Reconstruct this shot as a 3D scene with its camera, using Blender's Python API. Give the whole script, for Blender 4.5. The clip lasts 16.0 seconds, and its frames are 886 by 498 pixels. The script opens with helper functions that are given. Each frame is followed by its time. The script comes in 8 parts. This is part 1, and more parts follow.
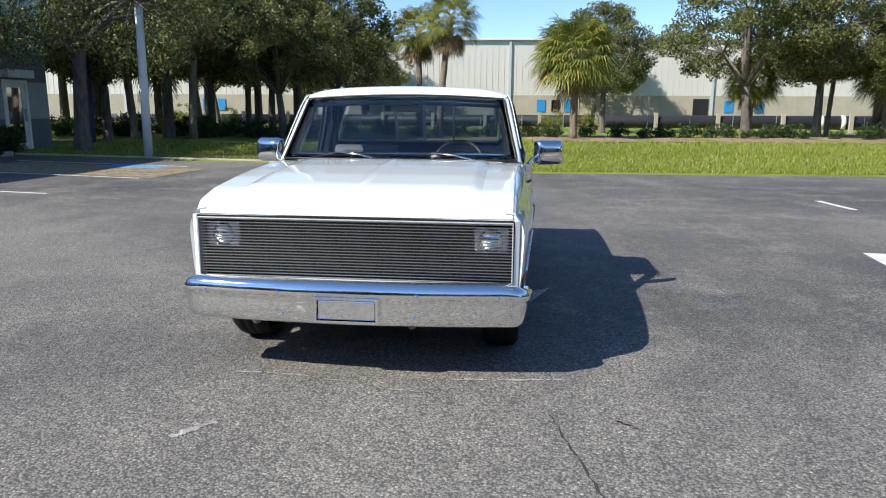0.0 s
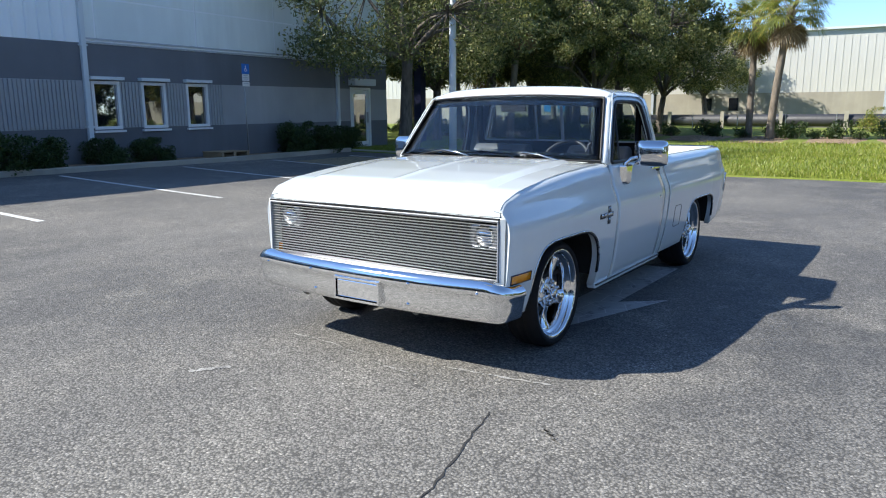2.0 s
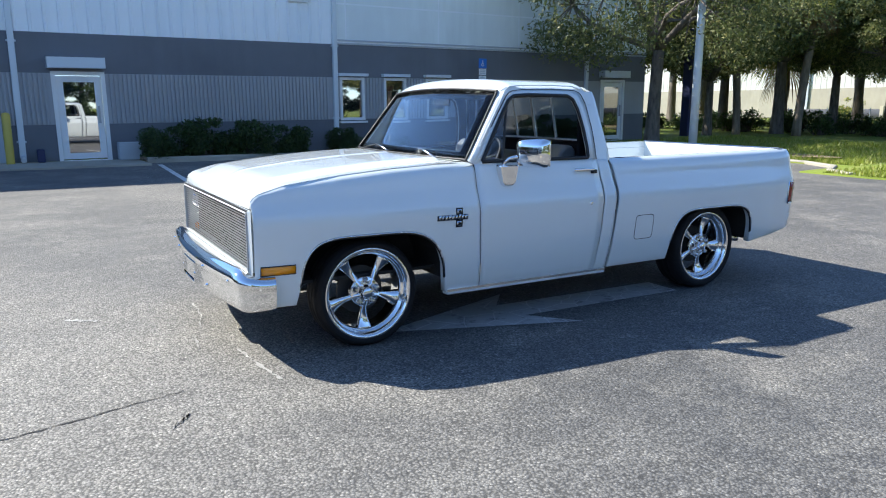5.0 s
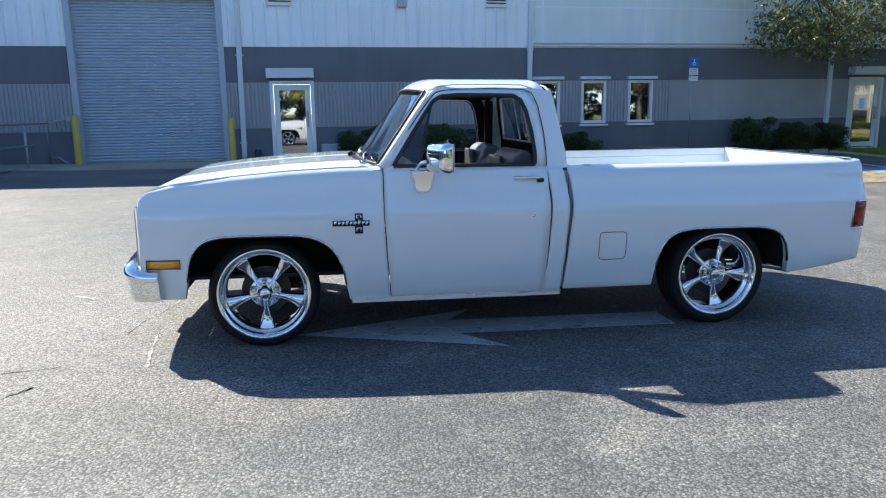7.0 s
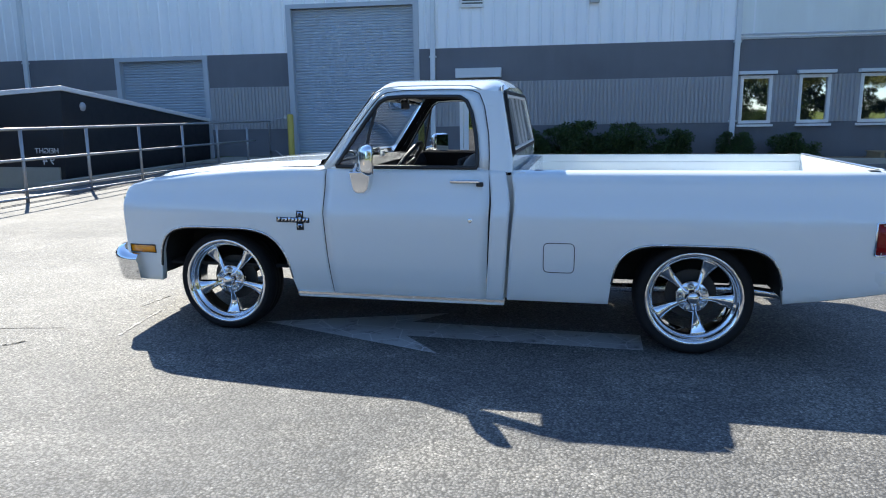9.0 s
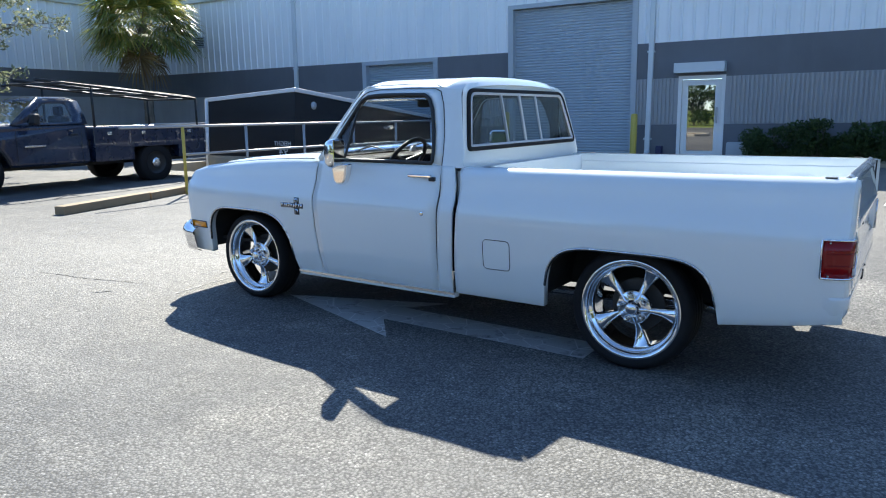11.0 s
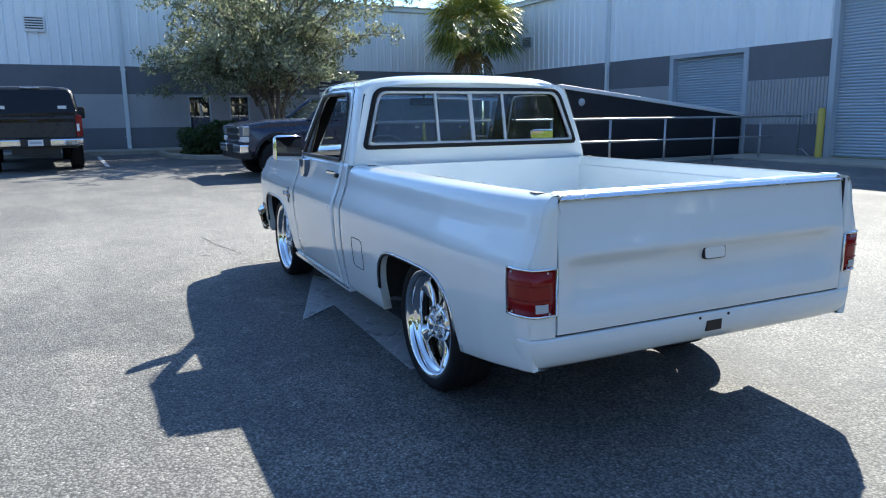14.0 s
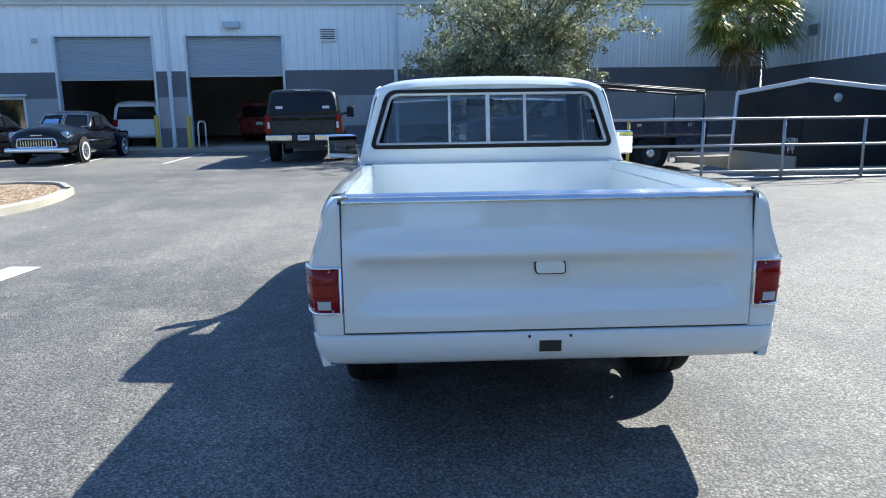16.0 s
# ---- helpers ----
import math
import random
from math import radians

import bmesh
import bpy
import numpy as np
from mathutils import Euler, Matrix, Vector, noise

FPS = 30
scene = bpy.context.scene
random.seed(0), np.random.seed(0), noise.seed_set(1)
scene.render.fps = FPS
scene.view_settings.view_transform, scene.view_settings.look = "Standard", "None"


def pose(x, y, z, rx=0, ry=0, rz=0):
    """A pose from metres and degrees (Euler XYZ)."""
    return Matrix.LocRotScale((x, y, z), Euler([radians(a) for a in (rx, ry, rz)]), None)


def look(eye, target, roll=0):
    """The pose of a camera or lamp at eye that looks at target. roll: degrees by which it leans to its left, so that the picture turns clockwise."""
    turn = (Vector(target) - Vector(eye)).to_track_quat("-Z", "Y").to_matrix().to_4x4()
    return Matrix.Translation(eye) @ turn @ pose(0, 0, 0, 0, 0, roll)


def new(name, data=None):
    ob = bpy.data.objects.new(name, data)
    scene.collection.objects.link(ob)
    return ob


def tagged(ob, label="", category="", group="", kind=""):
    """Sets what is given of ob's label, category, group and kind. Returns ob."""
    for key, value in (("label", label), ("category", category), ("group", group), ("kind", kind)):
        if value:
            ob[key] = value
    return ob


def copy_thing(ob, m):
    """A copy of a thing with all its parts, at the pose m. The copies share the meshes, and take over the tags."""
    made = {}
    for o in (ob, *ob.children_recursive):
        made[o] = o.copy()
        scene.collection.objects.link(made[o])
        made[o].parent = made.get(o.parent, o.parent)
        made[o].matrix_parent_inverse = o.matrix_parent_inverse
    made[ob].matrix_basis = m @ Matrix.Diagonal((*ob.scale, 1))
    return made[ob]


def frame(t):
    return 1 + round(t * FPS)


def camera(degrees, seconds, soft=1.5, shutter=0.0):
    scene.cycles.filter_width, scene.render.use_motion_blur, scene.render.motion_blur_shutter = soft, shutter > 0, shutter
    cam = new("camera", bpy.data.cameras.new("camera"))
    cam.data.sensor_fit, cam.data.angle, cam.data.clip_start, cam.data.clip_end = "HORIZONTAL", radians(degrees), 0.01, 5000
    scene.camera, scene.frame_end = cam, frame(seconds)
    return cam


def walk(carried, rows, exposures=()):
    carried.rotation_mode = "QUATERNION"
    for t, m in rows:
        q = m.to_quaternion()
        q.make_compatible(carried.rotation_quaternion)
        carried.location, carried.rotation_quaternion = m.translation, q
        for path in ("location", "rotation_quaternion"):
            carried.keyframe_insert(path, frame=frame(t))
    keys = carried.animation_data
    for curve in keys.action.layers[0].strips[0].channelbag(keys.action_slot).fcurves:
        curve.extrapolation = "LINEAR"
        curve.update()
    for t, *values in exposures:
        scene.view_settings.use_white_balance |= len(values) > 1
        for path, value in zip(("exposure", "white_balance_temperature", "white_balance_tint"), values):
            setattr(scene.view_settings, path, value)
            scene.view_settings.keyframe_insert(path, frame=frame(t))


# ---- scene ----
cam = camera(63.6, 16.0, soft=1.1)
PATH = [
    (0, (0.957, -4.44, 1.431), (0.718, -2.488, 1.064), 0.3),
    (0.5, (1.401, -4.441, 1.438), (0.96, -2.526, 1.069), 0.2),
    (1, (1.835, -4.366, 1.437), (1.166, -2.518, 1.069), 0.1),
    (1.5, (2.31, -4.234, 1.441), (1.379, -2.502, 1.074), -0.0),
    (2, (2.755, -3.97, 1.426), (1.642, -2.35, 1.06), -0.1),
    (2.5, (3.202, -3.662, 1.432), (1.978, -2.124, 1.067), -0.1),
    (3, (3.592, -3.338, 1.409), (2.261, -1.891, 1.044), -0.2),
    (3.5, (3.938, -2.981, 1.412), (2.488, -1.653, 1.047), -0.2),
    (6, (5.105, -0.662, 1.45), (3.25, -0.024, 1.064), -0.0),
    (6.5, (5.197, -0.097, 1.421), (3.279, 0.327, 1.046), -0.2),
    (7, (5.251, 0.453, 1.421), (3.308, 0.746, 1.047), -0.2),
    (7.5, (5.257, 0.943, 1.43), (3.3, 1.104, 1.052), -0.2),
    (8, (5.23, 1.395, 1.453), (3.266, 1.384, 1.073), -0.2),
    (8.5, (5.221, 1.893, 1.451), (3.27, 1.673, 1.07), -0.3),
    (9, (5.16, 2.363, 1.437), (3.236, 1.968, 1.06), -0.3),
    (9.5, (5.111, 2.849, 1.437), (3.242, 2.247, 1.057), -0.4),
    (12, (3.933, 5.045, 1.414), (2.523, 3.679, 1.036), -0.3),
    (12.5, (3.556, 5.384, 1.421), (2.285, 3.887, 1.04), -0.3),
    (13, (3.175, 5.721, 1.419), (2.041, 4.118, 1.04), -0.4),
    (13.5, (2.743, 5.991, 1.408), (1.756, 4.293, 1.028), -0.4),
    (14, (2.304, 6.204, 1.417), (1.459, 4.432, 1.036), -0.5),
    (14.5, (1.865, 6.379, 1.408), (1.195, 4.534, 1.026), -0.5),
    (15, (1.42, 6.484, 1.426), (0.943, 4.579, 1.044), -0.6),
    (15.5, (0.949, 6.65, 1.431), (0.698, 4.703, 1.049), -0.7),
    (16, (0.478, 6.742, 1.425), (0.418, 4.78, 1.045), -0.8),
]
walk(cam, [(t, look(eye, target, roll)) for t, eye, target, roll in PATH], [(0.0, 0.57, 6600, 9), (1.5, 0.72, 6480, 8), (3.5, 1.02, 6430, 7), (7.0, 1.20, 6520, 7), (12.0, 1.28, 6500, 5), (14.0, 1.30, 6400, 5), (16.0, 1.24, 6300, 5)])

# ---- the site: the building stands 3.3 degrees off the truck's axes ----
SITE = pose(0, 0, 0, 0, 0, 3.3)
FACADE = SITE @ pose(0, 0, 0, 0.66, 0, 0)   # the lot falls a little along the long facade
UP = Vector((0, 0, 1))

# ---- world and sun ----
SUN_DIR = Vector((-1.40, -1.20, 1.58)).normalized()
sun_el = math.asin(SUN_DIR.z)
sun_az = math.atan2(SUN_DIR.x, SUN_DIR.y)
sky_world = bpy.data.worlds.new("sky")
scene.world = sky_world
sky_world.use_nodes = True
wn = sky_world.node_tree.nodes
wl = sky_world.node_tree.links
sky = wn.new("ShaderNodeTexSky")
sky.sky_type = "NISHITA"
sky.sun_disc = False
sky.sun_elevation = sun_el
sky.sun_rotation = sun_az
sky.air_density = 0.7
sky.dust_density = 0.02
sky.ozone_density = 5.0
wl.new(sky.outputs["Color"], wn["Background"].inputs["Color"])
wn["Background"].inputs["Strength"].default_value = 0.15
sun_data = bpy.data.lights.new("sun", "SUN")
sun_data.energy = 4.9
sun_data.angle = radians(0.53)
sun_data.color = (1.0, 0.95, 0.87)
sun = new("sun", sun_data)
sun.matrix_basis = look(SUN_DIR * 60, (0, 0, 0))


# ---- mesh helpers ----
def box(bm, x0, x1, y0, y1, z0, z1, m=None):
    vs = [bm.verts.new((x, y, z)) for z in (z0, z1) for x, y in ((x0, y0), (x1, y0), (x1, y1), (x0, y1))]
    if m is not None:
        for v in vs:
            v.co = m @ v.co
    for f in ((3, 2, 1, 0), (4, 5, 6, 7), (0, 1, 5, 4), (1, 2, 6, 5), (2, 3, 7, 6), (3, 0, 4, 7)):
        bm.faces.new([vs[i] for i in f])
    return vs


def soft_box(bm, x0, x1, y0, y1, z0, z1, r=0.01, seg=2, m=None):
    t = bmesh.new()
    box(t, x0, x1, y0, y1, z0, z1)
    bmesh.ops.bevel(t, geom=t.edges[:], offset=r, segments=seg, profile=0.5, affect="EDGES")
    join(bm, t, m)


def join(bm, t, m=None):
    """Adds the bmesh t, moved by m, to bm and frees t."""
    vs = [bm.verts.new(m @ v.co if m is not None else v.co) for v in t.verts]
    t.verts.index_update()
    for f in t.faces:
        nf = bm.faces.new([vs[v.index] for v in f.verts])
        nf.smooth = f.smooth
    t.free()


def rod(bm, a, b, r0, r1=None, n=8, caps=True):
    a, b = Vector(a), Vector(b)
    r1 = r0 if r1 is None else r1
    d = (b - a).normalized()
    s = d.orthogonal().normalized()
    w = d.cross(s)
    rings = []
    for p, r in ((a, r0), (b, r1)):
        rings.append([bm.verts.new(p + (s * math.cos(q) + w * math.sin(q)) * r) for q in (2 * math.pi * i / n for i in range(n))])
    for i in range(n):
        bm.faces.new((rings[0][i], rings[0][(i + 1) % n], rings[1][(i + 1) % n], rings[1][i])).smooth = n > 6
    if caps:
        bm.faces.new(rings[0][::-1])
        bm.faces.new(rings[1])


def tube(bm, pts, radii, n=8):
    """A bent tube through pts; radii: one number or one for each point."""
    pts = [Vector(p) for p in pts]
    if not isinstance(radii, (list, tuple)):
        radii = [radii] * len(pts)
    last, s = None, None
    for k, p in enumerate(pts):
        d = (pts[min(k + 1, len(pts) - 1)] - pts[max(k - 1, 0)]).normalized()
        s = d.orthogonal().normalized() if s is None else (s - d * s.dot(d)).normalized()
        w = d.cross(s)
        ring = [bm.verts.new(p + (s * math.cos(q) + w * math.sin(q)) * radii[k]) for q in (2 * math.pi * i / n for i in range(n))]
        if last:
            for i in range(n):
                bm.faces.new((last[i], last[(i + 1) % n], ring[(i + 1) % n], ring[i])).smooth = True
        else:
            bm.faces.new(ring[::-1])
        last = ring
    bm.faces.new(last)


def prism(bm, poly, axis, d0, d1, m=None):
    """A polygon of (a, b) pairs swept along an axis: x takes (y, z), y takes (x, z), z takes (x, y)."""
    def at(p, d):
        v = {"x": (d, p[0], p[1]), "y": (p[0], d, p[1]), "z": (p[0], p[1], d)}[axis]
        return bm.verts.new(m @ Vector(v) if m is not None else v)
    a, b = [at(p, d0) for p in poly], [at(p, d1) for p in poly]
    n = len(poly)
    bm.faces.new(a)
    bm.faces.new(b[::-1])
    for i in range(n):
        bm.faces.new((a[i], b[i], b[(i + 1) % n], a[(i + 1) % n]))


def sheet(bm, fn, us, vs, smooth=True):
    """A grid surface of fn(u, v); points that fn gives as None leave holes."""
    rows = []
    for v in vs:
        row = []
        for u in us:
            p = fn(u, v)
            row.append(None if p is None else bm.verts.new(p))
        rows.append(row)
    for j in range(len(vs) - 1):
        for i in range(len(us) - 1):
            q = (rows[j][i], rows[j][i + 1], rows[j + 1][i + 1], rows[j + 1][i])
            if None not in q:
                bm.faces.new(q).smooth = smooth
    return rows


def lathe(bm, profile, n, m=None, smooth=True, close=False):
    """profile: (radius, along x) pairs turned round the x axis."""
    rings = []
    for r, x in profile:
        ring = []
        for i in range(n):
            q = 2 * math.pi * i / n
            p = Vector((x, r * math.cos(q), r * math.sin(q)))
            ring.append(bm.verts.new(m @ p if m is not None else p))
        rings.append(ring)
    for a, b in zip(rings, rings[1:]):
        for i in range(n):
            bm.faces.new((a[i], a[(i + 1) % n], b[(i + 1) % n], b[i])).smooth = smooth
    if close:
        bm.faces.new(rings[0][::-1])
        bm.faces.new(rings[-1])


def lerp(a, b, t):
    return a + (b - a) * t


def curve_at(table, x):
    """Value at x of a broken line given as (x, value) pairs."""
    if x <= table[0][0]:
        return table[0][1]
    for (a, fa), (b, fb) in zip(table, table[1:]):
        if x <= b:
            return lerp(fa, fb, (x - a) / (b - a))
    return table[-1][1]


def smooth_at(table, x):
    """As curve_at, but rounded off at the given points."""
    w = (table[-1][0] - table[0][0]) * 0.02
    return sum(curve_at(table, x + w * k) for k in (-1.5, -0.75, 0, 0.75, 1.5)) / 5


def spaced(a, b, n):
    return [a + (b - a) * i / (n - 1) for i in range(n)]


def resample(poly, n, closed=True):
    pts = [Vector(p) for p in poly]
    if closed:
        pts.append(pts[0])
    acc = [0.0]
    for a, b in zip(pts, pts[1:]):
        acc.append(acc[-1] + (b - a).length)
    out = []
    for k in range(n):
        s = acc[-1] * k / (n if closed else n - 1)
        for i in range(len(acc) - 1):
            if s <= acc[i + 1] + 1e-9:
                q = (s - acc[i]) / max(acc[i + 1] - acc[i], 1e-9)
                out.append(pts[i].lerp(pts[i + 1], q))
                break
    return out


def round_poly(poly, r, k=3):
    """Rounds the corners of a closed 2D polygon; r: one radius or one for each corner."""
    out, n = [], len(poly)
    rs = list(r) if isinstance(r, (list, tuple)) else [r] * n
    for i in range(n):
        p, a, b = Vector(poly[i]), Vector(poly[i - 1]), Vector(poly[(i + 1) % n])
        da, db = (a - p), (b - p)
        q = min(rs[i], da.length * 0.45, db.length * 0.45)
        s, e = p + da.normalized() * q, p + db.normalized() * q
        for j in range(k + 1):
            t = j / k
            out.append(tuple((s * (1 - t) + p * t) * (1 - t) + (p * (1 - t) + e * t) * t))
    return out


def mesh_of(name, bm, material):
    bmesh.ops.recalc_face_normals(bm, faces=bm.faces[:])
    me = bpy.data.meshes.new(name)
    bm.to_mesh(me)
    bm.free()
    me.materials.append(material)
    return me


def part(name, bm, material, parent, label="", recalc=True):
    """Links a bmesh as one mesh object under a thing or a part."""
    if recalc:
        bmesh.ops.recalc_face_normals(bm, faces=bm.faces[:])
    me = bpy.data.meshes.new(name)
    bm.to_mesh(me)
    bm.free()
    me.materials.append(material)
    ob = new(name, me)
    if parent is not None:
        ob.parent = parent
    if label:
        tagged(ob, label)
    return ob


def thing(name, label, category, m=None, group="", kind=""):
    ob = new(name)
    ob.empty_display_size = 0.2
    if m is not None:
        ob.matrix_basis = m
    return tagged(ob, label, category, group, kind)


def structure(name, bm, material, label, category, m=None, kind="structure"):
    ob = part(name, bm, material, None)
    if m is not None:
        ob.matrix_basis = m
    return tagged(ob, label, category, "", kind)


# ---- materials ----
class Nodes:
    def __init__(self, name):
        self.m = bpy.data.materials.new(name)
        self.m.use_nodes = True
        self.t = self.m.node_tree
        self.b = self.t.nodes["Principled BSDF"]
        self.co = self.t.nodes.new("ShaderNodeTexCoord").outputs["Object"]

    def put(self, kind, **values):
        n = self.t.nodes.new(kind)
        for k, v in values.items():
            n.inputs[k.replace("_", " ")].default_value = v
        return n

    def link(self, a, b):
        self.t.links.new(a, b)

    def noise(self, scale, detail=4, rough=0.6, co=None, stretch=None):
        n = self.put("ShaderNodeTexNoise", Scale=scale, Detail=detail, Roughness=rough)
        src = co or self.co
        if stretch:
            mp = self.put("ShaderNodeMapping")
            mp.inputs["Scale"].default_value = stretch
            self.link(src, mp.inputs["Vector"])
            src = mp.outputs["Vector"]
        self.link(src, n.inputs["Vector"])
        return n.outputs["Fac"]

    def ramp(self, fac, stops):
        r = self.put("ShaderNodeValToRGB")
        e = r.color_ramp.elements
        while len(e) < len(stops):
            e.new(0.5)
        for el, (p, c) in zip(e, stops):
            el.position = p
            el.color = (*c, 1) if len(c) == 3 else c
        self.link(fac, r.inputs["Fac"])
        return r.outputs["Color"]

    def mix(self, fac, a, b, blend="MIX"):
        n = self.put("ShaderNodeMix")
        n.data_type = "RGBA"
        n.blend_type = blend
        for v, s in ((fac, 0), (a, 6), (b, 7)):
            if isinstance(v, (int, float)):
                n.inputs[s].default_value = v
            elif isinstance(v, tuple):
                n.inputs[s].default_value = (*v, 1)
            else:
                self.link(v, n.inputs[s])
        return n.outputs[2]

    def bump(self, height, strength, distance=0.01):
        n = self.put("ShaderNodeBump", Strength=strength, Distance=distance)
        self.link(height, n.inputs["Height"])
        self.link(n.outputs["Normal"], self.b.inputs["Normal"])


def grey(v):
    return (v, v, v)


def simple(name, color, rough=0.5, metal=0.0, var=0.15, scale=6.0, bump=0.0, bscale=80.0, coat=0.0, rvar=0.1, spec=0.5):
    """A plain surface with broad and fine variation in colour, gloss and relief."""
    k = Nodes(name)
    dark = tuple(c * (1 - var) for c in color)
    light = tuple(min(1, c * (1 + var)) for c in color)
    broad = k.noise(scale * 0.25, 3)
    fine = k.noise(scale * 4, 6)
    col = k.mix(fine, k.ramp(broad, [(0.3, dark), (0.7, light)]), color, "MIX")
    k.link(col, k.b.inputs["Base Color"])
    r = k.ramp(k.noise(scale, 5), [(0.3, grey(max(0, rough - rvar))), (0.7, grey(min(1, rough + rvar)))])
    k.link(r, k.b.inputs["Roughness"])
    k.b.inputs["Metallic"].default_value = metal
    k.b.inputs["Coat Weight"].default_value = coat
    k.b.inputs["Coat Roughness"].default_value = 0.04
    k.b.inputs["Specular IOR Level"].default_value = spec
    if bump:
        k.bump(k.noise(bscale, 5), bump, 0.004)
    return k.m


def make_asphalt():
    k = Nodes("asphalt")
    broad = k.noise(0.16, 4, 0.55)
    mid = k.noise(0.9, 7, 0.68)
    blot = k.noise(4.5, 6, 0.7)
    fine = k.noise(120, 3, 0.7)
    base = k.ramp(broad, [(0.36, (0.105, 0.106, 0.109)), (0.50, (0.158, 0.155, 0.152)), (0.62, (0.230, 0.222, 0.209))])
    dust = k.ramp(mid, [(0.48, grey(0.0)), (0.70, grey(0.75))])
    base = k.mix(dust, base, (0.31, 0.298, 0.275))
    sweep = k.noise(0.55, 5, 0.6, None, (1.0, 0.22, 1.0))
    base = k.mix(k.ramp(sweep, [(0.55, grey(0.0)), (0.72, grey(0.5))]), base, (0.33, 0.320, 0.298))
    base = k.mix(k.ramp(sweep, [(0.28, grey(0.5)), (0.42, grey(0.0))]), base, (0.068, 0.069, 0.074))
    base = k.mix(k.ramp(blot, [(0.56, grey(0.0)), (0.74, grey(0.5))]), base, (0.37, 0.36, 0.338))
    base = k.mix(k.ramp(blot, [(0.26, grey(0.6)), (0.42, grey(0.0))]), base, (0.060, 0.061, 0.064))
    grit = k.put("ShaderNodeTexVoronoi", Scale=78.0)
    k.link(k.co, grit.inputs["Vector"])
    chips = k.ramp(grit.outputs["Color"], [(0.22, (0.70, 0.69, 0.66)), (0.55, (0.94, 0.92, 0.88)), (0.80, (1.16, 1.135, 1.08)), (0.95, (1.75, 1.71, 1.63))])
    grit2 = k.put("ShaderNodeTexVoronoi", Scale=260.0)
    k.link(k.co, grit2.inputs["Vector"])
    chips2 = k.ramp(grit2.outputs["Color"], [(0.25, grey(0.72)), (0.9, grey(1.22))])
    col = k.mix(1.0, k.mix(1.0, base, chips, "MULTIPLY"), chips2, "MULTIPLY")
    # Shade in the hollows between stones is put into the colour.
    stone_gap_shade = k.ramp(grit.outputs["Distance"], [(0.30, grey(1.12)), (0.52, grey(0.85)), (0.70, grey(0.42))])
    col = k.mix(1.0, col, stone_gap_shade, "MULTIPLY")
    k.link(col, k.b.inputs["Base Color"])
    k.link(k.ramp(mid, [(0.3, grey(0.74)), (0.7, grey(0.88))]), k.b.inputs["Roughness"])
    k.b.inputs["Specular IOR Level"].default_value = 0.68
    stones = k.ramp(grit.outputs["Distance"], [(0.0, grey(1.0)), (0.75, grey(0.0))])
    k.bump(k.mix(0.35, stones, fine), 0.6, 0.008)
    return k.m


def make_grass():
    k = Nodes("grass")
    broad = k.noise(0.12, 4)
    mid = k.noise(1.6, 6)
    fine = k.noise(45, 4)
    a = k.ramp(broad, [(0.35, (0.15, 0.21, 0.022)), (0.65, (0.24, 0.28, 0.042))])
    a = k.mix(k.ramp(mid, [(0.5, grey(0)), (0.75, grey(0.7))]), a, (0.34, 0.29, 0.11))
    a = k.mix(k.ramp(fine, [(0.3, grey(0.0)), (0.7, grey(0.55))]), a, (0.09, 0.13, 0.015))
    k.link(a, k.b.inputs["Base Color"])
    k.b.inputs["Roughness"].default_value = 0.9
    k.bump(k.mix(0.5, fine, mid), 1.0, 0.05)
    return k.m


def make_paint():
    k = Nodes("white_paint")
    c = k.mix(k.noise(2.2, 3), (0.705, 0.760, 0.770), (0.74, 0.79, 0.795))
    k.link(c, k.b.inputs["Base Color"])
    k.b.inputs["Roughness"].default_value = 0.25
    k.b.inputs["Specular IOR Level"].default_value = 0.2
    k.b.inputs["Coat Weight"].default_value = 1.0
    k.b.inputs["Coat IOR"].default_value = 1.58
    k.b.inputs["Coat Roughness"].default_value = 0.045
    k.bump(k.noise(3.0, 2), 0.04, 0.02)
    return k.m


def make_siding():
    k = Nodes("ribbed_siding")
    streak = k.noise(1.4, 5, 0.6, None, (1.0, 1.0, 0.12))
    c = k.ramp(streak, [(0.3, (0.76, 0.80, 0.82)), (0.6, (0.85, 0.87, 0.88)), (0.75, (0.85, 0.85, 0.82))])
    k.link(c, k.b.inputs["Base Color"])
    k.b.inputs["Roughness"].default_value = 0.45
    k.bump(k.noise(0.8, 2), 0.15, 0.03)
    return k.m


def make_stucco(name, color, var=0.12):
    k = Nodes(name)
    broad = k.noise(0.5, 5, 0.6)
    streak = k.noise(2.2, 5, 0.6, None, (1, 1, 0.1))
    c = k.ramp(broad, [(0.3, tuple(x * (1 - var) for x in color)), (0.7, tuple(x * (1 + var) for x in color))])
    c = k.mix(k.ramp(streak, [(0.5, grey(0)), (0.8, grey(0.35))]), c, tuple(x * 1.35 for x in color))
    k.link(c, k.b.inputs["Base Color"])
    k.b.inputs["Roughness"].default_value = 0.85
    k.bump(k.noise(160, 4), 0.5, 0.006)
    return k.m


def make_glass(name, tint, rough=0.0):
    """Clear glass for panes built with thickness."""
    k = Nodes(name)
    k.b.inputs["Base Color"].default_value = (*tint, 1)
    k.b.inputs["Transmission Weight"].default_value = 1.0
    k.b.inputs["Roughness"].default_value = rough
    k.b.inputs["IOR"].default_value = 1.45
    return k.m


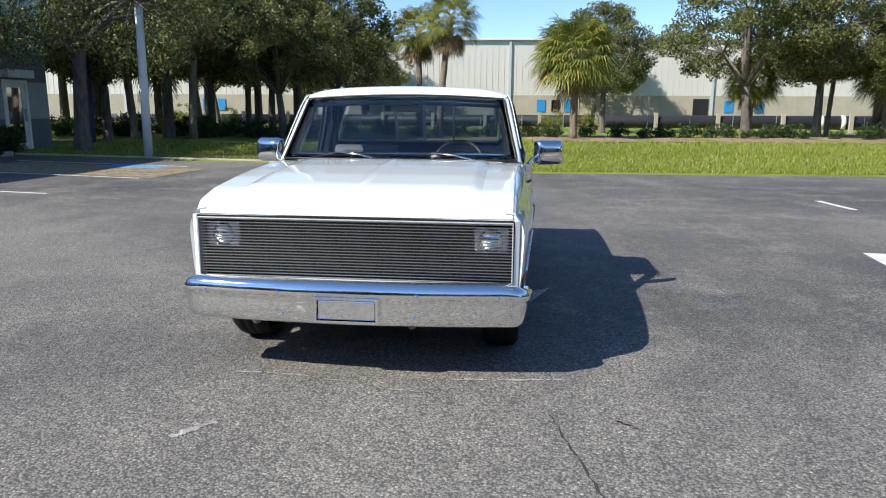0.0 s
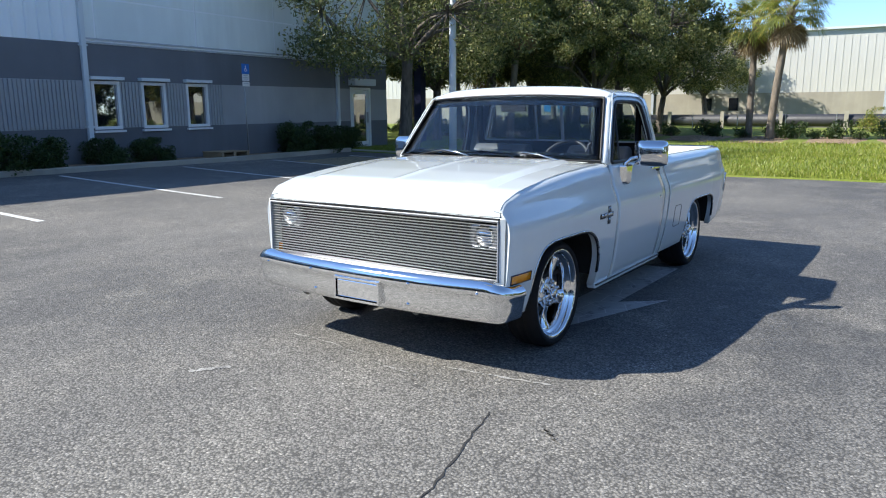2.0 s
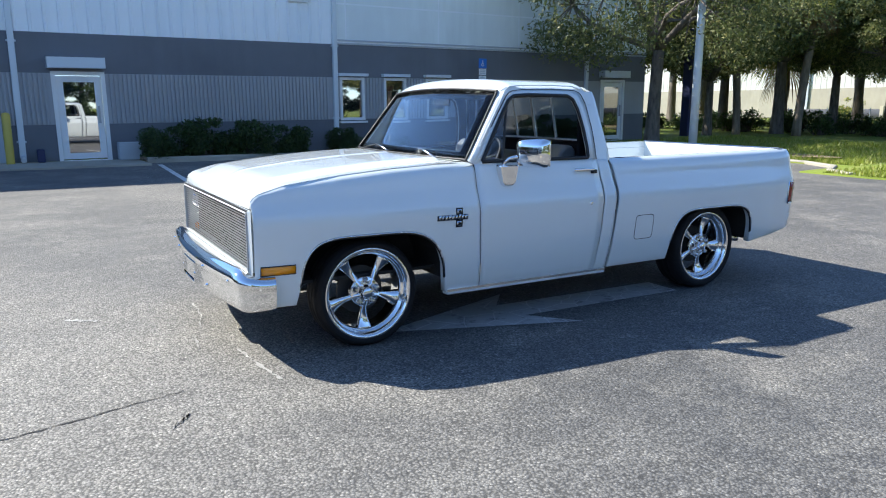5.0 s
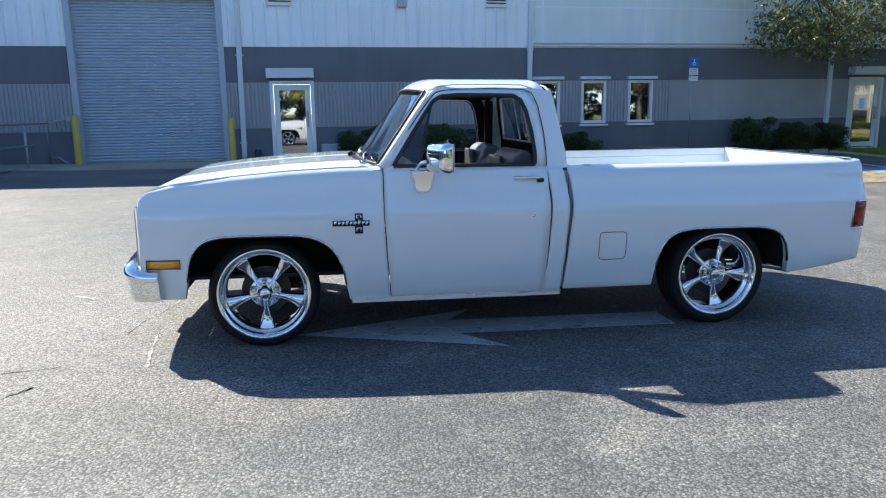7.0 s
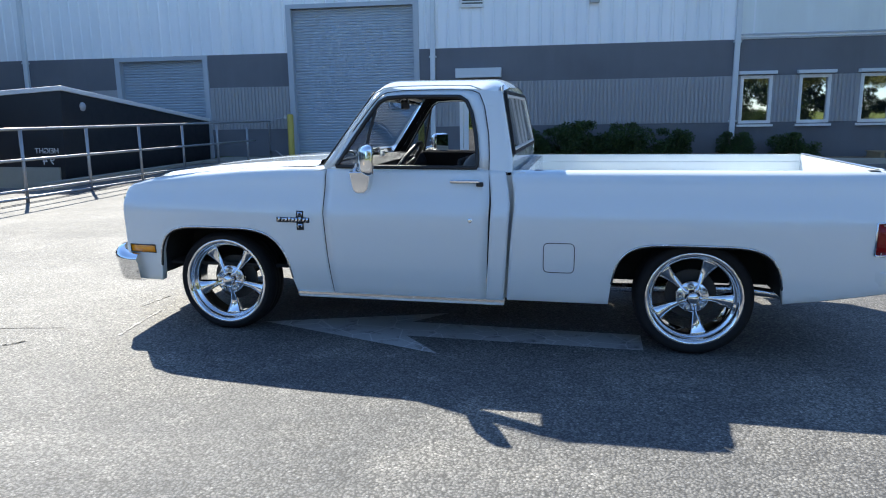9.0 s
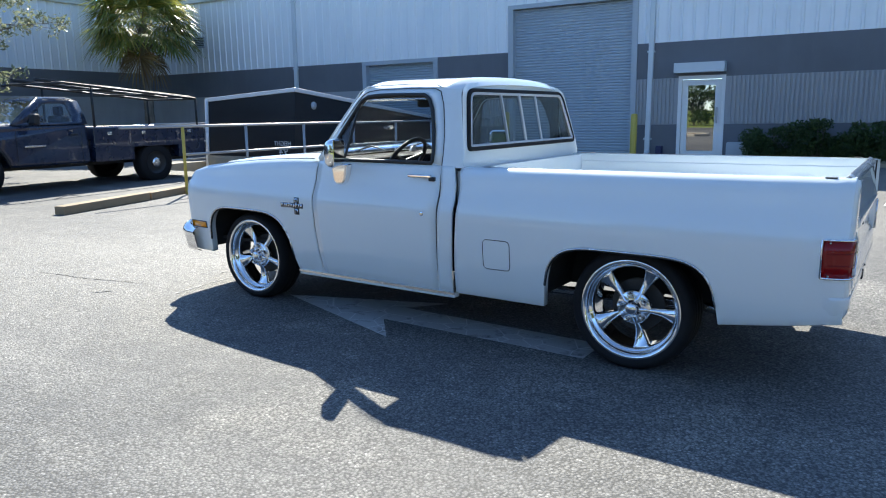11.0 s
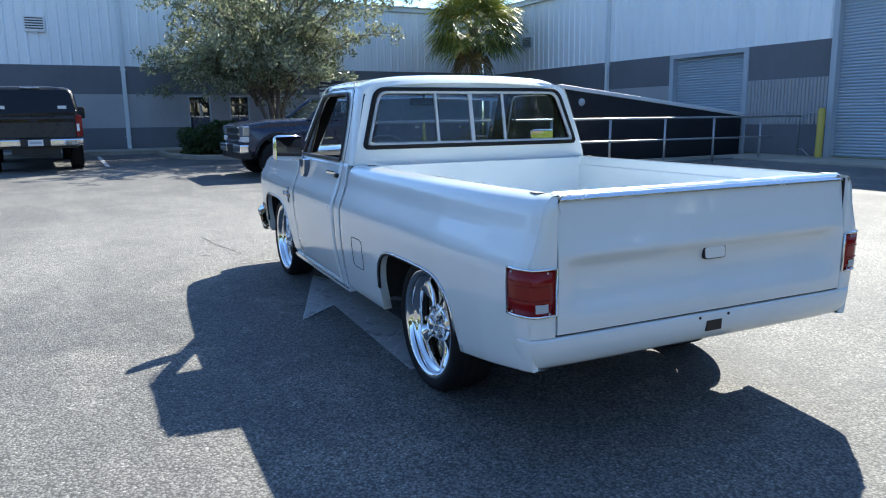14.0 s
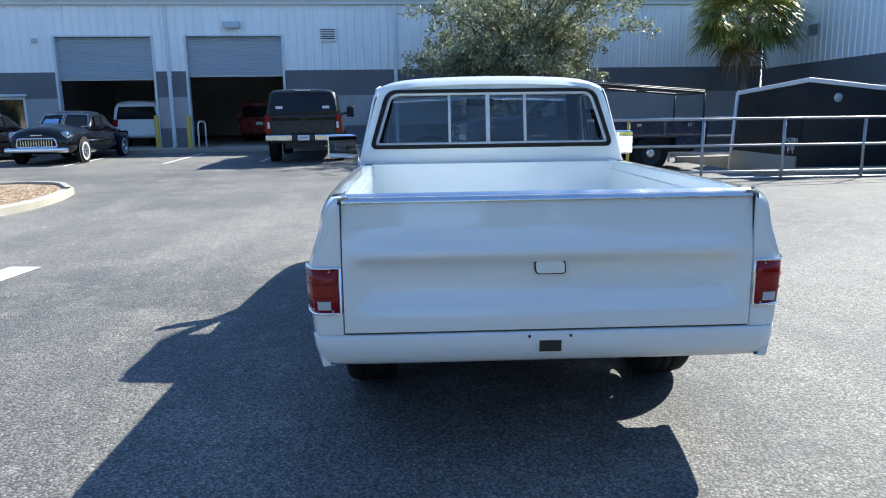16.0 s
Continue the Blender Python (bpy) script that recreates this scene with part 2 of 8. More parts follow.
def make_leaf(name, lo, hi, dry):
    k = Nodes(name)
    g = k.put("ShaderNodeNewGeometry")
    c = k.ramp(g.outputs["Random Per Island"], [(0.0, lo), (0.75, hi), (1.0, dry)])
    k.link(c, k.b.inputs["Base Color"])
    k.b.inputs["Roughness"].default_value = 0.45
    k.b.inputs["Subsurface Weight"].default_value = 0.0
    k.b.inputs["Transmission Weight"].default_value = 0.0
    tr = k.put("ShaderNodeBsdfTranslucent")
    k.link(c, tr.inputs["Color"])
    mx = k.put("ShaderNodeMixShader", Fac=0.38)
    k.link(k.b.outputs[0], mx.inputs[1])
    k.link(tr.outputs[0], mx.inputs[2])
    k.link(mx.outputs[0], k.t.nodes["Material Output"].inputs["Surface"])
    return k.m


def make_bark(name, a, b, scale=1.0):
    k = Nodes(name)
    s = k.noise(9 * scale, 6, 0.65, None, (1, 1, 0.25))
    k.link(k.ramp(s, [(0.3, a), (0.7, b)]), k.b.inputs["Base Color"])
    k.b.inputs["Roughness"].default_value = 0.9
    k.bump(s, 0.9, 0.04)
    return k.m


def make_line_paint(name, color, worn=0.5):
    """Road paint that has worn through to the asphalt in flakes."""
    k = Nodes(name)
    w = k.noise(7, 8, 0.7)
    v = k.put("ShaderNodeTexVoronoi", Scale=5.0)
    v.feature = "DISTANCE_TO_EDGE"
    k.link(k.co, v.inputs["Vector"])
    cracks = k.ramp(v.outputs["Distance"], [(0.0, grey(1)), (0.025, grey(0))])
    gone = k.ramp(w, [(worn - 0.06, grey(0)), (worn + 0.10, grey(0.85))])
    c = k.mix(gone, color, (0.075, 0.075, 0.076))
    c = k.mix(cracks, c, tuple(min(0.75, x * 1.5) for x in color))
    k.link(c, k.b.inputs["Base Color"])
    k.b.inputs["Roughness"].default_value = 0.8
    k.bump(k.noise(120, 3), 0.6, 0.006)
    return k.m


def make_mulch():
    """Bark chips and dry leaves in browns."""
    k = Nodes("mulch")
    v = k.put("ShaderNodeTexVoronoi", Scale=16.0)
    k.link(k.co, v.inputs["Vector"])
    c = k.ramp(v.outputs["Color"], [(0.2, (0.10, 0.062, 0.036)), (0.5, (0.27, 0.18, 0.11)), (0.75, (0.40, 0.29, 0.18)), (0.95, (0.52, 0.44, 0.32))])
    c = k.mix(k.ramp(k.noise(1.2, 5), [(0.4, grey(0.0)), (0.7, grey(0.6))]), c, (0.33, 0.24, 0.16))
    k.link(c, k.b.inputs["Base Color"])
    k.b.inputs["Roughness"].default_value = 0.95
    k.bump(v.outputs["Distance"], 1.0, 0.03)
    return k.m


M = {}
M["asphalt"] = make_asphalt()
M["grass"] = make_grass()
M["paint"] = make_paint()
M["siding"] = make_siding()
M["panel"] = make_stucco("smooth_panel", (0.72, 0.76, 0.745), 0.05)
M["dark_wall"] = make_stucco("dark_grey_wall", (0.145, 0.151, 0.165))
M["mid_wall"] = make_stucco("mid_grey_wall", (0.36, 0.362, 0.367))
M["tan_block"] = make_stucco("tan_block", (0.34, 0.31, 0.25))
M["concrete"] = make_stucco("concrete", (0.36, 0.33, 0.27), 0.2)
M["trim"] = simple("white_trim", (0.62, 0.66, 0.68), 0.45, var=0.06)
M["grey_trim"] = simple("grey_trim", (0.42, 0.46, 0.50), 0.5, var=0.06)
M["shutter"] = simple("shutter_steel", (0.40, 0.46, 0.52), 0.42, 0.25, var=0.08, scale=2)
M["chrome"] = simple("chrome", (0.86, 0.87, 0.88), 0.05, 1.0, var=0.02, rvar=0.03)
M["bright_metal"] = simple("bright_trim_metal", (0.70, 0.71, 0.72), 0.22, 1.0, var=0.05)
M["satin"] = simple("satin_metal", (0.46, 0.48, 0.50), 0.5, 0.35, var=0.04)
M["billet"] = simple("billet_metal", (0.54, 0.55, 0.56), 0.30, 1.0, var=0.02, rvar=0.0)
M["galvanised"] = simple("galvanised_steel", (0.40, 0.41, 0.42), 0.45, 0.8, var=0.15)
M["rubber"] = simple("rubber", (0.012, 0.012, 0.013), 0.75, var=0.2, scale=12, bump=0.2, spec=0.25)
M["black"] = simple("black_plastic", (0.012, 0.012, 0.013), 0.5, var=0.2)
M["underbody"] = simple("underbody", (0.016, 0.015, 0.014), 0.85, var=0.3, bump=0.3)
M["black_paint"] = simple("black_paint", (0.006, 0.006, 0.008), 0.12, var=0.1, coat=0.5, rvar=0.03, spec=0.25)
M["navy_paint"] = simple("navy_paint", (0.009, 0.018, 0.046), 0.3, var=0.04, coat=0.6)
M["grey_paint"] = simple("grey_brown_paint", (0.030, 0.031, 0.035), 0.32, var=0.1, coat=0.15, spec=0.3)
M["red_paint"] = simple("red_paint", (0.20, 0.012, 0.010), 0.3, var=0.1, coat=0.6)
M["silver_paint"] = simple("silver_paint", (0.55, 0.56, 0.57), 0.3, 0.3, var=0.06, coat=0.5)
M["yellow"] = simple("yellow_paint", (0.55, 0.42, 0.08), 0.55, var=0.15)
M["red_lens"] = simple("red_lens", (0.22, 0.003, 0.004), 0.2, var=0.15, coat=0.25, spec=0.3)
M["amber"] = simple("amber_lens", (0.90, 0.33, 0.01), 0.15, var=0.1, coat=0.8)
M["clear_lens"] = simple("clear_lens", (0.42, 0.44, 0.46), 0.16, 0.6, var=0.15)
M["vinyl"] = simple("grey_vinyl", (0.028, 0.031, 0.036), 0.6, var=0.12, bump=0.1)
M["light_vinyl"] = simple("light_vinyl", (0.13, 0.133, 0.14), 0.5, var=0.1, bump=0.1)
M["dash"] = simple("dark_dash", (0.012, 0.013, 0.016), 0.85, var=0.15, spec=0.03)
M["glass"] = make_glass("clear_glass", (0.84, 0.89, 0.90))
M["shield_glass"] = make_glass("windshield_glass", (0.63, 0.71, 0.76))
M["shield_glass"].node_tree.nodes["Principled BSDF"].inputs["IOR"].default_value = 1.47
M["back_glass"] = make_glass("rear_glass", (0.46, 0.53, 0.55))
M["tint"] = make_glass("tinted_glass", (0.30, 0.33, 0.36))
M["dark_glass"] = simple("dark_window", (0.010, 0.012, 0.015), 0.02, var=0.05, rvar=0.01, spec=1.0)
M["dark_glass"].node_tree.nodes["Principled BSDF"].inputs["IOR"].default_value = 2.4
M["shield"] = simple("tinted_shield", (0.010, 0.012, 0.015), 0.06, var=0.1, rvar=0.01, spec=0.35)
M["mirror"] = simple("mirror_glass", (0.9, 0.9, 0.9), 0.02, 1.0, var=0.01, rvar=0.01)
M["wood"] = simple("weathered_wood", (0.30, 0.22, 0.13), 0.8, var=0.25, bump=0.4)
M["white_line"] = make_line_paint("white_line", (0.62, 0.62, 0.60), 0.60)
M["arrow_paint"] = make_line_paint("worn_arrow", (0.36, 0.36, 0.355), 0.60)
M["blue_line"] = make_line_paint("blue_line", (0.12, 0.30, 0.55), 0.54)
M["tan_line"] = make_line_paint("tan_line", (0.30, 0.24, 0.14), 0.50)
M["sign_blue"] = simple("sign_blue", (0.02, 0.16, 0.55), 0.4, var=0.05)
M["sign_white"] = simple("sign_white", (0.75, 0.75, 0.74), 0.4, var=0.05)
M["navy_column"] = simple("navy_column", (0.012, 0.018, 0.075), 0.45, var=0.15)
M["blue_door"] = simple("blue_paint", (0.02, 0.22, 0.50), 0.5, var=0.08)
M["mulch"] = make_mulch()
M["bark"] = make_bark("oak_bark", (0.06, 0.05, 0.042), (0.20, 0.17, 0.14))
M["palm_bark"] = make_bark("palm_bark", (0.10, 0.08, 0.06), (0.28, 0.23, 0.18), 0.8)
M["oak_leaf"] = make_leaf("oak_leaf", (0.040, 0.060, 0.018), (0.20, 0.23, 0.075), (0.42, 0.38, 0.16))
M["grey_leaf"] = make_leaf("grey_green_leaf", (0.10, 0.125, 0.062), (0.31, 0.34, 0.21), (0.46, 0.43, 0.30))
M["palm_leaf"] = make_leaf("palm_leaf", (0.115, 0.150, 0.030), (0.280, 0.310, 0.065), (0.50, 0.38, 0.10))
M["bush_leaf"] = make_leaf("bush_leaf", (0.020, 0.045, 0.012), (0.055, 0.100, 0.025), (0.09, 0.12, 0.03))
M["pipe"] = simple("black_pipe", (0.035, 0.036, 0.042), 0.55, var=0.2)
M["steel_light"] = simple("warehouse_sheet", (0.54, 0.53, 0.49), 0.5, var=0.05, scale=1)
M["dark_iron"] = simple("dark_iron", (0.05, 0.048, 0.046), 0.6, 0.5, var=0.2)
M["crack"] = simple("crack_fill", (0.035, 0.034, 0.033), 0.9, var=0.2)
M["scuff"] = make_line_paint("scuff", (0.34, 0.33, 0.31), 0.56)
M["trailer_black"] = simple("trailer_black", (0.012, 0.013, 0.016), 0.4, var=0.15)
M["pale_blue"] = simple("pale_blue_paper", (0.35, 0.50, 0.80), 0.7, var=0.1)
M["interior"] = simple("workshop_wall", (0.70, 0.69, 0.66), 0.8, var=0.2)

# ---- ground ----
PIT = (-14.37, -6.9, -10.9, -7.15)   # ramp down to the dock: u0, u1, v0, v1
LOT_V1, LOT_V1W, LOT_U0, LOT_U1 = 13.6, 15.6, -13.2, 27.0


def gz(u, v):
    """Height of the ground: the lot rises a little towards the buildings and the lawn."""
    z = 0.17 * min(1, max(0, (-u - 3.0) / 10.0)) ** 1.2 if u < -3 else 0.0
    z = max(z, 0.10 * min(1, max(0, (-v - 7.0) / 12.0)))
    if v > 12:
        z += 0.30 * min(1, (v - 12) / 22.0)
    return z


def is_lot(u, v):
    edge = LOT_V1W if u < -4.5 else 50 if u > 23 else LOT_V1
    near = LOT_U0 if v > 1.4 else PIT[0]
    return near < u < LOT_U1 and -60 < v < edge


def is_pit(u, v):
    return PIT[0] < u < PIT[1] and PIT[2] < v < PIT[3]


US = sorted({-900, -400, -200, -100, -60, -40, -30, -22, -18, PIT[0], LOT_U0, PIT[1], LOT_U1, -11.5, -10, -8.5, -5, -4.5, -3, -1.5, 0, 2, 4, 6, 9, 12, 16, 20, 23, 28, 34, 44, 60, 100, 200, 400, 900})
VS = sorted({-900, -400, -200, -100, -60, -45, -30, -24, -21, -19, -17, -15, -13, PIT[2], PIT[3], -9, -5, -3, 0, 1.4, 3, 6, 9, 11, 12, 12.8, LOT_V1, 14.5, LOT_V1W, 17, 20, 23, 26, 29, 32, 35, 40, 50, 65, 80, 110, 200, 400, 900})


def ground_cells(keep, lift):
    bm = bmesh.new()
    seen = {}
    for u0, u1 in zip(US, US[1:]):
        for v0, v1 in zip(VS, VS[1:]):
            cu, cv = (u0 + u1) / 2, (v0 + v1) / 2
            if keep(cu, cv):
                q = []
                for u, v in ((u0, v0), (u1, v0), (u1, v1), (u0, v1)):
                    if (u, v) not in seen:
                        seen[(u, v)] = bm.verts.new((u, v, gz(u, v) + lift))
                    q.append(seen[(u, v)])
                bm.faces.new(q).smooth = True
    return bm


structure("parking_lot", ground_cells(lambda u, v: is_lot(u, v) and not is_pit(u, v), 0.0), M["asphalt"],
          "dark grey worn asphalt parking lot with pale dusty patches", "parking lot", SITE)
lawn = ground_cells(lambda u, v: not is_lot(u, v) and not is_pit(u, v), 0.035)
rim = [e for e in lawn.edges if e.is_boundary]
lip = bmesh.ops.extrude_edge_only(lawn, edges=rim)
for v in lip["geom"]:
    if isinstance(v, bmesh.types.BMVert):
        v.co.z -= 0.12
structure("ground", lawn, M["grass"], "green and straw-coloured lawn grass beside the lot", "lawn", SITE)

# ramp floor and walls
bm = bmesh.new()
sheet(bm, lambda u, v: (u, v, lerp(-1.25, 0.03, (u + 14.37) / 7.47)), spaced(PIT[0], PIT[1], 6), spaced(PIT[2], PIT[3], 3), False)
structure("ramp", bm, M["concrete"], "sloping concrete loading ramp beside the lot", "ramp", SITE)
bm = bmesh.new()
box(bm, PIT[0] + 0.01, PIT[1] + 0.2, PIT[3] - 0.005, PIT[3] + 0.2, -1.4, 0.19)
box(bm, PIT[0] + 0.01, PIT[1] + 0.2, PIT[2] - 0.2, PIT[2] + 0.005, -1.4, 0.19)
structure("trim", bm, M["concrete"], "concrete retaining walls along the ramp", "retaining wall", SITE)


# ---- flat paint on the lot ----
def decal(bm, poly, lift=0.006):
    vs = [bm.verts.new((u, v, gz(u, v) + lift)) for u, v in poly]
    bm.faces.new(vs)


def stripe(bm, a, b, w, n=6):
    a, b = Vector(a), Vector(b)
    d = (b - a).normalized()
    s = Vector((-d.y, d.x)) * w / 2
    for i in range(n):
        p, q = a.lerp(b, i / n), a.lerp(b, (i + 1) / n)
        decal(bm, [tuple(p - s), tuple(q - s), tuple(q + s), tuple(p + s)])


for k, (a, b) in enumerate([((-12.6, 1.55), (-6.9, 1.15)), ((-12.6, 4.85), (-7.0, 4.3)), ((-12.6, 8.1), (-7.0, 7.45)), ((-12.6, 11.3), (-6.9, 10.6)), ((-12.0, 14.1), (-7.2, 13.8)),
                            ((6.46, 7.1), (6.41, 8.3)), ((9.55, -14.0), (9.6, -18.6)), ((6.9, -14.2), (6.8, -18.6)), ((4.2, -14.2), (4.1, -18.6)), ((1.3, -14.2), (1.25, -18.6))]):
    bm = bmesh.new()
    stripe(bm, a, b, 0.11)
    structure("parking_line", bm, M["white_line"], "faded white painted parking line on the asphalt", "road marking", SITE)
bm = bmesh.new()
stripe(bm, (-9.2, 13.35), (-7.7, 13.15), 1.3, 1)
structure("parking_symbol", bm, M["blue_line"], "faded blue painted parking square", "road marking", SITE)
bm = bmesh.new()
stripe(bm, (-11.8, 12.6), (-6.6, 12.1), 2.6, 2)
ob = structure("parking_bay_paint", bm, M["tan_line"], "worn tan patch of old paint on the asphalt", "road marking", SITE)
ob.location.z -= 0.003

# the worn arrow under the truck, in the truck's own axes
ARROW = [(0.70, 0.18), (1.14, 1.50), (0.83, 1.23), (0.85, 2.72), (0.54, 2.72), (0.52, 1.19), (0.26, 1.40)]
bm = bmesh.new()
bm.faces.new([bm.verts.new((x, y, 0.006)) for x, y in ARROW])
bmesh.ops.triangulate(bm, faces=bm.faces[:])
structure("painted_arrow", bm, M["arrow_paint"], "pale cracked and worn arrow painted on the asphalt", "road marking")
bm = bmesh.new()
stripe(bm, (4.27, -0.35), (4.87, 3.3), 0.32)
structure("lot_line", bm, M["white_line"], "white painted line on the open lot", "road marking", SITE)

# ---- kerbs, walks and planting strip ----
def run(bm, pts, w, h, base=0.0):
    """A kerb of width w and height h above the ground along the points."""
    pts = [Vector(p) for p in pts]
    rings = []
    for i, p in enumerate(pts):
        d = (pts[min(i + 1, len(pts) - 1)] - pts[max(i - 1, 0)]).normalized()
        s = Vector((-d.y, d.x))
        g = gz(p.x, p.y) + base
        r = 0.025
        prof = [(-w / 2, -0.15), (-w / 2, h - r), (-w / 2 + r, h), (w / 2 - r, h), (w / 2, h - r), (w / 2, -0.15)]
        rings.append([bm.verts.new((p.x + s.x * a, p.y + s.y * a, g + b)) for a, b in prof])
    for a, b in zip(rings, rings[1:]):
        for i in range(5):
            bm.faces.new((a[i], a[i + 1], b[i + 1], b[i]))
    bm.faces.new(rings[0])
    bm.faces.new(rings[-1][::-1])


bm = bmesh.new()
run(bm, [(-13.2, 1.4), (-13.2, 5), (-13.2, 10), (-13.2, 15.6)], 0.16, 0.13)
structure("kerb", bm, M["concrete"], "pale concrete kerb in front of the planting strip", "kerb", SITE)
bm = bmesh.new()
run(bm, [(-13.1, 15.7), (-10.5, 15.75), (-8, 15.7), (-5.6, 15.7), (-4.6, 15.2), (-4.2, 14.3), (-3.4, 13.75)], 0.16, 0.08)
structure("kerb_lawn", bm, M["concrete"], "low concrete kerb at the edge of the lawn", "kerb", SITE)
bm = bmesh.new()
for v0 in range(0, 9):
    a, b = 1.4 + v0 * 1.6, 1.4 + v0 * 1.6 + 1.585
    box(bm, -14.36, -13.285, a, b, 0.0, gz(-13.5, a) + 0.10)
structure("planting_strip", bm, M["mulch"], "brown mulch strip between kerb and wall", "planting bed", SITE)
bm = bmesh.new()
for k in range(6):
    box(bm, -14.36, -12.5, -6.9 + k * 1.38, -6.9 + k * 1.38 + 1.365, -0.1, gz(-13, 0) + 0.03)
structure("pavement", bm, M["concrete"], "concrete apron slabs in front of the doors", "pavement", SITE)
bm = bmesh.new()
for k in range(22):
    box(bm, -6.0 + k * 1.5, -6.0 + k * 1.5 + 1.485, -21.05, -19.3, -0.1, 0.21)
structure("pavement_bays", bm, M["concrete"], "concrete walk in front of the workshop bays", "pavement", SITE)

# ---- main building ----
WU, WV = -14.37, -21.1          # faces of the long facade and of the bay wing
EAVE = 5.55


def wall_cut(bm, axis_u, face, depth, a0, a1, z0, z1, holes):
    """A wall with openings: along v when axis_u is False, along u when True; holes are (a0, a1, z0, z1)."""
    cuts = sorted({a0, a1, *[h[0] for h in holes], *[h[1] for h in holes]})
    for p, q in zip(cuts, cuts[1:]):
        gaps = sorted((h[2], h[3]) for h in holes if h[0] <= p + 1e-6 and h[1] >= q - 1e-6)
        z = z0
        for g0, g1 in gaps + [(z1, z1)]:
            g0, g1 = max(z0, min(z1, g0)), max(z0, min(z1, g1))
            if g0 - z > 1e-4:
                if axis_u:
                    box(bm, p, q, face - depth, face, z, g0)
                else:
                    box(bm, face - depth, face, p, q, z, g0)
            z = max(z, g1)


def siding(bm, axis_u, face, a0, a1, z0, z1, holes, pitch=0.305):
    """Ribbed metal sheet: a rib every pitch, standing 3 cm proud of a flat wall with openings."""
    wall_cut(bm, axis_u, face, 0.12, a0, a1, z0, z1, holes)
    n = int((a1 - a0) / pitch)
    for i in range(n + 1):
        c = a0 + 0.06 + i * pitch
        if c > a1 - 0.05:
            break
        for s0, s1 in rib_spans(c, z0, z1, holes):
            poly = [(c - 0.045, 0.0), (c - 0.02, 0.03), (c + 0.02, 0.03), (c + 0.045, 0.0)]
            lo, hi = [], []
            for a, d in poly:
                p = (a, face + d) if axis_u else (face + d, a)
                lo.append(bm.verts.new((*p, s0)))
                hi.append(bm.verts.new((*p, s1)))
            for j in range(3):
                bm.faces.new((lo[j], lo[j + 1], hi[j + 1], hi[j]))


def rib_spans(c, z0, z1, holes):
    z, out = z0, []
    for h in sorted((h for h in holes if h[0] - 0.05 < c < h[1] + 0.05), key=lambda h: h[2]):
        if h[2] > z:
            out.append((z, h[2]))
        z = max(z, h[3])
    if z1 > z:
        out.append((z, z1))
    return out


def ribs_fine(wall, face, a0, a1, holes, mesh, pitch=0.10):
    """Fine vertical ribs of split-face block, each a piece of the wall."""
    for i in range(int((a1 - a0) / pitch)):
        c = a0 + pitch * (i + 0.5)
        if not any(h[0] - 0.06 < c < h[1] + 0.06 for h in holes):
            rib = new("rib", mesh)
            rib.parent = wall
            rib.location = (face, c, 0)


BIG = (-4.95, -1.53, 0.0, 4.28)
SMALL = (-10.15, -7.6, -1.2, 3.02)
PED = (-0.25, 0.77, 0.0, 2.24)
WINS = [(6.96, 7.68, 1.05, 2.19), (8.38, 9.08, 1.05, 2.19), (9.83, 10.54, 1.05, 2.19)]
DOOR_E = (17.25, 18.35, 0.0, 2.25)
holes = [BIG, SMALL, PED] + WINS + [DOOR_E]
bm = bmesh.new()
wall_cut(bm, False, WU, 0.25, -21.1, 19.5, -1.5, 1.05, holes)
structure("wall_dark_base", bm, M["dark_wall"], "dark grey painted block wall base", "wall", FACADE)
bm = bmesh.new()
wall_cut(bm, False, WU, 0.25, -21.1, 19.5, 2.22, 3.12, holes)
structure("wall_dark_band", bm, M["dark_wall"], "dark grey painted block wall band under the siding", "wall", FACADE)
bm = bmesh.new()
wall_cut(bm, False, WU, 0.25, -21.1, 19.5, 1.05, 2.22, holes)
mid = structure("wall_mid_band", bm, M["mid_wall"], "mid grey ribbed block wall band", "wall", FACADE)
bm = bmesh.new()
prism(bm, [(0, -0.033), (0.030, -0.026), (0.034, 0.0), (0.030, 0.026), (0, 0.033)], "z", 1.06, 2.21)
rib_mesh = mesh_of("rib", bm, M["mid_wall"])
for a0, a1 in ((0.9, 6.65), (-1.5, -0.4), (-7.4, -5.1), (6.85, 11.2)):
    ribs_fine(mid, WU, a0, a1, holes, rib_mesh)
bm = bmesh.new()
siding(bm, False, WU, -21.1, 6.72, 3.12, EAVE + 0.2, holes)
structure("wall_siding", bm, M["siding"], "pale grey ribbed metal siding above the block wall", "wall", FACADE)
bm = bmesh.new()
box(bm, WU - 0.2, WU - 0.02, 6.84, 19.5, 3.2, 6.2)
upper = structure("wall_office_upper", bm, M["black"], "smooth pale green-grey wall panels with dark joints", "wall", FACADE)
for v0, v1 in ((6.84, 7.16), (7.205, 10.265), (10.31, 13.385), (13.43, 16.485), (16.53, 19.5)):
    for z0, z1 in ((3.27, 4.195), (4.24, 6.2)):
        bm = bmesh.new()
        box(bm, WU - 0.019, WU + 0.01, v0, v1, z0, z1)
        part("panel", bm, M["panel"], upper)
bm = bmesh.new()
box(bm, WU - 0.1, WU + 0.035, 6.84, 19.5, 3.13, 3.165)
box(bm, WU - 0.1, WU + 0.045, 6.84, 19.5, 3.215, 3.255)
structure("trim_ledge", bm, M["grey_trim"], "grey metal drip ledge above the block wall", "trim", FACADE)

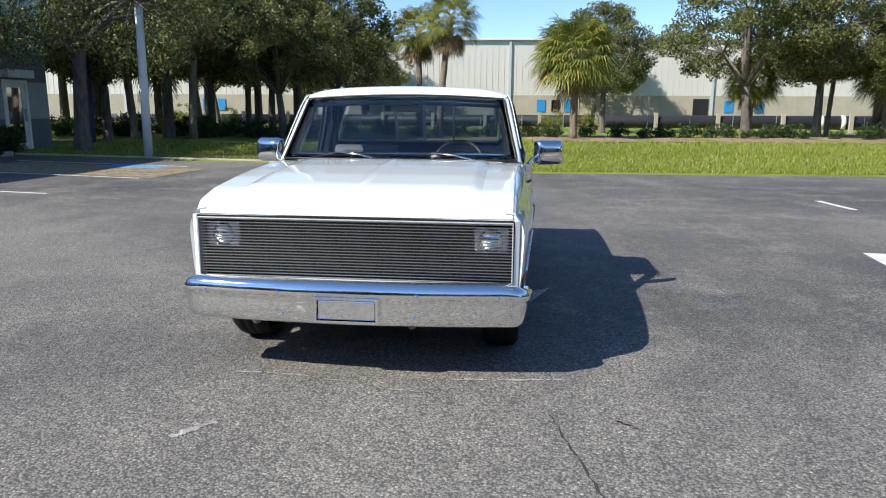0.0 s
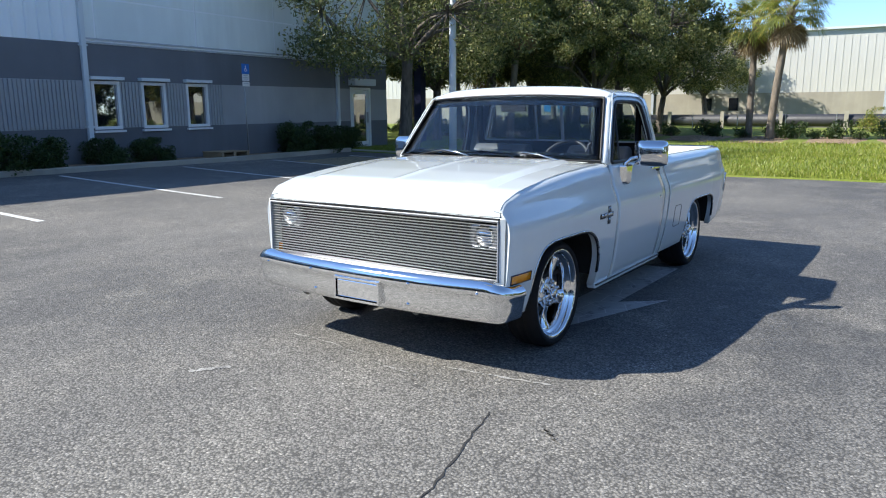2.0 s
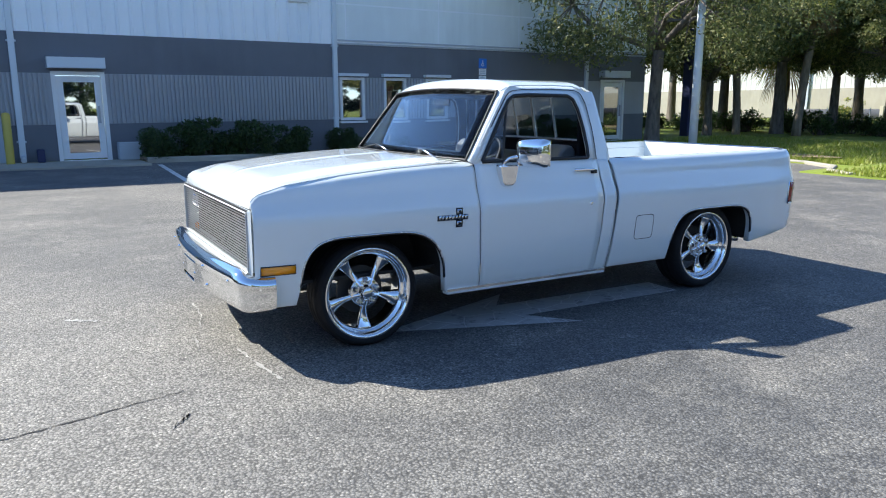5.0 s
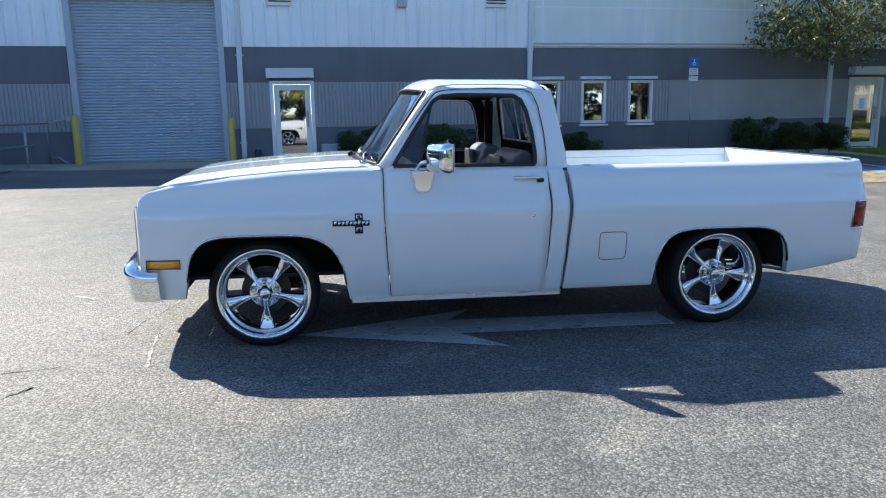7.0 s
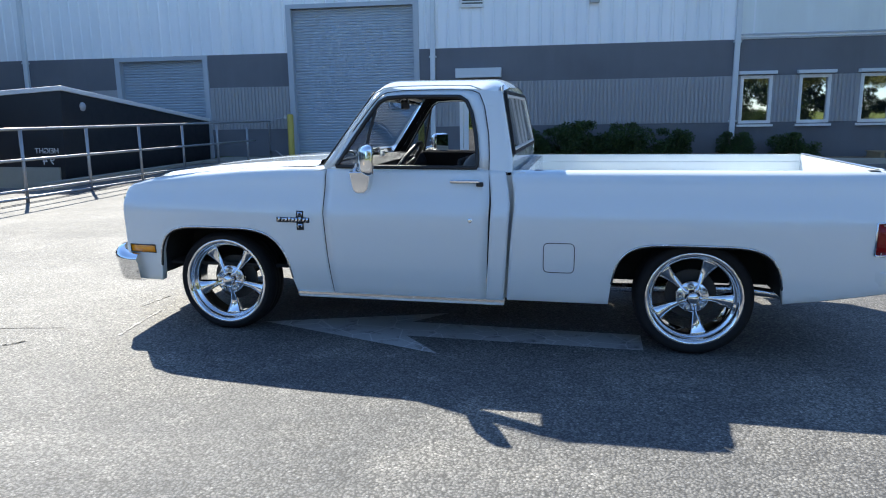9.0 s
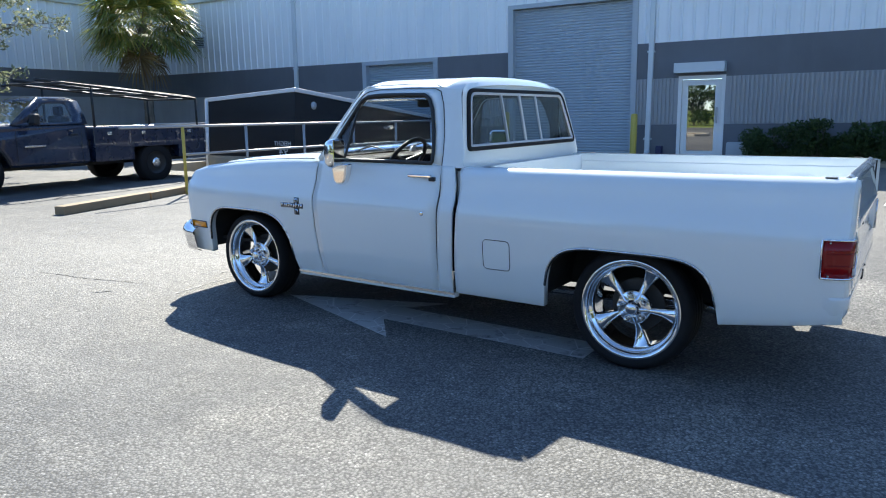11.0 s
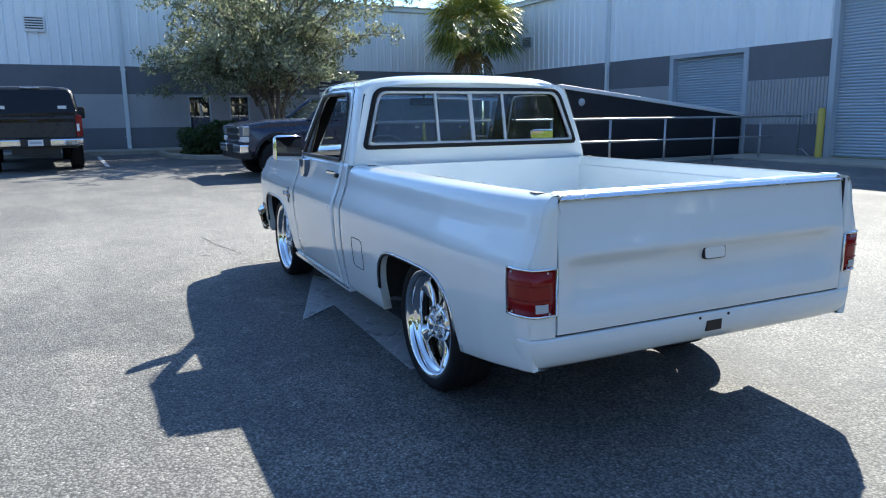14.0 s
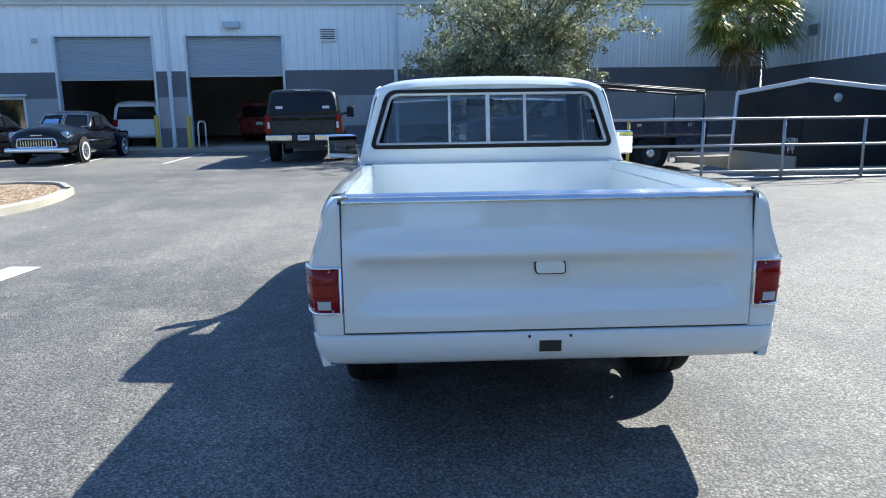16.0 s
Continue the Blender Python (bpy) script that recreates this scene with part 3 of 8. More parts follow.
# bay wing
B1, B2 = (8.96, 12.35, 0.0, 4.21), (4.29, 7.74, 0.0, 4.21)
WIN_E, WIN_M, DOOR_S = (13.6, 14.6, 0.88, 2.08), (-2.70, -1.98, 0.82, 1.97), (-7.85, -6.92, 0.0, 2.15)
WIN_S = [(-4.10, -3.42, 0.82, 1.97), (-5.5, -4.82, 0.82, 1.97)]
bholes = [B1, B2, WIN_E, WIN_M, DOOR_S] + WIN_S
bm = bmesh.new()
wall_cut(bm, True, WV, 0.25, -14.3, 34.0, -0.2, 0.92, bholes)
structure("wall_south_dark_base", bm, M["dark_wall"], "dark grey painted block wall base of the bay wing", "wall", SITE)
bm = bmesh.new()
wall_cut(bm, True, WV, 0.25, -14.3, 34.0, 2.05, 2.98, bholes)
structure("wall_south_dark_band", bm, M["dark_wall"], "dark grey painted block wall band of the bay wing", "wall", SITE)
bm = bmesh.new()
wall_cut(bm, True, WV, 0.25, -14.3, 34.0, 0.92, 2.05, bholes)
structure("wall_south_mid_band", bm, M["mid_wall"], "mid grey block wall band of the bay wing", "wall", SITE)
bm = bmesh.new()
siding(bm, True, WV, -14.3, 34.0, 2.98, EAVE - 0.1, bholes)
structure("wall_south_siding", bm, M["siding"], "pale ribbed metal siding of the bay wing", "wall", SITE)

# roofs, eaves and gutters
bm = bmesh.new()
sheet(bm, lambda u, v: (u, v, EAVE + 0.22 + (WU + 0.25 - u) * 0.04), [WU + 0.25, -30, -44], [-48, 6.8], False)
structure("roof_main", bm, M["steel_light"], "low-pitched pale metal roof", "roof", FACADE)
bm = bmesh.new()
sheet(bm, lambda u, v: (u, v, EAVE - 0.06 + (WV + 0.3 - v) * 0.045), [WU, 0, 34], [-48, WV + 0.3], False)
for i in range(80):
    u = -14.0 + i * 0.6
    box(bm, u - 0.03, u + 0.03, -34, WV + 0.34, 0, 0.05, Matrix.Translation((0, 0, EAVE - 0.06)) @ Matrix(((1, 0, 0, 0), (0, 1, 0, 0), (0, -0.045, 1, (WV + 0.3) * 0.045), (0, 0, 0, 1))))
structure("roof_wing", bm, M["steel_light"], "low-pitched ribbed metal roof of the bay wing", "roof", SITE)
bm = bmesh.new()
box(bm, WU, WU + 0.16, -20.7, 6.72, EAVE + 0.06, EAVE + 0.21)
structure("gutter_long", bm, M["trim"], "pale metal eaves gutter along the facade", "gutter", FACADE)
bm = bmesh.new()
box(bm, WU + 0.17, 34, WV, WV + 0.16, EAVE - 0.24, EAVE - 0.07)
structure("gutter", bm, M["trim"], "pale metal eaves gutter", "gutter", SITE)
bm = bmesh.new()
box(bm, WU - 30, WU - 0.2, 19.2, 19.5, -0.2, 6.2)
box(bm, WU - 30, WU + 0.02, 6.8, 19.5, 6.2, 6.26)
box(bm, 33.9, 34.0, -48, WV - 0.25, -0.2, EAVE)
structure("wall_north", bm, M["panel"], "plain end wall of the office part", "wall", SITE)


def downspout(v, u, z0, z1, along_u, w=0.13):
    t = thing("downspout", "white square metal downspout on the wall", "downspout", SITE, "downspouts")
    b = bmesh.new()
    if along_u:
        soft_box(b, u - w / 2, u + w / 2, v, v + 0.1, z0, z1, 0.012)
    else:
        soft_box(b, u, u + 0.1, v - w / 2, v + w / 2, z0, z1, 0.012)
    part("pipe", b, M["trim"], t)
    for z in (z0 + 0.35, (z0 + z1) / 2, z1 - 0.4):
        b = bmesh.new()
        if along_u:
            box(b, u - w / 2 - 0.03, u + w / 2 + 0.03, v - 0.001, v + 0.104, z, z + 0.04)
        else:
            box(b, u - 0.001, u + 0.104, v - w / 2 - 0.03, v + w / 2 + 0.03, z, z + 0.04)
        part("strap", b, M["trim"], t)
    b = bmesh.new()
    d = Vector((0, 0.2, -0.08)) if along_u else Vector((0.2, 0, -0.08))
    p = Vector((u, v + 0.05, z0 + 0.03)) if along_u else Vector((u + 0.05, v, z0 + 0.03))
    rod(b, p, p + d, 0.055, 0.06, 8)
    part("shoe", b, M["trim"], t)


for v, u, along, z0 in ((6.76, WU, False, 0.80), (-1.05, WU, False, 0.3), (-13.13, WU, False, 0.3), (16.42, WU, False, 0.9), (WV, 8.40, True, 0.25), (WV, 0.10, True, 0.25)):
    downspout(v, u, z0, EAVE - 0.1, along)


# ---- doors and windows ----
def frame_ring(b, a0, a1, z0, z1, w, d0, d1, along_u):
    """Four frame bars round an opening, from depth d0 to d1 in front of the wall line."""
    for p, q, s, t in ((a0, a1, z1 - w, z1), (a0, a1, z0, z0 + w), (a0, a0 + w, z0 + w, z1 - w), (a1 - w, a1, z0 + w, z1 - w)):
        if along_u:
            box(b, p, q, d0, d1, s, t)
        else:
            box(b, d0, d1, p, q, s, t)


def slab(b, a0, a1, d0, d1, z0, z1, along_u):
    if along_u:
        box(b, a0, a1, d0, d1, z0, z1)
    else:
        box(b, d0, d1, a0, a1, z0, z1)


win_count = [0]


def window(a0, a1, z0, z1, face, along_u, hood=True, bar=0.075):
    win_count[0] += 1
    t = thing("window_%d" % win_count[0], "narrow white-framed window with dark reflecting glass", "window", SITE if along_u else FACADE, kind="structure")
    b = bmesh.new()
    frame_ring(b, a0 - 0.03, a1 + 0.03, z0 - 0.03, z1 + 0.03, bar, face - 0.08, face + 0.025, along_u)
    part("window_frame", b, M["sign_white" if hood else "grey_trim"], t)
    b = bmesh.new()
    slab(b, a0 - 0.02, a1 + 0.02, face - 0.06, face - 0.045, z0 - 0.02, z1 + 0.02, along_u)
    part("pane", b, M["dark_glass"], t)
    b = bmesh.new()
    slab(b, a0 - 0.08, a1 + 0.08, face, face + 0.09, z0 - 0.11, z0 - 0.055, along_u)
    part("window_sill", b, M["sign_white" if hood else "grey_trim"], t)
    if hood:
        b = bmesh.new()
        slab(b, a0 - 0.10, a1 + 0.10, face, face + 0.16, z1 + 0.06, z1 + 0.14, along_u)
        part("hood", b, M["trim"], t)


for w in WINS:
    window(*w, WU, False)
window(*WIN_E, WV, True)
for w in [WIN_M] + WIN_S:
    window(*w, WV, True, False, 0.045)

door_count = [0]


def glass_door(a0, a1, z1, base, face, along_u, hood):
    door_count[0] += 1
    t = thing("door_%d" % door_count[0], "closed white-framed glass door under a white metal hood", "door", SITE if along_u else FACADE, kind="structure")
    b = bmesh.new()
    frame_ring(b, a0 - 0.06, a1 + 0.06, base - 0.1, z1 + 0.02, 0.09, face - 0.1, face + 0.03, along_u)
    part("door_frame", b, M["sign_white"], t)
    b = bmesh.new()
    frame_ring(b, a0 + 0.04, a1 - 0.04, base + 0.02, z1 - 0.08, 0.14, face - 0.075, face - 0.02, along_u)
    part("door_leaf", b, M["sign_white"], t)
    b = bmesh.new()
    slab(b, a0 + 0.17, a1 - 0.17, face - 0.055, face - 0.04, base + 0.15, z1 - 0.21, along_u)
    part("pane", b, M["dark_glass"], t)
    b = bmesh.new()
    slab(b, a1 - 0.15, a1 - 0.11, face - 0.02, face + 0.04, base + 0.85, base + 1.25, along_u)
    part("door_handle", b, M["galvanised"], t)
    b = bmesh.new()
    slab(b, a0 - 0.13, a1 + 0.06, face, face + 0.30, z1 + 0.09, z1 + 0.33, along_u)
    part("hood", b, M["trim"], t)


glass_door(PED[0], PED[1], 2.24, 0.22, WU, False, True)
glass_door(DOOR_E[0], DOOR_E[1], 2.25, 0.12, WU, False, True)
glass_door(DOOR_S[0], DOOR_S[1], 2.15, 0.2, WV, True, True)


def shutter(a0, a1, z0, z1, face, along_u, name, label):
    """A roll-up door curtain of curved slats between two side rails."""
    t = thing(name, label, "shutter door", SITE if along_u else FACADE, kind="structure")
    b = bmesh.new()
    n = int((z1 - z0) / 0.075)
    h = (z1 - z0) / n
    for i in range(n):
        s = z0 + i * h
        prof = [(0.0, s), (0.018, s + h * 0.25), (0.022, s + h * 0.55), (0.012, s + h * 0.85), (0.0, s + h * 0.97)]
        rows = []
        for d, z in prof:
            e = face - 0.14 + d
            pts = ((a0, e, z), (a1, e, z)) if along_u else ((e, a0, z), (e, a1, z))
            rows.append([b.verts.new(p) for p in pts])
        for p, q in zip(rows, rows[1:]):
            b.faces.new((p[0], p[1], q[1], q[0]))
    slab(b, a0, a1, face - 0.16, face - 0.142, z0, z1, along_u)
    part("curtain", b, M["shutter"], t)
    b = bmesh.new()
    slab(b, a0, a1, face - 0.17, face - 0.11, z0 - 0.06, z0, along_u)
    part("bottom_bar", b, M["galvanised"], t)
    return t


def jambs(t, a0, a1, z0, z1, face, along_u, w=0.14, mat="grey_trim"):
    for p, q in ((a0 - w, a0 + 0.01), (a1 - 0.01, a1 + w)):
        b = bmesh.new()
        slab(b, p, q, face - 0.2, face + 0.045, z0, z1, along_u)
        part("jamb", b, M[mat], t)
    b = bmesh.new()
    slab(b, a0 - w, a1 + w, face - 0.2, face + 0.05, z1, z1 + w * 0.8, along_u)
    part("header", b, M[mat], t)


t = shutter(BIG[0], BIG[1], 0.27, 4.28, WU, False, "roll_door_1", "closed grey steel roll-up shutter door")
jambs(t, BIG[0], BIG[1], 0.2, 4.28, WU, False)
t = shutter(SMALL[0], SMALL[1], -0.1, 3.02, WU, False, "roll_door_2", "closed grey steel dock shutter at the ramp")
jambs(t, SMALL[0], SMALL[1], -1.2, 3.0, WU, False)
t = shutter(B1[0], B1[1], 2.74, 4.21, WV, True, "roll_door_3", "half-raised grey steel shutter of a workshop bay")
jambs(t, B1[0], B1[1], 0.2, 4.21, WV, True, 0.07, "trim")
t = shutter(B2[0], B2[1], 2.83, 4.21, WV, True, "roll_door_4", "half-raised grey steel shutter of a workshop bay")
jambs(t, B2[0], B2[1], 0.2, 4.21, WV, True, 0.07, "trim")

# the dim workshop behind the open bays
bm = bmesh.new()
box(bm, 2.0, 15.5, -36.2, -36.0, 0.0, 4.9)
box(bm, 1.8, 2.0, -36.2, -21.36, 0.0, 4.9)
box(bm, 15.5, 15.7, -36.2, -21.36, 0.0, 4.9)
structure("wall_workshop", bm, M["interior"], "dim brown workshop walls behind the bays", "wall", SITE)
bm = bmesh.new()
box(bm, 1.8, 15.7, -36.2, -21.05, 0.0, 0.20)
structure("floor", bm, M["concrete"], "grey concrete workshop floor", "floor", SITE)
bm = bmesh.new()
box(bm, 1.8, 15.7, -36.2, -21.4, 4.9, 5.0)
structure("ceiling", bm, M["interior"], "dark workshop ceiling", "ceiling", SITE)

# ---- white warehouse beyond the lawn ----
WHV = 70.0
WH = pose(0, 0, 0, 0, 0, 0.0)
warehouse = thing("warehouse", "long white ribbed warehouse with tan block base", "building", SITE)
bm = bmesh.new()
box(bm, -70, 75, WHV, WHV + 30, 3.5, 8.9)
for i in range(240):
    u = -70 + i * 0.6
    box(bm, u - 0.035, u + 0.035, WHV - 0.025, WHV, 3.5, 8.85)
part("wall", bm, M["steel_light"], warehouse)
bm = bmesh.new()
box(bm, -70, 75, WHV - 0.04, WHV + 30, -0.2, 3.5)
part("base", bm, M["tan_block"], warehouse, "tan block base wall")
bm = bmesh.new()
box(bm, -70.3, 75.3, WHV - 0.35, WHV + 30.3, 8.9, 9.1)
part("roof", bm, M["trim"], warehouse)
for u in (-57.7, -37.6, -17.5, 2.6, 22.7, 42.8):
    bm = bmesh.new()
    box(bm, u - 0.12, u + 0.12, WHV - 0.22, WHV - 0.055, 0, 8.9)
    part("downspout", bm, M["grey_trim"], warehouse)
for u in (-28.9, -27.3, 5.8, 8.6, 24.4, 27.4, 44, 47):
    bm = bmesh.new()
    box(bm, u - 0.42, u + 0.42, WHV - 0.12, WHV - 0.045, 1.88, 3.06)
    part("window", bm, M["blue_door"], warehouse, "bright blue window shutter")
bm = bmesh.new()
box(bm, 20.9, 22.4, WHV - 0.1, WHV - 0.045, 0.9, 3.2)
part("door", bm, M["black"], warehouse)
for u in (7.26, -12.2, -9.8):
    bm = bmesh.new()
    box(bm, u - 0.42, u + 0.42, WHV - 0.1, WHV - 0.045, 1.88, 3.06)
    part("window", bm, M["shield"], warehouse, "dark window pane")

# ---- the white pickup: front axle at y = 0, nose towards -y ----
truck = thing("pickup_truck", "white lowered short-bed pickup with chrome wheels and billet grille", "pickup truck", pose(0, 0, 0, 0, 0, 0.29))

FENDER_TOP = [(-0.70, 0.905), (-0.685, 0.940), (-0.65, 0.965), (-0.495, 1.009), (-0.176, 1.049), (0.149, 1.077), (0.479, 1.094), (0.74, 1.098)]
SIDE = [(0.26, 0.885), (0.30, 0.925), (0.45, 0.958), (0.60, 0.976), (0.74, 0.985), (0.805, 0.988), (0.850, 0.980), (0.955, 0.937), (1.0, 0.927), (1.03, 0.921), (1.062, 0.905), (1.082, 0.875)]
TAPER = [(-0.72, 0.932), (-0.66, 0.950), (-0.58, 0.961), (-0.3, 0.979), (0.0, 0.990), (0.35, 0.995), (0.7, 1.0), (3.3, 1.0), (3.7, 0.988), (3.95, 0.965), (4.04, 0.93)]


def side_x(y, z, drop=0.0):
    """Half width of the body at a place along it; drop lifts the shoulder where the top edge is higher or lower."""
    return sum(curve_at(SIDE, z - drop + d) for d in (-0.012, -0.006, 0, 0.006, 0.012)) / 5 * curve_at(TAPER, y)


def arch(y, cy, half, low, high):
    """Height of a wheel opening's edge, flat-topped with round corners."""
    q = abs(y - cy) / half
    if q >= 1:
        return low
    a, c = (5.0, 2.8) if cy > 1 else (5.5, 3.0) if y < cy else (3.8, 2.5)
    return low + (high - low) * (1 - q ** a) ** (1 / c)


def low_front(y):
    if y < 0.03 - 0.475:
        return 0.325
    if y > 0.03 + 0.475:
        return 0.285
    return max(0.285, arch(y, 0.03, 0.475, 0.29, 0.712))


def low_bed(y):
    base = 0.300 if y < 2.5 else curve_at([(3.44, 0.345), (3.80, 0.396), (3.93, 0.418), (4.05, 0.430)], y)
    return max(base, arch(y, 2.975, 0.475, 0.33, 0.682)) if 2.5 < y < 3.45 else base


def flank(y0, y1, low, top, sign, stations, e0=None, e1=None, cab=False, flange=0.05):
    """A body side panel between y0 and y1 with rolled lower edge and turned-in ends."""
    b = bmesh.new()
    ys = sorted({round(y0, 4), round(y1, 4), *[round(s, 4) for s in stations if y0 + 0.004 < s < y1 - 0.004]})
    grid = []
    for y in ys:
        lo, hi = low(y), top(y)
        drop = hi - 1.085
        col = []
        x = side_x(y, lo + 0.004, 0)
        col.append((x - flange, lo + 0.004))
        col.append((x - 0.004, lo))
        knee = 0.735
        zs = [lerp(lo + 0.006, knee, r / 9) for r in range(9)] + [lerp(knee, hi, r / 14) for r in range(15)]
        for z in zs:
            d = drop * max(0, min(1, (z - 0.86) / 0.2))
            x = side_x(y, z, d)
            if cab and z > 1.0:
                x = max(x, curve_at([(1.0, 0.927), (1.05, 0.914), (1.092, 0.901)], z))
            col.append((x, z))
        col.append((col[-1][0] - 0.05, hi + 0.006))
        w0 = max(0, 1 - (y - y0) / 0.2) if e0 else 0
        w1 = max(0, 1 - (y1 - y) / 0.2) if e1 else 0
        grid.append([b.verts.new((sign * p, y + (w0 * curve_at(e0, z) if w0 else 0) + (w1 * curve_at(e1, z) if w1 else 0), z)) for p, z in col])
    for a, c in zip(grid, grid[1:]):
        for i in range(len(a) - 1):
            b.faces.new((a[i], a[i + 1], c[i + 1], c[i])).smooth = True
    for end, dy in ((grid[0], 0.012), (grid[-1], -0.012)):
        inner = [b.verts.new((v.co.x - sign * 0.03, v.co.y + dy, v.co.z)) for v in end]
        for i in range(len(end) - 1):
            b.faces.new((end[i], end[i + 1], inner[i + 1], inner[i]))
    return b


fine_f = spaced(-0.46, 0.52, 60)
fine_r = spaced(2.49, 3.46, 60)
DOOR_F, DOOR_R, CAB_R, BED_F, BED_R = 0.742, 1.768, 1.880, 1.897, 4.005


# how the door and bed gaps bow along their height
CUT_F = [(0.30, 0.032), (0.55, 0.010), (0.82, -0.006), (1.09, -0.004)]
CUT_R = [(0.30, -0.008), (0.6, 0.004), (0.9, 0.012), (1.09, 0.0)]
CUT_C = [(0.30, -0.012), (0.6, 0.004), (0.88, 0.016), (0.98, 0.006), (1.09, -0.014)]
CUT_B = [(0.30, -0.012), (0.6, 0.006), (0.88, 0.030), (0.98, 0.022), (1.09, 0.0)]


def top_cab(y):
    return 1.090


def top_bed(y):
    return curve_at([(1.9, 1.082), (4.0, 1.100)], y)


for sign in (1, -1):
    part("fender", flank(-0.695, DOOR_F - 0.0025, low_front, lambda y: curve_at(FENDER_TOP, y), sign, spaced(-0.69, -0.46, 12) + fine_f + spaced(0.55, 0.72, 6), None, CUT_F), M["paint"], truck)
    door = part("door", flank(DOOR_F + 0.0025, DOOR_R - 0.0025, lambda y: 0.300, top_cab, sign, spaced(0.8, 1.7, 16), CUT_F, CUT_R, True), M["paint"], truck)
    part("cab_corner", flank(DOOR_R + 0.0025, CAB_R, lambda y: 0.300, top_cab, sign, spaced(1.79, 1.86, 4), CUT_R, CUT_C, True), M["paint"], truck)
    part("bedside", flank(BED_F, BED_R, low_bed, top_bed, sign, spaced(1.92, 2.48, 12) + fine_r + spaced(3.5, 4.0, 26), CUT_B), M["paint"], truck)
    # chrome lips of the wheel openings
    for cy, low, half in ((0.03, low_front, 0.475), (2.975, low_bed, 0.475)):
        b = bmesh.new()
        pts = []
        for y in spaced(cy - half + 0.004, cy + half - 0.004, 70):
            z = low(y)
            pts.append((sign * (side_x(y, z) + 0.001), y, z - 0.002))
        tube(b, pts, 0.0055, 6)
        part("arch_trim", b, M["bright_metal"], truck, "thin bright wheel arch trim")
        b = bmesh.new()
        tube(b, [(p[0] - sign * 0.008, p[1], p[2] - 0.007) for p in pts], 0.007, 6)
        part("arch_seal", b, M["black"], truck)
    # wheel house
    for cy, r in ((0.03, 0.465), (2.975, 0.465)):
        b = bmesh.new()
        high = 0.712 if cy < 1 else 0.682
        ring = [(cy - 0.488, 0.37)] + [(y, max(0.37, arch(y, cy, 0.487, 0.34, high + 0.012))) for y in spaced(cy - 0.484, cy + 0.484, 34)] + [(cy + 0.488, 0.37)]
        rows = [[b.verts.new((sign * (min(0.95, side_x(y, z) - 0.016) if k == 0 else 0.52), y, z)) for y, z in ring] for k in (0, 1)]
        for i in range(len(ring) - 1):
            b.faces.new((rows[0][i], rows[0][i + 1], rows[1][i + 1], rows[1][i]))
        b.faces.new(rows[1])
        part("wheel_house", b, M["underbody"], truck)
    # sill strip under the door
    b = bmesh.new()
    soft_box(b, *sorted((sign * 0.86, sign * 0.925)), 0.53, 1.87, 0.262, 0.300, 0.008)
    part("rocker", b, M["paint"], truck)
    b = bmesh.new()
    box(b, *sorted((sign * 0.923, sign * 0.931)), 0.53, 1.87, 0.284, 0.298)
    part("rocker_trim", b, M["bright_metal"], truck)

# hood
HOOD_SIDE = 0.80


def hood_z(x, y):
    base = curve_at(FENDER_TOP, y) + 0.012
    q = abs(x)
    raise_mid = 0.020 * max(0, min(1, (0.67 - q) / 0.035)) * max(0, min(1, (y + 0.64) / 0.12))
    spine = 0.005 * max(0, 1 - q / 0.035) * max(0, min(1, (y + 0.60) / 0.2))
    return base + raise_mid + spine - 0.005 * (q / 0.8) ** 2


b = bmesh.new()
xs = sorted(set(spaced(-1, 1, 41)) | {s * q for s in (1, -1) for q in (0.795, 0.81, 0.825, 0.84, 0.855, 0.02, 0.035)})


def hood_pt(x, t):
    y0 = -0.705 + 0.015 * x * x
    y1 = 0.55 + 0.10 * x * x
    y = lerp(y0, y1, t)
    w = lerp(0.865, 0.845, t) * min(1, curve_at(TAPER, y) / 0.93)
    return (x * w, y, hood_z(x * 0.85, y))


hood_t = [0, 0.008, 0.02, 0.035, 0.055] + spaced(0.08, 1, 26)
rows = sheet(b, hood_pt, xs, hood_t)
nose = [b.verts.new((v.co.x, v.co.y - 0.004, 0.893)) for v in rows[0]]
for i in range(len(nose) - 1):
    b.faces.new((nose[i], nose[i + 1], rows[0][i + 1], rows[0][i])).smooth = True
part("hood", b, M["paint"], truck)
for sign in (1, -1):
    def fender_pt(k, t):
        """Across the fender's top: a lip beside the hood gap, then out to the rounded side."""
        x, y, z = hood_pt(1, t)
        rim_z = curve_at(FENDER_TOP, y)
        out = side_x(y, rim_z - 0.002, rim_z - 1.085) - 0.01
        if k == 0:
            return (sign * (x + 0.004), y, z - 0.03)
        q = (k - 1) / 3
        return (sign * lerp(x + 0.004, out, q), y, lerp(z - 0.001, rim_z + 0.005, q ** 1.5))
    b = bmesh.new()
    sheet(b, fender_pt, range(5), hood_t)
    part("fender_top", b, M["paint"], truck)
# cowl panel with a row of slots
b = bmesh.new()
sheet(b, lambda x, t: (x * 0.90, lerp(0.555 + 0.10 * x * x, 0.66 + 0.09 * x * x, t), lerp(1.098, 1.112, t) - 0.02 * abs(x) ** 6), spaced(-1, 1, 25), spaced(0, 1, 3))
part("cowl", b, M["paint"], truck)
b = bmesh.new()
for i in range(46):
    x = -0.44 + i * 0.0195
    box(b, x, x + 0.010, 0.585, 0.625, 1.090, 1.1065)
part("cowl_vent", b, M["black"], truck)

# ---- cab above the beltline ----
def cab_x(z):
    return curve_at([(1.07, 0.905), (1.12, 0.893), (1.50, 0.802), (1.55, 0.784), (1.575, 0.768), (1.61, 0.70)], z)


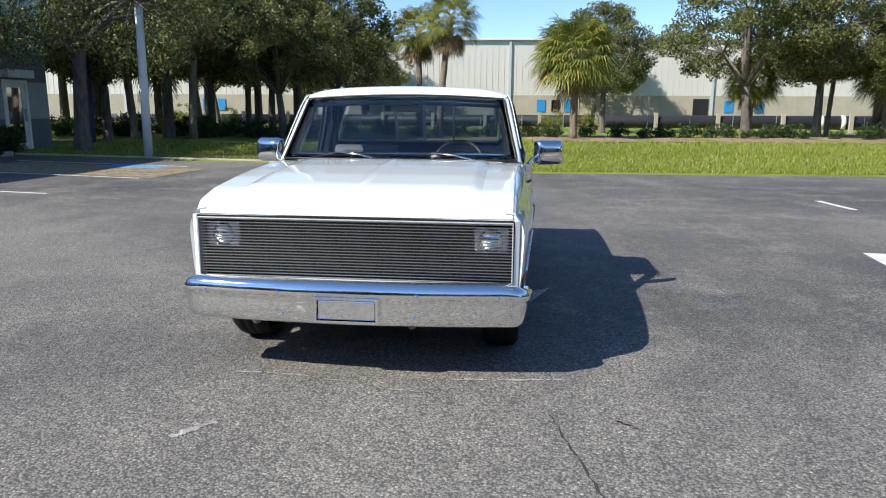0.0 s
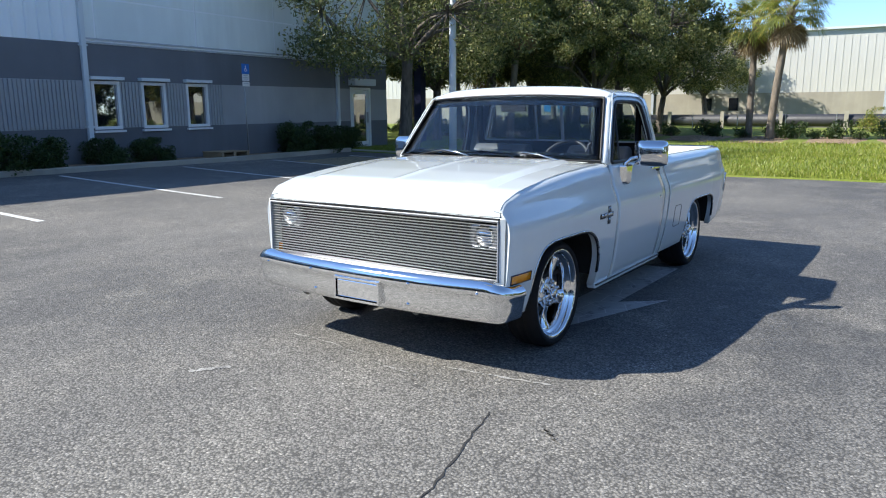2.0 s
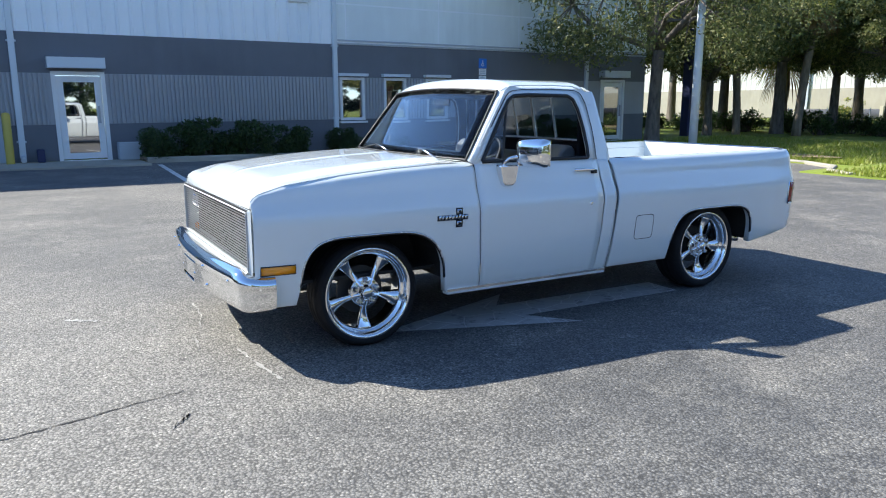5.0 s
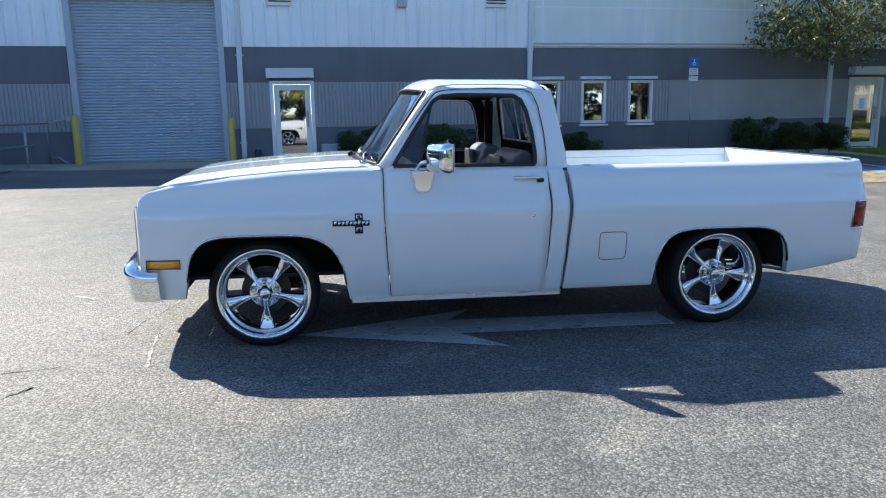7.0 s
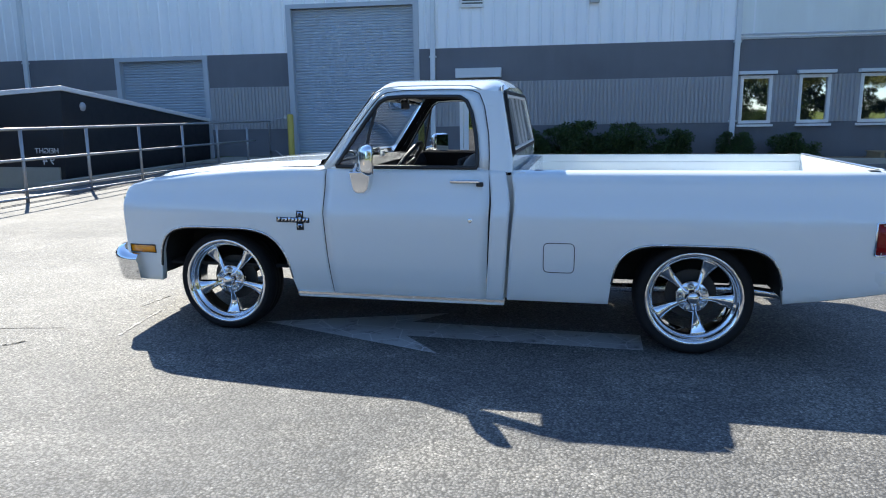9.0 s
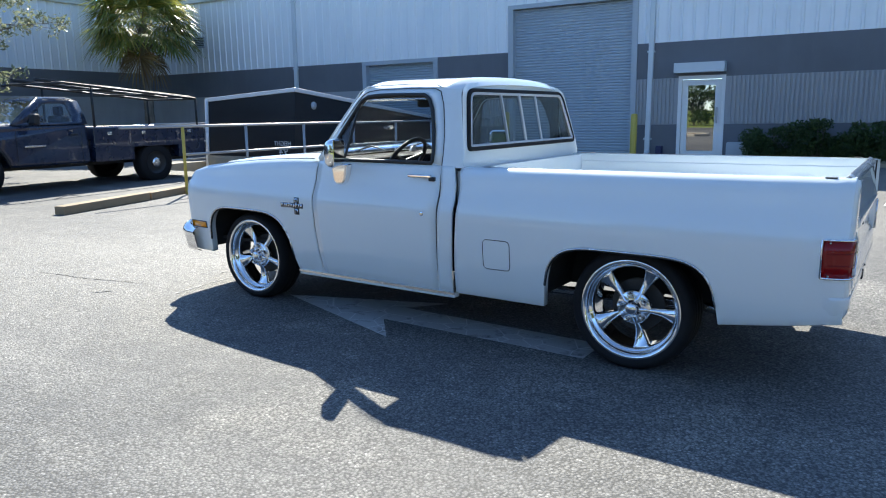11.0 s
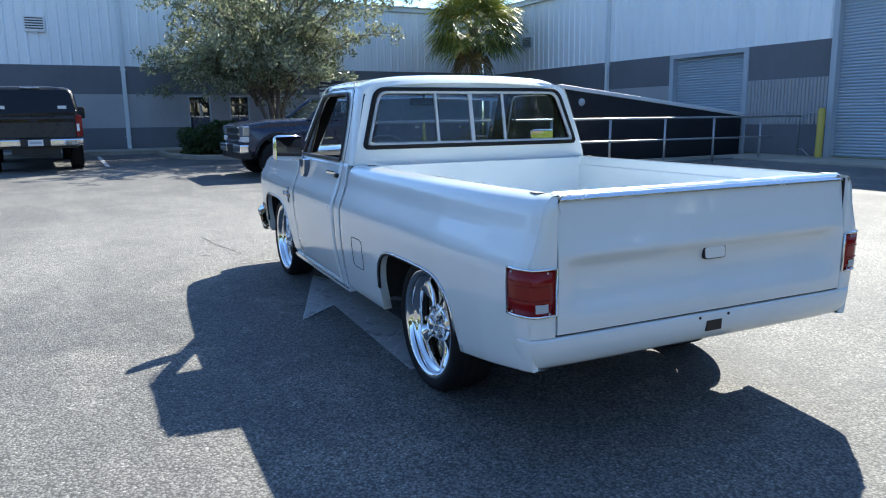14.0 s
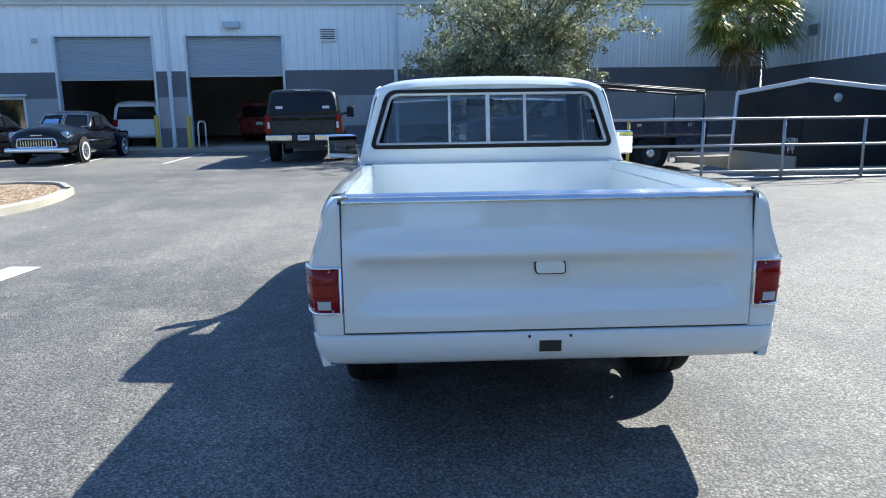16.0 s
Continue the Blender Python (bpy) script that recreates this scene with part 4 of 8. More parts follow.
OUT = [(0.742, 1.092), (0.80, 1.165), (0.90, 1.318), (1.00, 1.455), (1.06, 1.530), (1.10, 1.555), (1.20, 1.566), (1.45, 1.570), (1.64, 1.566), (1.69, 1.545), (1.725, 1.47), (1.757, 1.30), (1.766, 1.18), (1.766, 1.092)]
INN = [(0.803, 1.105), (0.848, 1.178), (0.930, 1.305), (1.012, 1.425), (1.062, 1.494), (1.11, 1.522), (1.22, 1.530), (1.42, 1.529), (1.57, 1.527), (1.615, 1.500), (1.648, 1.43), (1.678, 1.30), (1.692, 1.18), (1.692, 1.105)]


def band(b, a, c, fx, sign, lift=0.0):
    va = [b.verts.new((sign * (fx(z) + lift), y, z)) for y, z in a]
    vc = [b.verts.new((sign * (fx(z) + lift), y, z)) for y, z in c]
    for i in range(len(a) - 1):
        b.faces.new((va[i], va[i + 1], vc[i + 1], vc[i])).smooth = True
    return va, vc


def thick(b, d):
    bmesh.ops.recalc_face_normals(b, faces=b.faces[:])
    bmesh.ops.solidify(b, geom=b.faces[:], thickness=d)


def wind_pt(u, t, grow=0.0):
    """Windshield: u across -1..1, t from base to top."""
    w = lerp(0.856 + grow, 0.744 + grow, t)
    y = lerp(0.625, 0.955, t) + lerp(0.085, 0.065, t) * u * u
    z = lerp(1.118, 1.578, t) - lerp(0.004, 0.026, t) * u * u
    return Vector((w * u, y, z))


for sign in (1, -1):
    b = bmesh.new()
    band(b, OUT, INN, cab_x, sign)
    va = [(y, z) for y, z in (INN[-1], INN[0])]
    vo = [(y, z) for y, z in (OUT[-1], OUT[0])]
    band(b, vo, va, cab_x, sign)
    thick(b, 0.02)
    dw = part("door_frame", b, M["paint"], truck)
    b = bmesh.new()
    tube(b, [(sign * (cab_x(z) + 0.002), y, z) for y, z in resample(INN, 140)] + [(sign * (cab_x(INN[0][1]) + 0.002), *INN[0])], 0.0125, 6)
    part("window_seal", b, M["black"], truck)
    b = bmesh.new()
    tube(b, [(sign * (cab_x(z) - 0.0005), y, z) for y, z in resample(OUT[2:], 60, False)], 0.0035, 5)
    part("door_gap", b, M["black"], truck)
    # vent pane bar and winding glass line
    b = bmesh.new()
    rod(b, (sign * cab_x(1.11), 0.962, 1.10), (sign * cab_x(1.48), 1.050, 1.485), 0.009, None, 6)
    part("vent_bar", b, M["black"], truck)
    b = bmesh.new()
    tri = [(0.816, 1.112), (0.955, 1.112), (1.044, 1.465), (1.034, 1.450)]
    vs = [b.verts.new((sign * (cab_x(z) - 0.004), y, z)) for y, z in tri]
    b.faces.new(vs)
    thick(b, 0.004)
    pane = part("vent_glass", b, M["tint"], truck, "small tinted quarter glass")
    pane.visible_shadow = False
    # rain gutter
    b = bmesh.new()
    tube(b, [(sign * (cab_x(z) + 0.006), y - 0.008, z + 0.010) for y, z in [(0.80, 1.19), (0.90, 1.335), (1.00, 1.474), (1.05, 1.545), (1.10, 1.574), (1.20, 1.584), (1.45, 1.588), (1.64, 1.584), (1.705, 1.560)]], 0.0045, 6)
    part("rain_gutter", b, M["paint"], truck)
    # windshield pillar
    b = bmesh.new()
    front = [wind_pt(1, t, 0.006) for t in spaced(0, 1, 9)]
    front = [Vector((sign * p.x, p.y, p.z)) for p in front]
    rear = resample([(sign * cab_x(z), y, z) for y, z in OUT[:6]], 9, False)
    rows = [[b.verts.new(p) for p in front], [b.verts.new((p + q) / 2 + Vector((sign * 0.008, -0.008, 0.004))) for p, q in zip(front, rear)], [b.verts.new(q) for q in rear]]
    for r0, r1 in zip(rows, rows[1:]):
        for i in range(8):
            b.faces.new((r0[i], r0[i + 1], r1[i + 1], r1[i])).smooth = True
    thick(b, 0.010)
    part("windshield_pillar", b, M["paint"], truck)

# dark lining inside pillars and frames
for sign in (1, -1):
    b = bmesh.new()
    band(b, OUT, INN, lambda z: cab_x(z) - 0.027, sign)
    front = [wind_pt(0.905, t) + Vector((0, 0.022, -0.012)) for t in spaced(0, 1, 9)]
    rear = resample([(cab_x(z) - 0.03, y, z) for y, z in OUT[:6]], 9, False)
    fr = [b.verts.new((sign * p.x, p.y, p.z)) for p in front]
    re_ = [b.verts.new((sign * p.x, p.y, p.z)) for p in rear]
    for i in range(8):
        b.faces.new((fr[i], fr[i + 1], re_[i + 1], re_[i])).smooth = True
    part("inner_trim", b, M["dash"], truck)

# roof
def roof_pt(u, t):
    """u across -1..1, t from the windshield header to the rear."""
    q = abs(u)
    y0 = 0.946 + 0.068 * u * u
    y1 = 1.845 - 0.05 * q ** 4
    y = lerp(y0, y1, t)
    x = u * curve_at([(0, 0.752), (0.1, 0.772), (0.25, 0.774), (0.9, 0.774), (1, 0.768)], t)
    z = 1.652 - 0.030 * q ** 2 - 0.052 * q ** 9 * min(1, 0.15 + t / 0.25)
    z -= 0.070 * max(0, 1 - t / 0.18) ** 2.2 + 0.055 * max(0, (t - 0.88) / 0.12) ** 2
    return (x, y, z)


b = bmesh.new()
sheet(b, roof_pt, [s * q for s, q in [(-1, 1), (-1, 0.985), (-1, 0.96), (-1, 0.92), (-1, 0.86)]] + spaced(-0.78, 0.78, 17) + [0.86, 0.92, 0.96, 0.985, 1], spaced(0, 0.2, 8) + spaced(0.28, 0.84, 8) + spaced(0.88, 1, 7))
part("roof", b, M["paint"], truck)
for sign in (1, -1):
    b = bmesh.new()
    top_of = [(y, z) for y, z in OUT[4:11]]
    sheet(b, lambda s, t: (sign * lerp(roof_pt(1, t)[0] - 0.004, cab_x(curve_at(top_of, roof_pt(1, t)[1])) + 0.003, s), roof_pt(1, t)[1], lerp(roof_pt(1, t)[2] + 0.004, curve_at(top_of, roof_pt(1, t)[1]) - 0.004, s)), [0, 0.5, 1], spaced(0.03, 0.98, 24))
    part("roof_rail", b, M["paint"], truck)
b = bmesh.new()
sheet(b, lambda u, t: (roof_pt(u, lerp(0.06, 0.95, t))[0] * 0.96, roof_pt(u, lerp(0.06, 0.95, t))[1], roof_pt(u, lerp(0.06, 0.95, t))[2] - 0.035), spaced(-1, 1, 13), spaced(0, 1, 8))
part("headliner", b, M["dash"], truck)

# windshield
b = bmesh.new()
sheet(b, lambda u, t: wind_pt(u, t), spaced(-1, 1, 17), spaced(0, 1, 9))
thick(b, 0.006)
ws = part("windshield", b, M["shield_glass"], truck, "clear glass with a dark tinted top band")
ws.visible_shadow = False
b = bmesh.new()
sheet(b, lambda u, t: wind_pt(u, lerp(0.86, 0.99, t)) + Vector((0, 0.012, -0.006)), spaced(-0.99, 0.99, 17), spaced(0, 1, 3))
thick(b, 0.003)
band_ob = part("shade_band", b, M["tint"], truck, "dark blue tinted shade band")
band_ob.visible_shadow = False
b = bmesh.new()
loop = [wind_pt(u, 0) for u in spaced(-1, 1, 15)] + [wind_pt(1, t) for t in spaced(0.05, 0.95, 8)] + [wind_pt(u, 1) for u in spaced(1, -1, 15)] + [wind_pt(-1, t) for t in spaced(0.95, 0.05, 8)] + [wind_pt(-1, 0)]
tube(b, [p + Vector((0, -0.004, 0.003)) for p in loop], 0.008, 6)
part("windshield_seal", b, M["black"], truck)

# cab back with the sliding rear window
def back_y(z):
    return curve_at([(0.6, 1.905), (1.16, 1.905), (1.22, 1.893), (1.55, 1.828), (1.60, 1.81)], z)


WIN_OUT = round_poly([(-0.80, 1.192), (0.80, 1.192), (0.693, 1.550), (-0.693, 1.550)], [0.022, 0.022, 0.065, 0.065], 6)
CAB_OUT = [(-0.905, 1.05), (0.905, 1.05), (0.893, 1.12), (0.86, 1.26), (0.80, 1.48), (0.775, 1.55), (0.74, 1.58), (0.66, 1.604), (0.3, 1.618), (-0.3, 1.618), (-0.66, 1.604), (-0.74, 1.58), (-0.775, 1.55), (-0.80, 1.48), (-0.86, 1.26), (-0.893, 1.12)]


def ring_faces(b, outer, inner, n=96, fy=None, dy_out=0.0):
    def fit_ring(poly):
        out = []
        for k in range(n):
            q = 2 * math.pi * k / n
            d = Vector((math.cos(q), math.sin(q)))
            c = Vector((0, 1.36))
            best = None
            for i in range(len(poly)):
                a, e = Vector(poly[i]) - c, Vector(poly[(i + 1) % len(poly)]) - c
                den = d.x * (e.y - a.y) - d.y * (e.x - a.x)
                if abs(den) < 1e-9:
                    continue
                s = (a.x * (e.y - a.y) - a.y * (e.x - a.x)) / den
                w = (a.x * d.y - a.y * d.x) / den
                if s > 0 and -1e-6 <= w <= 1 + 1e-6:
                    best = s if best is None else max(best, s)
            out.append(c + d * best)
        return out
    o, i = fit_ring(outer), fit_ring(inner)
    vo = [b.verts.new((p.x, fy(p.y) + dy_out, p.y)) for p in o]
    vi = [b.verts.new((p.x, fy(p.y), p.y)) for p in i]
    for k in range(n):
        b.faces.new((vo[k], vo[(k + 1) % n], vi[(k + 1) % n], vi[k])).smooth = True
    return vo, vi


b = bmesh.new()
ring_faces(b, [(x * 0.975, lerp(1.36, z, 0.985)) for x, z in CAB_OUT], WIN_OUT, 96, back_y)
vs = [b.verts.new(p) for p in ((-0.885, 1.905, 1.056), (0.885, 1.905, 1.056), (0.885, 1.905, 0.30), (-0.885, 1.905, 0.30))]
b.faces.new(vs)
part("cab_back", b, M["paint"], truck)
b = bmesh.new()
ring_faces(b, [(x * 0.955, lerp(1.36, z, 0.97)) for x, z in CAB_OUT], [(x * 0.99, lerp(1.37, z, 0.985)) for x, z in WIN_OUT], 96, lambda z: back_y(z) - 0.014)
part("back_trim", b, M["dash"], truck)
for sign in (1, -1):
    b = bmesh.new()
    zs = spaced(1.08, 1.56, 14)
    prof = []
    for z in zs:
        e = curve_at([(1.08, 1.768), (1.3, 1.759), (1.47, 1.727), (1.56, 1.66)], z)
        x, yb = cab_x(z), back_y(z)
        prof.append([(x, e), (x, lerp(e, yb, 0.55)), (x - 0.006, yb - 0.028), (x - 0.013, yb - 0.008), (x * 0.975, yb)])
    rows = [[b.verts.new((sign * x, y, z)) for x, y in row] for row, z in zip(prof, zs)]
    for r0, r1 in zip(rows, rows[1:]):
        for i in range(4):
            b.faces.new((r0[i], r0[i + 1], r1[i + 1], r1[i])).smooth = True
    part("rear_pillar", b, M["paint"], truck)
b = bmesh.new()
tube(b, [(x, back_y(z) + 0.003, z) for x, z in resample(WIN_OUT, 320)] + [(WIN_OUT[0][0], back_y(WIN_OUT[0][1]) + 0.003, WIN_OUT[0][1])], 0.016, 8)
part("rear_window_seal", b, M["rubber"], truck)
rw = bmesh.new()
inner = [(x * 0.968, lerp(1.37, z, 0.92)) for x, z in WIN_OUT]
tube(rw, [(x, back_y(z) + 0.004, z) for x, z in resample(inner, 320)] + [(inner[0][0], back_y(inner[0][1]) + 0.004, inner[0][1])], 0.012, 6)
rear_win = part("rear_window", rw, M["satin"], truck, "sliding rear window in a pale satin metal frame")
for x, w in ((0.283, 0.008), (0.025, 0.013), (-0.225, 0.009)):
    b = bmesh.new()
    box(b, x - w, x + w, back_y(1.21) - 0.004, back_y(1.21) + 0.012, 1.21, 1.53, Matrix(((1, 0, 0, 0), (0, 1, -0.197, 0.197 * 1.21), (0, 0, 1, 0), (0, 0, 0, 1))))
    part("divider", b, M["satin"], rear_win)
for x0, x1 in ((0.29, 0.74), (0.03, 0.276), (-0.216, 0.012), (-0.73, -0.235)):
    b = bmesh.new()
    q = 0.10 if abs(x0) > 0.6 or abs(x1) > 0.6 else 0
    pts = [(x0 if x0 > -0.6 else x0, 1.215), (x1, 1.215), (x1 - (q if x1 > 0.6 else 0), 1.525), (x0 + (q if x0 < -0.6 else 0), 1.525)]
    b.faces.new([b.verts.new((x, back_y(z) - 0.002, z)) for x, z in pts])
    thick(b, 0.004)
    pane = part("pane", b, M["back_glass"], rear_win)
    pane.visible_shadow = False

# ---- interior ----
b = bmesh.new()
box(b, -0.86, 0.86, 0.55, 1.88, 0.42, 0.46)
part("cab_floor", b, M["dash"], truck)
b = bmesh.new()
soft_box(b, -0.70, 0.70, 1.17, 1.72, 0.62, 0.82, 0.05, 3)
part("seat", b, M["vinyl"], truck, "grey bench seat")
for x0, x1, mat in ((0.20, 0.72, "light_vinyl"), (-0.17, 0.19, "vinyl"), (-0.72, -0.18, "light_vinyl")):
    b = bmesh.new()
    top = 1.185 if mat == "light_vinyl" else 1.12
    prism(b, [(1.53, 0.80), (1.545, 1.02), (1.585, top - 0.05), (1.63, top - 0.008), (1.68, top), (1.725, top - 0.03), (1.755, 1.05), (1.765, 0.80)], "x", x0, x1)
    bmesh.ops.bevel(b, geom=b.edges[:], offset=0.022, segments=3, profile=0.5, affect="EDGES")
    part("backrest", b, M[mat], truck, "pale grey seat back" if mat == "light_vinyl" else "")
for x in (0.46, -0.45):
    b = bmesh.new()
    soft_box(b, x - 0.17, x + 0.17, 1.525, 1.552, 0.86, 1.14, 0.012, 2)
    part("seat_insert", b, M["vinyl"], truck)
b = bmesh.new()
prism(b, [(0.63, 1.095), (0.80, 1.112), (0.97, 1.095), (1.00, 1.03), (0.98, 0.80), (0.62, 0.75)], "x", -0.84, 0.84)
part("dashboard", b, M["dash"], truck)
b = bmesh.new()
lathe(b, [(0.190 + 0.015 * math.cos(q), 0.015 * math.sin(q)) for q in spaced(0, 2 * math.pi, 9)], 32, pose(0.40, 1.12, 1.075, 0, 0, 90) @ pose(0, 0, 0, 0, 35, 0))
for q in (0.3, math.pi - 0.3, -math.pi / 2):
    t = pose(0.40, 1.12, 1.075, 0, 0, 90) @ pose(0, 0, 0, 0, 35, 0)
    rod(b, t @ Vector((0.0, 0, 0)), t @ Vector((0.0, 0.19 * math.cos(q), 0.19 * math.sin(q))), 0.011, None, 6)
rod(b, (0.40, 1.12, 1.07), (0.40, 0.92, 0.93), 0.03, None, 8)
part("steering_wheel", b, M["black"], truck)
b = bmesh.new()
soft_box(b, -0.11, 0.11, 1.02, 1.035, 1.455, 1.515, 0.012)
rod(b, (0, 1.03, 1.50), (0, 1.06, 1.60), 0.008, None, 6)
part("inside_mirror", b, M["black"], truck)
b = bmesh.new()
prism(b, [(-0.16, 1.113), (-0.08, 1.113), (-0.10, 1.150), (-0.14, 1.150)], "y", 0.80, 0.82)
part("paper_card", b, M["sign_white"], truck, "small white card on the dash")
for sign in (1, -1):
    b = bmesh.new()
    soft_box(b, *sorted((sign * 0.835, sign * 0.884)), 0.77, 1.74, 0.48, 1.104, 0.012)
    part("door_panel", b, M["dash"], truck)
    b = bmesh.new()
    soft_box(b, *sorted((sign * 0.70, sign * 0.735)), 1.72, 1.79, 1.10, 1.52, 0.012, 2, Matrix.Translation((sign * 0.03, 0, 0)))
    part("belt_pillar", b, M["dash"], truck)
b = bmesh.new()
box(b, -0.87, 0.87, 0.58, 0.60, 0.35, 1.09)
box(b, -0.80, 0.80, -0.60, 0.58, 0.42, 0.44)
box(b, -0.50, 0.50, -0.6, 3.55, 0.36, 0.44)
part("chassis", b, M["underbody"], truck)

for sign in (1, -1):
    b = bmesh.new()
    box(b, *sorted((sign * 0.70, sign * 0.870)), 1.862, 1.922, 0.30, 1.06)
    part("gap_filler", b, M["paint"], truck)
b = bmesh.new()
box(b, -0.80, 0.80, 1.880, 1.890, 0.46, 1.17)
part("back_lining", b, M["dash"], truck)

# ---- front end ----
b = bmesh.new()
soft = [(-0.900, 0.515), (0.900, 0.515), (0.905, 0.890), (-0.905, 0.890)]
hole = [(-0.876, 0.536), (0.876, 0.536), (0.878, 0.884), (-0.878, 0.884)]
vo = [b.verts.new((x, -0.700, z)) for x, z in soft]
vi = [b.verts.new((x, -0.714, z)) for x, z in hole]
vd = [b.verts.new((x, -0.655, z)) for x, z in hole]
for i in range(4):
    j = (i + 1) % 4
    b.faces.new((vo[i], vo[j], vi[j], vi[i]))
    b.faces.new((vi[i], vi[j], vd[j], vd[i]))
part("grille_surround", b, M["paint"], truck)
b = bmesh.new()
box(b, -0.874, 0.874, -0.625, -0.615, 0.530, 0.888)
grille = part("grille", b, M["black"], truck, "bright billet grille of many thin horizontal bars")
NBAR = 20
b0 = bmesh.new()
soft_box(b0, -0.866, 0.866, -0.005, 0.005, -0.0024, 0.0024, 0.001, 1)
bar_mesh = mesh_of("bar", b0, M["billet"])
for i in range(NBAR):
    ob = new("bar", bar_mesh)
    ob.parent = grille
    ob.location = (0, -0.702, 0.550 + i * (0.864 - 0.550) / (NBAR - 1))
b = bmesh.new()
for z in (0.540, 0.8735):
    soft_box(b, -0.872, 0.872, -0.722, -0.690, z - 0.0045, z + 0.0045, 0.003, 1)
for x in (-0.8685, 0.8685):
    soft_box(b, x - 0.0035, x + 0.0035, -0.722, -0.690, 0.5445, 0.869, 0.002, 1)
part("rim", b, M["satin"], grille)
b = bmesh.new()
box(b, -0.874, 0.874, -0.716, -0.66, 0.8795, 0.8885)
part("hood_gap", b, M["black"], truck)
for sign in (1, -1):
    b = bmesh.new()
    soft_box(b, *sorted((sign * 0.655, sign * 0.845)), -0.660, -0.640, 0.705, 0.845, 0.02, 3)
    lamp = part("headlight", b, M["clear_lens"], truck)
    b = bmesh.new()
    lathe(b, [(0.0, -0.03), (0.03, -0.028), (0.058, -0.012), (0.066, 0.0), (0.066, 0.012)], 20, pose(sign * 0.75, -0.662, 0.775, 0, 0, 90))
    part("bulb_cover", b, M["mirror"], lamp)
    b = bmesh.new()
    y0, y1 = -0.664, -0.470
    sheet(b, lambda y, z: (sign * (side_x(y, z) + 0.004), y, z), spaced(y0, y1, 5), spaced(0.522, 0.572, 3))
    thick(b, 0.012)
    part("marker_lamp", b, M["amber"], truck, "amber side marker lamp")
    b = bmesh.new()
    tube(b, [(sign * (side_x(y, z) + 0.004), y, z) for y, z in ((y0, 0.522), (y1, 0.522), (y1, 0.572), (y0, 0.572), (y0, 0.522))], 0.004, 5)
    part("marker_rim", b, M["black"], truck)

# front bumper: a section swept round the corners
SECTION = [(-0.050, 0.564), (-0.024, 0.560), (-0.004, 0.545), (0.008, 0.524), (0.012, 0.500), (0.010, 0.484), (0.000, 0.474), (-0.002, 0.440), (-0.010, 0.385), (-0.018, 0.344), (-0.026, 0.330), (-0.040, 0.322), (-0.075, 0.320)]


def bumper_at(s):
    """Place and outward direction along the bumper; s is the distance across, past the corners it runs back."""
    q = abs(s)
    if q <= 0.86:
        y = -0.866 + 0.066 * (q / 0.86) ** 2
        n = Vector((0.153 * q / 0.86, -1, 0)).normalized()
        p = Vector((q, y, 0))
    else:
        a = min(1, (q - 0.86) / 0.13) * radians(72)
        r = 0.10
        c = Vector((0.86, -0.70, 0))
        n0 = radians(9)
        n = Vector((math.sin(n0 + a), -math.cos(n0 + a), 0))
        p = c + n * r
        if q > 0.99:
            p += Vector((0.10, 0.99, 0)).normalized() * (q - 0.99)
    if s < 0:
        p.x, n.x = -p.x, -n.x
    return p, n


b = bmesh.new()
stations = spaced(-1.112, 1.112, 83)
rows = []
for s in stations:
    p, n = bumper_at(s)
    dip = 0.014 if abs(s) < 0.175 else 0
    droop = 0.05 * min(1, max(0, (abs(s) - 0.84) / 0.2))
    rows.append([b.verts.new(p + n * (d - (dip if 0.34 < z < 0.475 else 0)) + Vector((0, 0, z - droop * max(0, (z - 0.40) / 0.17)))) for d, z in SECTION])
for r0, r1 in zip(rows, rows[1:]):
    for i in range(len(SECTION) - 1):
        b.faces.new((r0[i], r0[i + 1], r1[i + 1], r1[i])).smooth = True
part("front_bumper", b, M["chrome"], truck, "chrome front bumper with blank plate recess")
b = bmesh.new()
soft_box(b, -0.155, 0.155, -0.870, -0.846, 0.360, 0.466, 0.006)
frame_ring(b, -0.172, 0.172, 0.345, 0.482, 0.012, -0.880, -0.846, True)
part("plate_panel", b, M["chrome"], truck)
for x, z, d in ((-0.375, 0.500, 0.012), (0.375, 0.500, 0.012), (-0.80, 0.490, 0.010), (0.80, 0.490, 0.010), (-0.36, 0.375, -0.011), (0.36, 0.375, -0.011)):
    b = bmesh.new()
    p, n = bumper_at(x)
    lathe(b, [(0.0, -0.012), (0.006, -0.011), (0.011, -0.004), (0.012, 0.004)], 10, Matrix.Translation(p + n * (d - 0.002) + Vector((0, 0, z))) @ pose(0, 0, 0, 0, 0, 90))
    part("bumper_bolt", b, M["chrome"], truck)
b = bmesh.new()
sheet(b, lambda x, t: (x, lerp(-0.705, -0.80, t), lerp(0.522, 0.545, t)), spaced(-0.88, 0.88, 9), [0, 1])
part("front_apron", b, M["paint"], truck)

# ---- tail ----
GATE_FACE = [(0.545, 4.024), (0.600, 4.032), (0.628, 4.032), (0.655, 4.024), (0.690, 4.008), (0.725, 3.997), (0.760, 3.992), (0.800, 3.993), (0.832, 4.002), (0.850, 4.018), (0.862, 4.029), (0.876, 4.033), (0.895, 4.028), (0.930, 4.016), (0.98, 4.005), (1.03, 3.998), (1.103, 3.988)]
GATE_END = [(0.545, 4.022), (0.60, 4.026), (0.85, 4.026), (0.90, 4.019), (0.95, 4.010), (1.02, 4.000), (1.103, 3.988)]


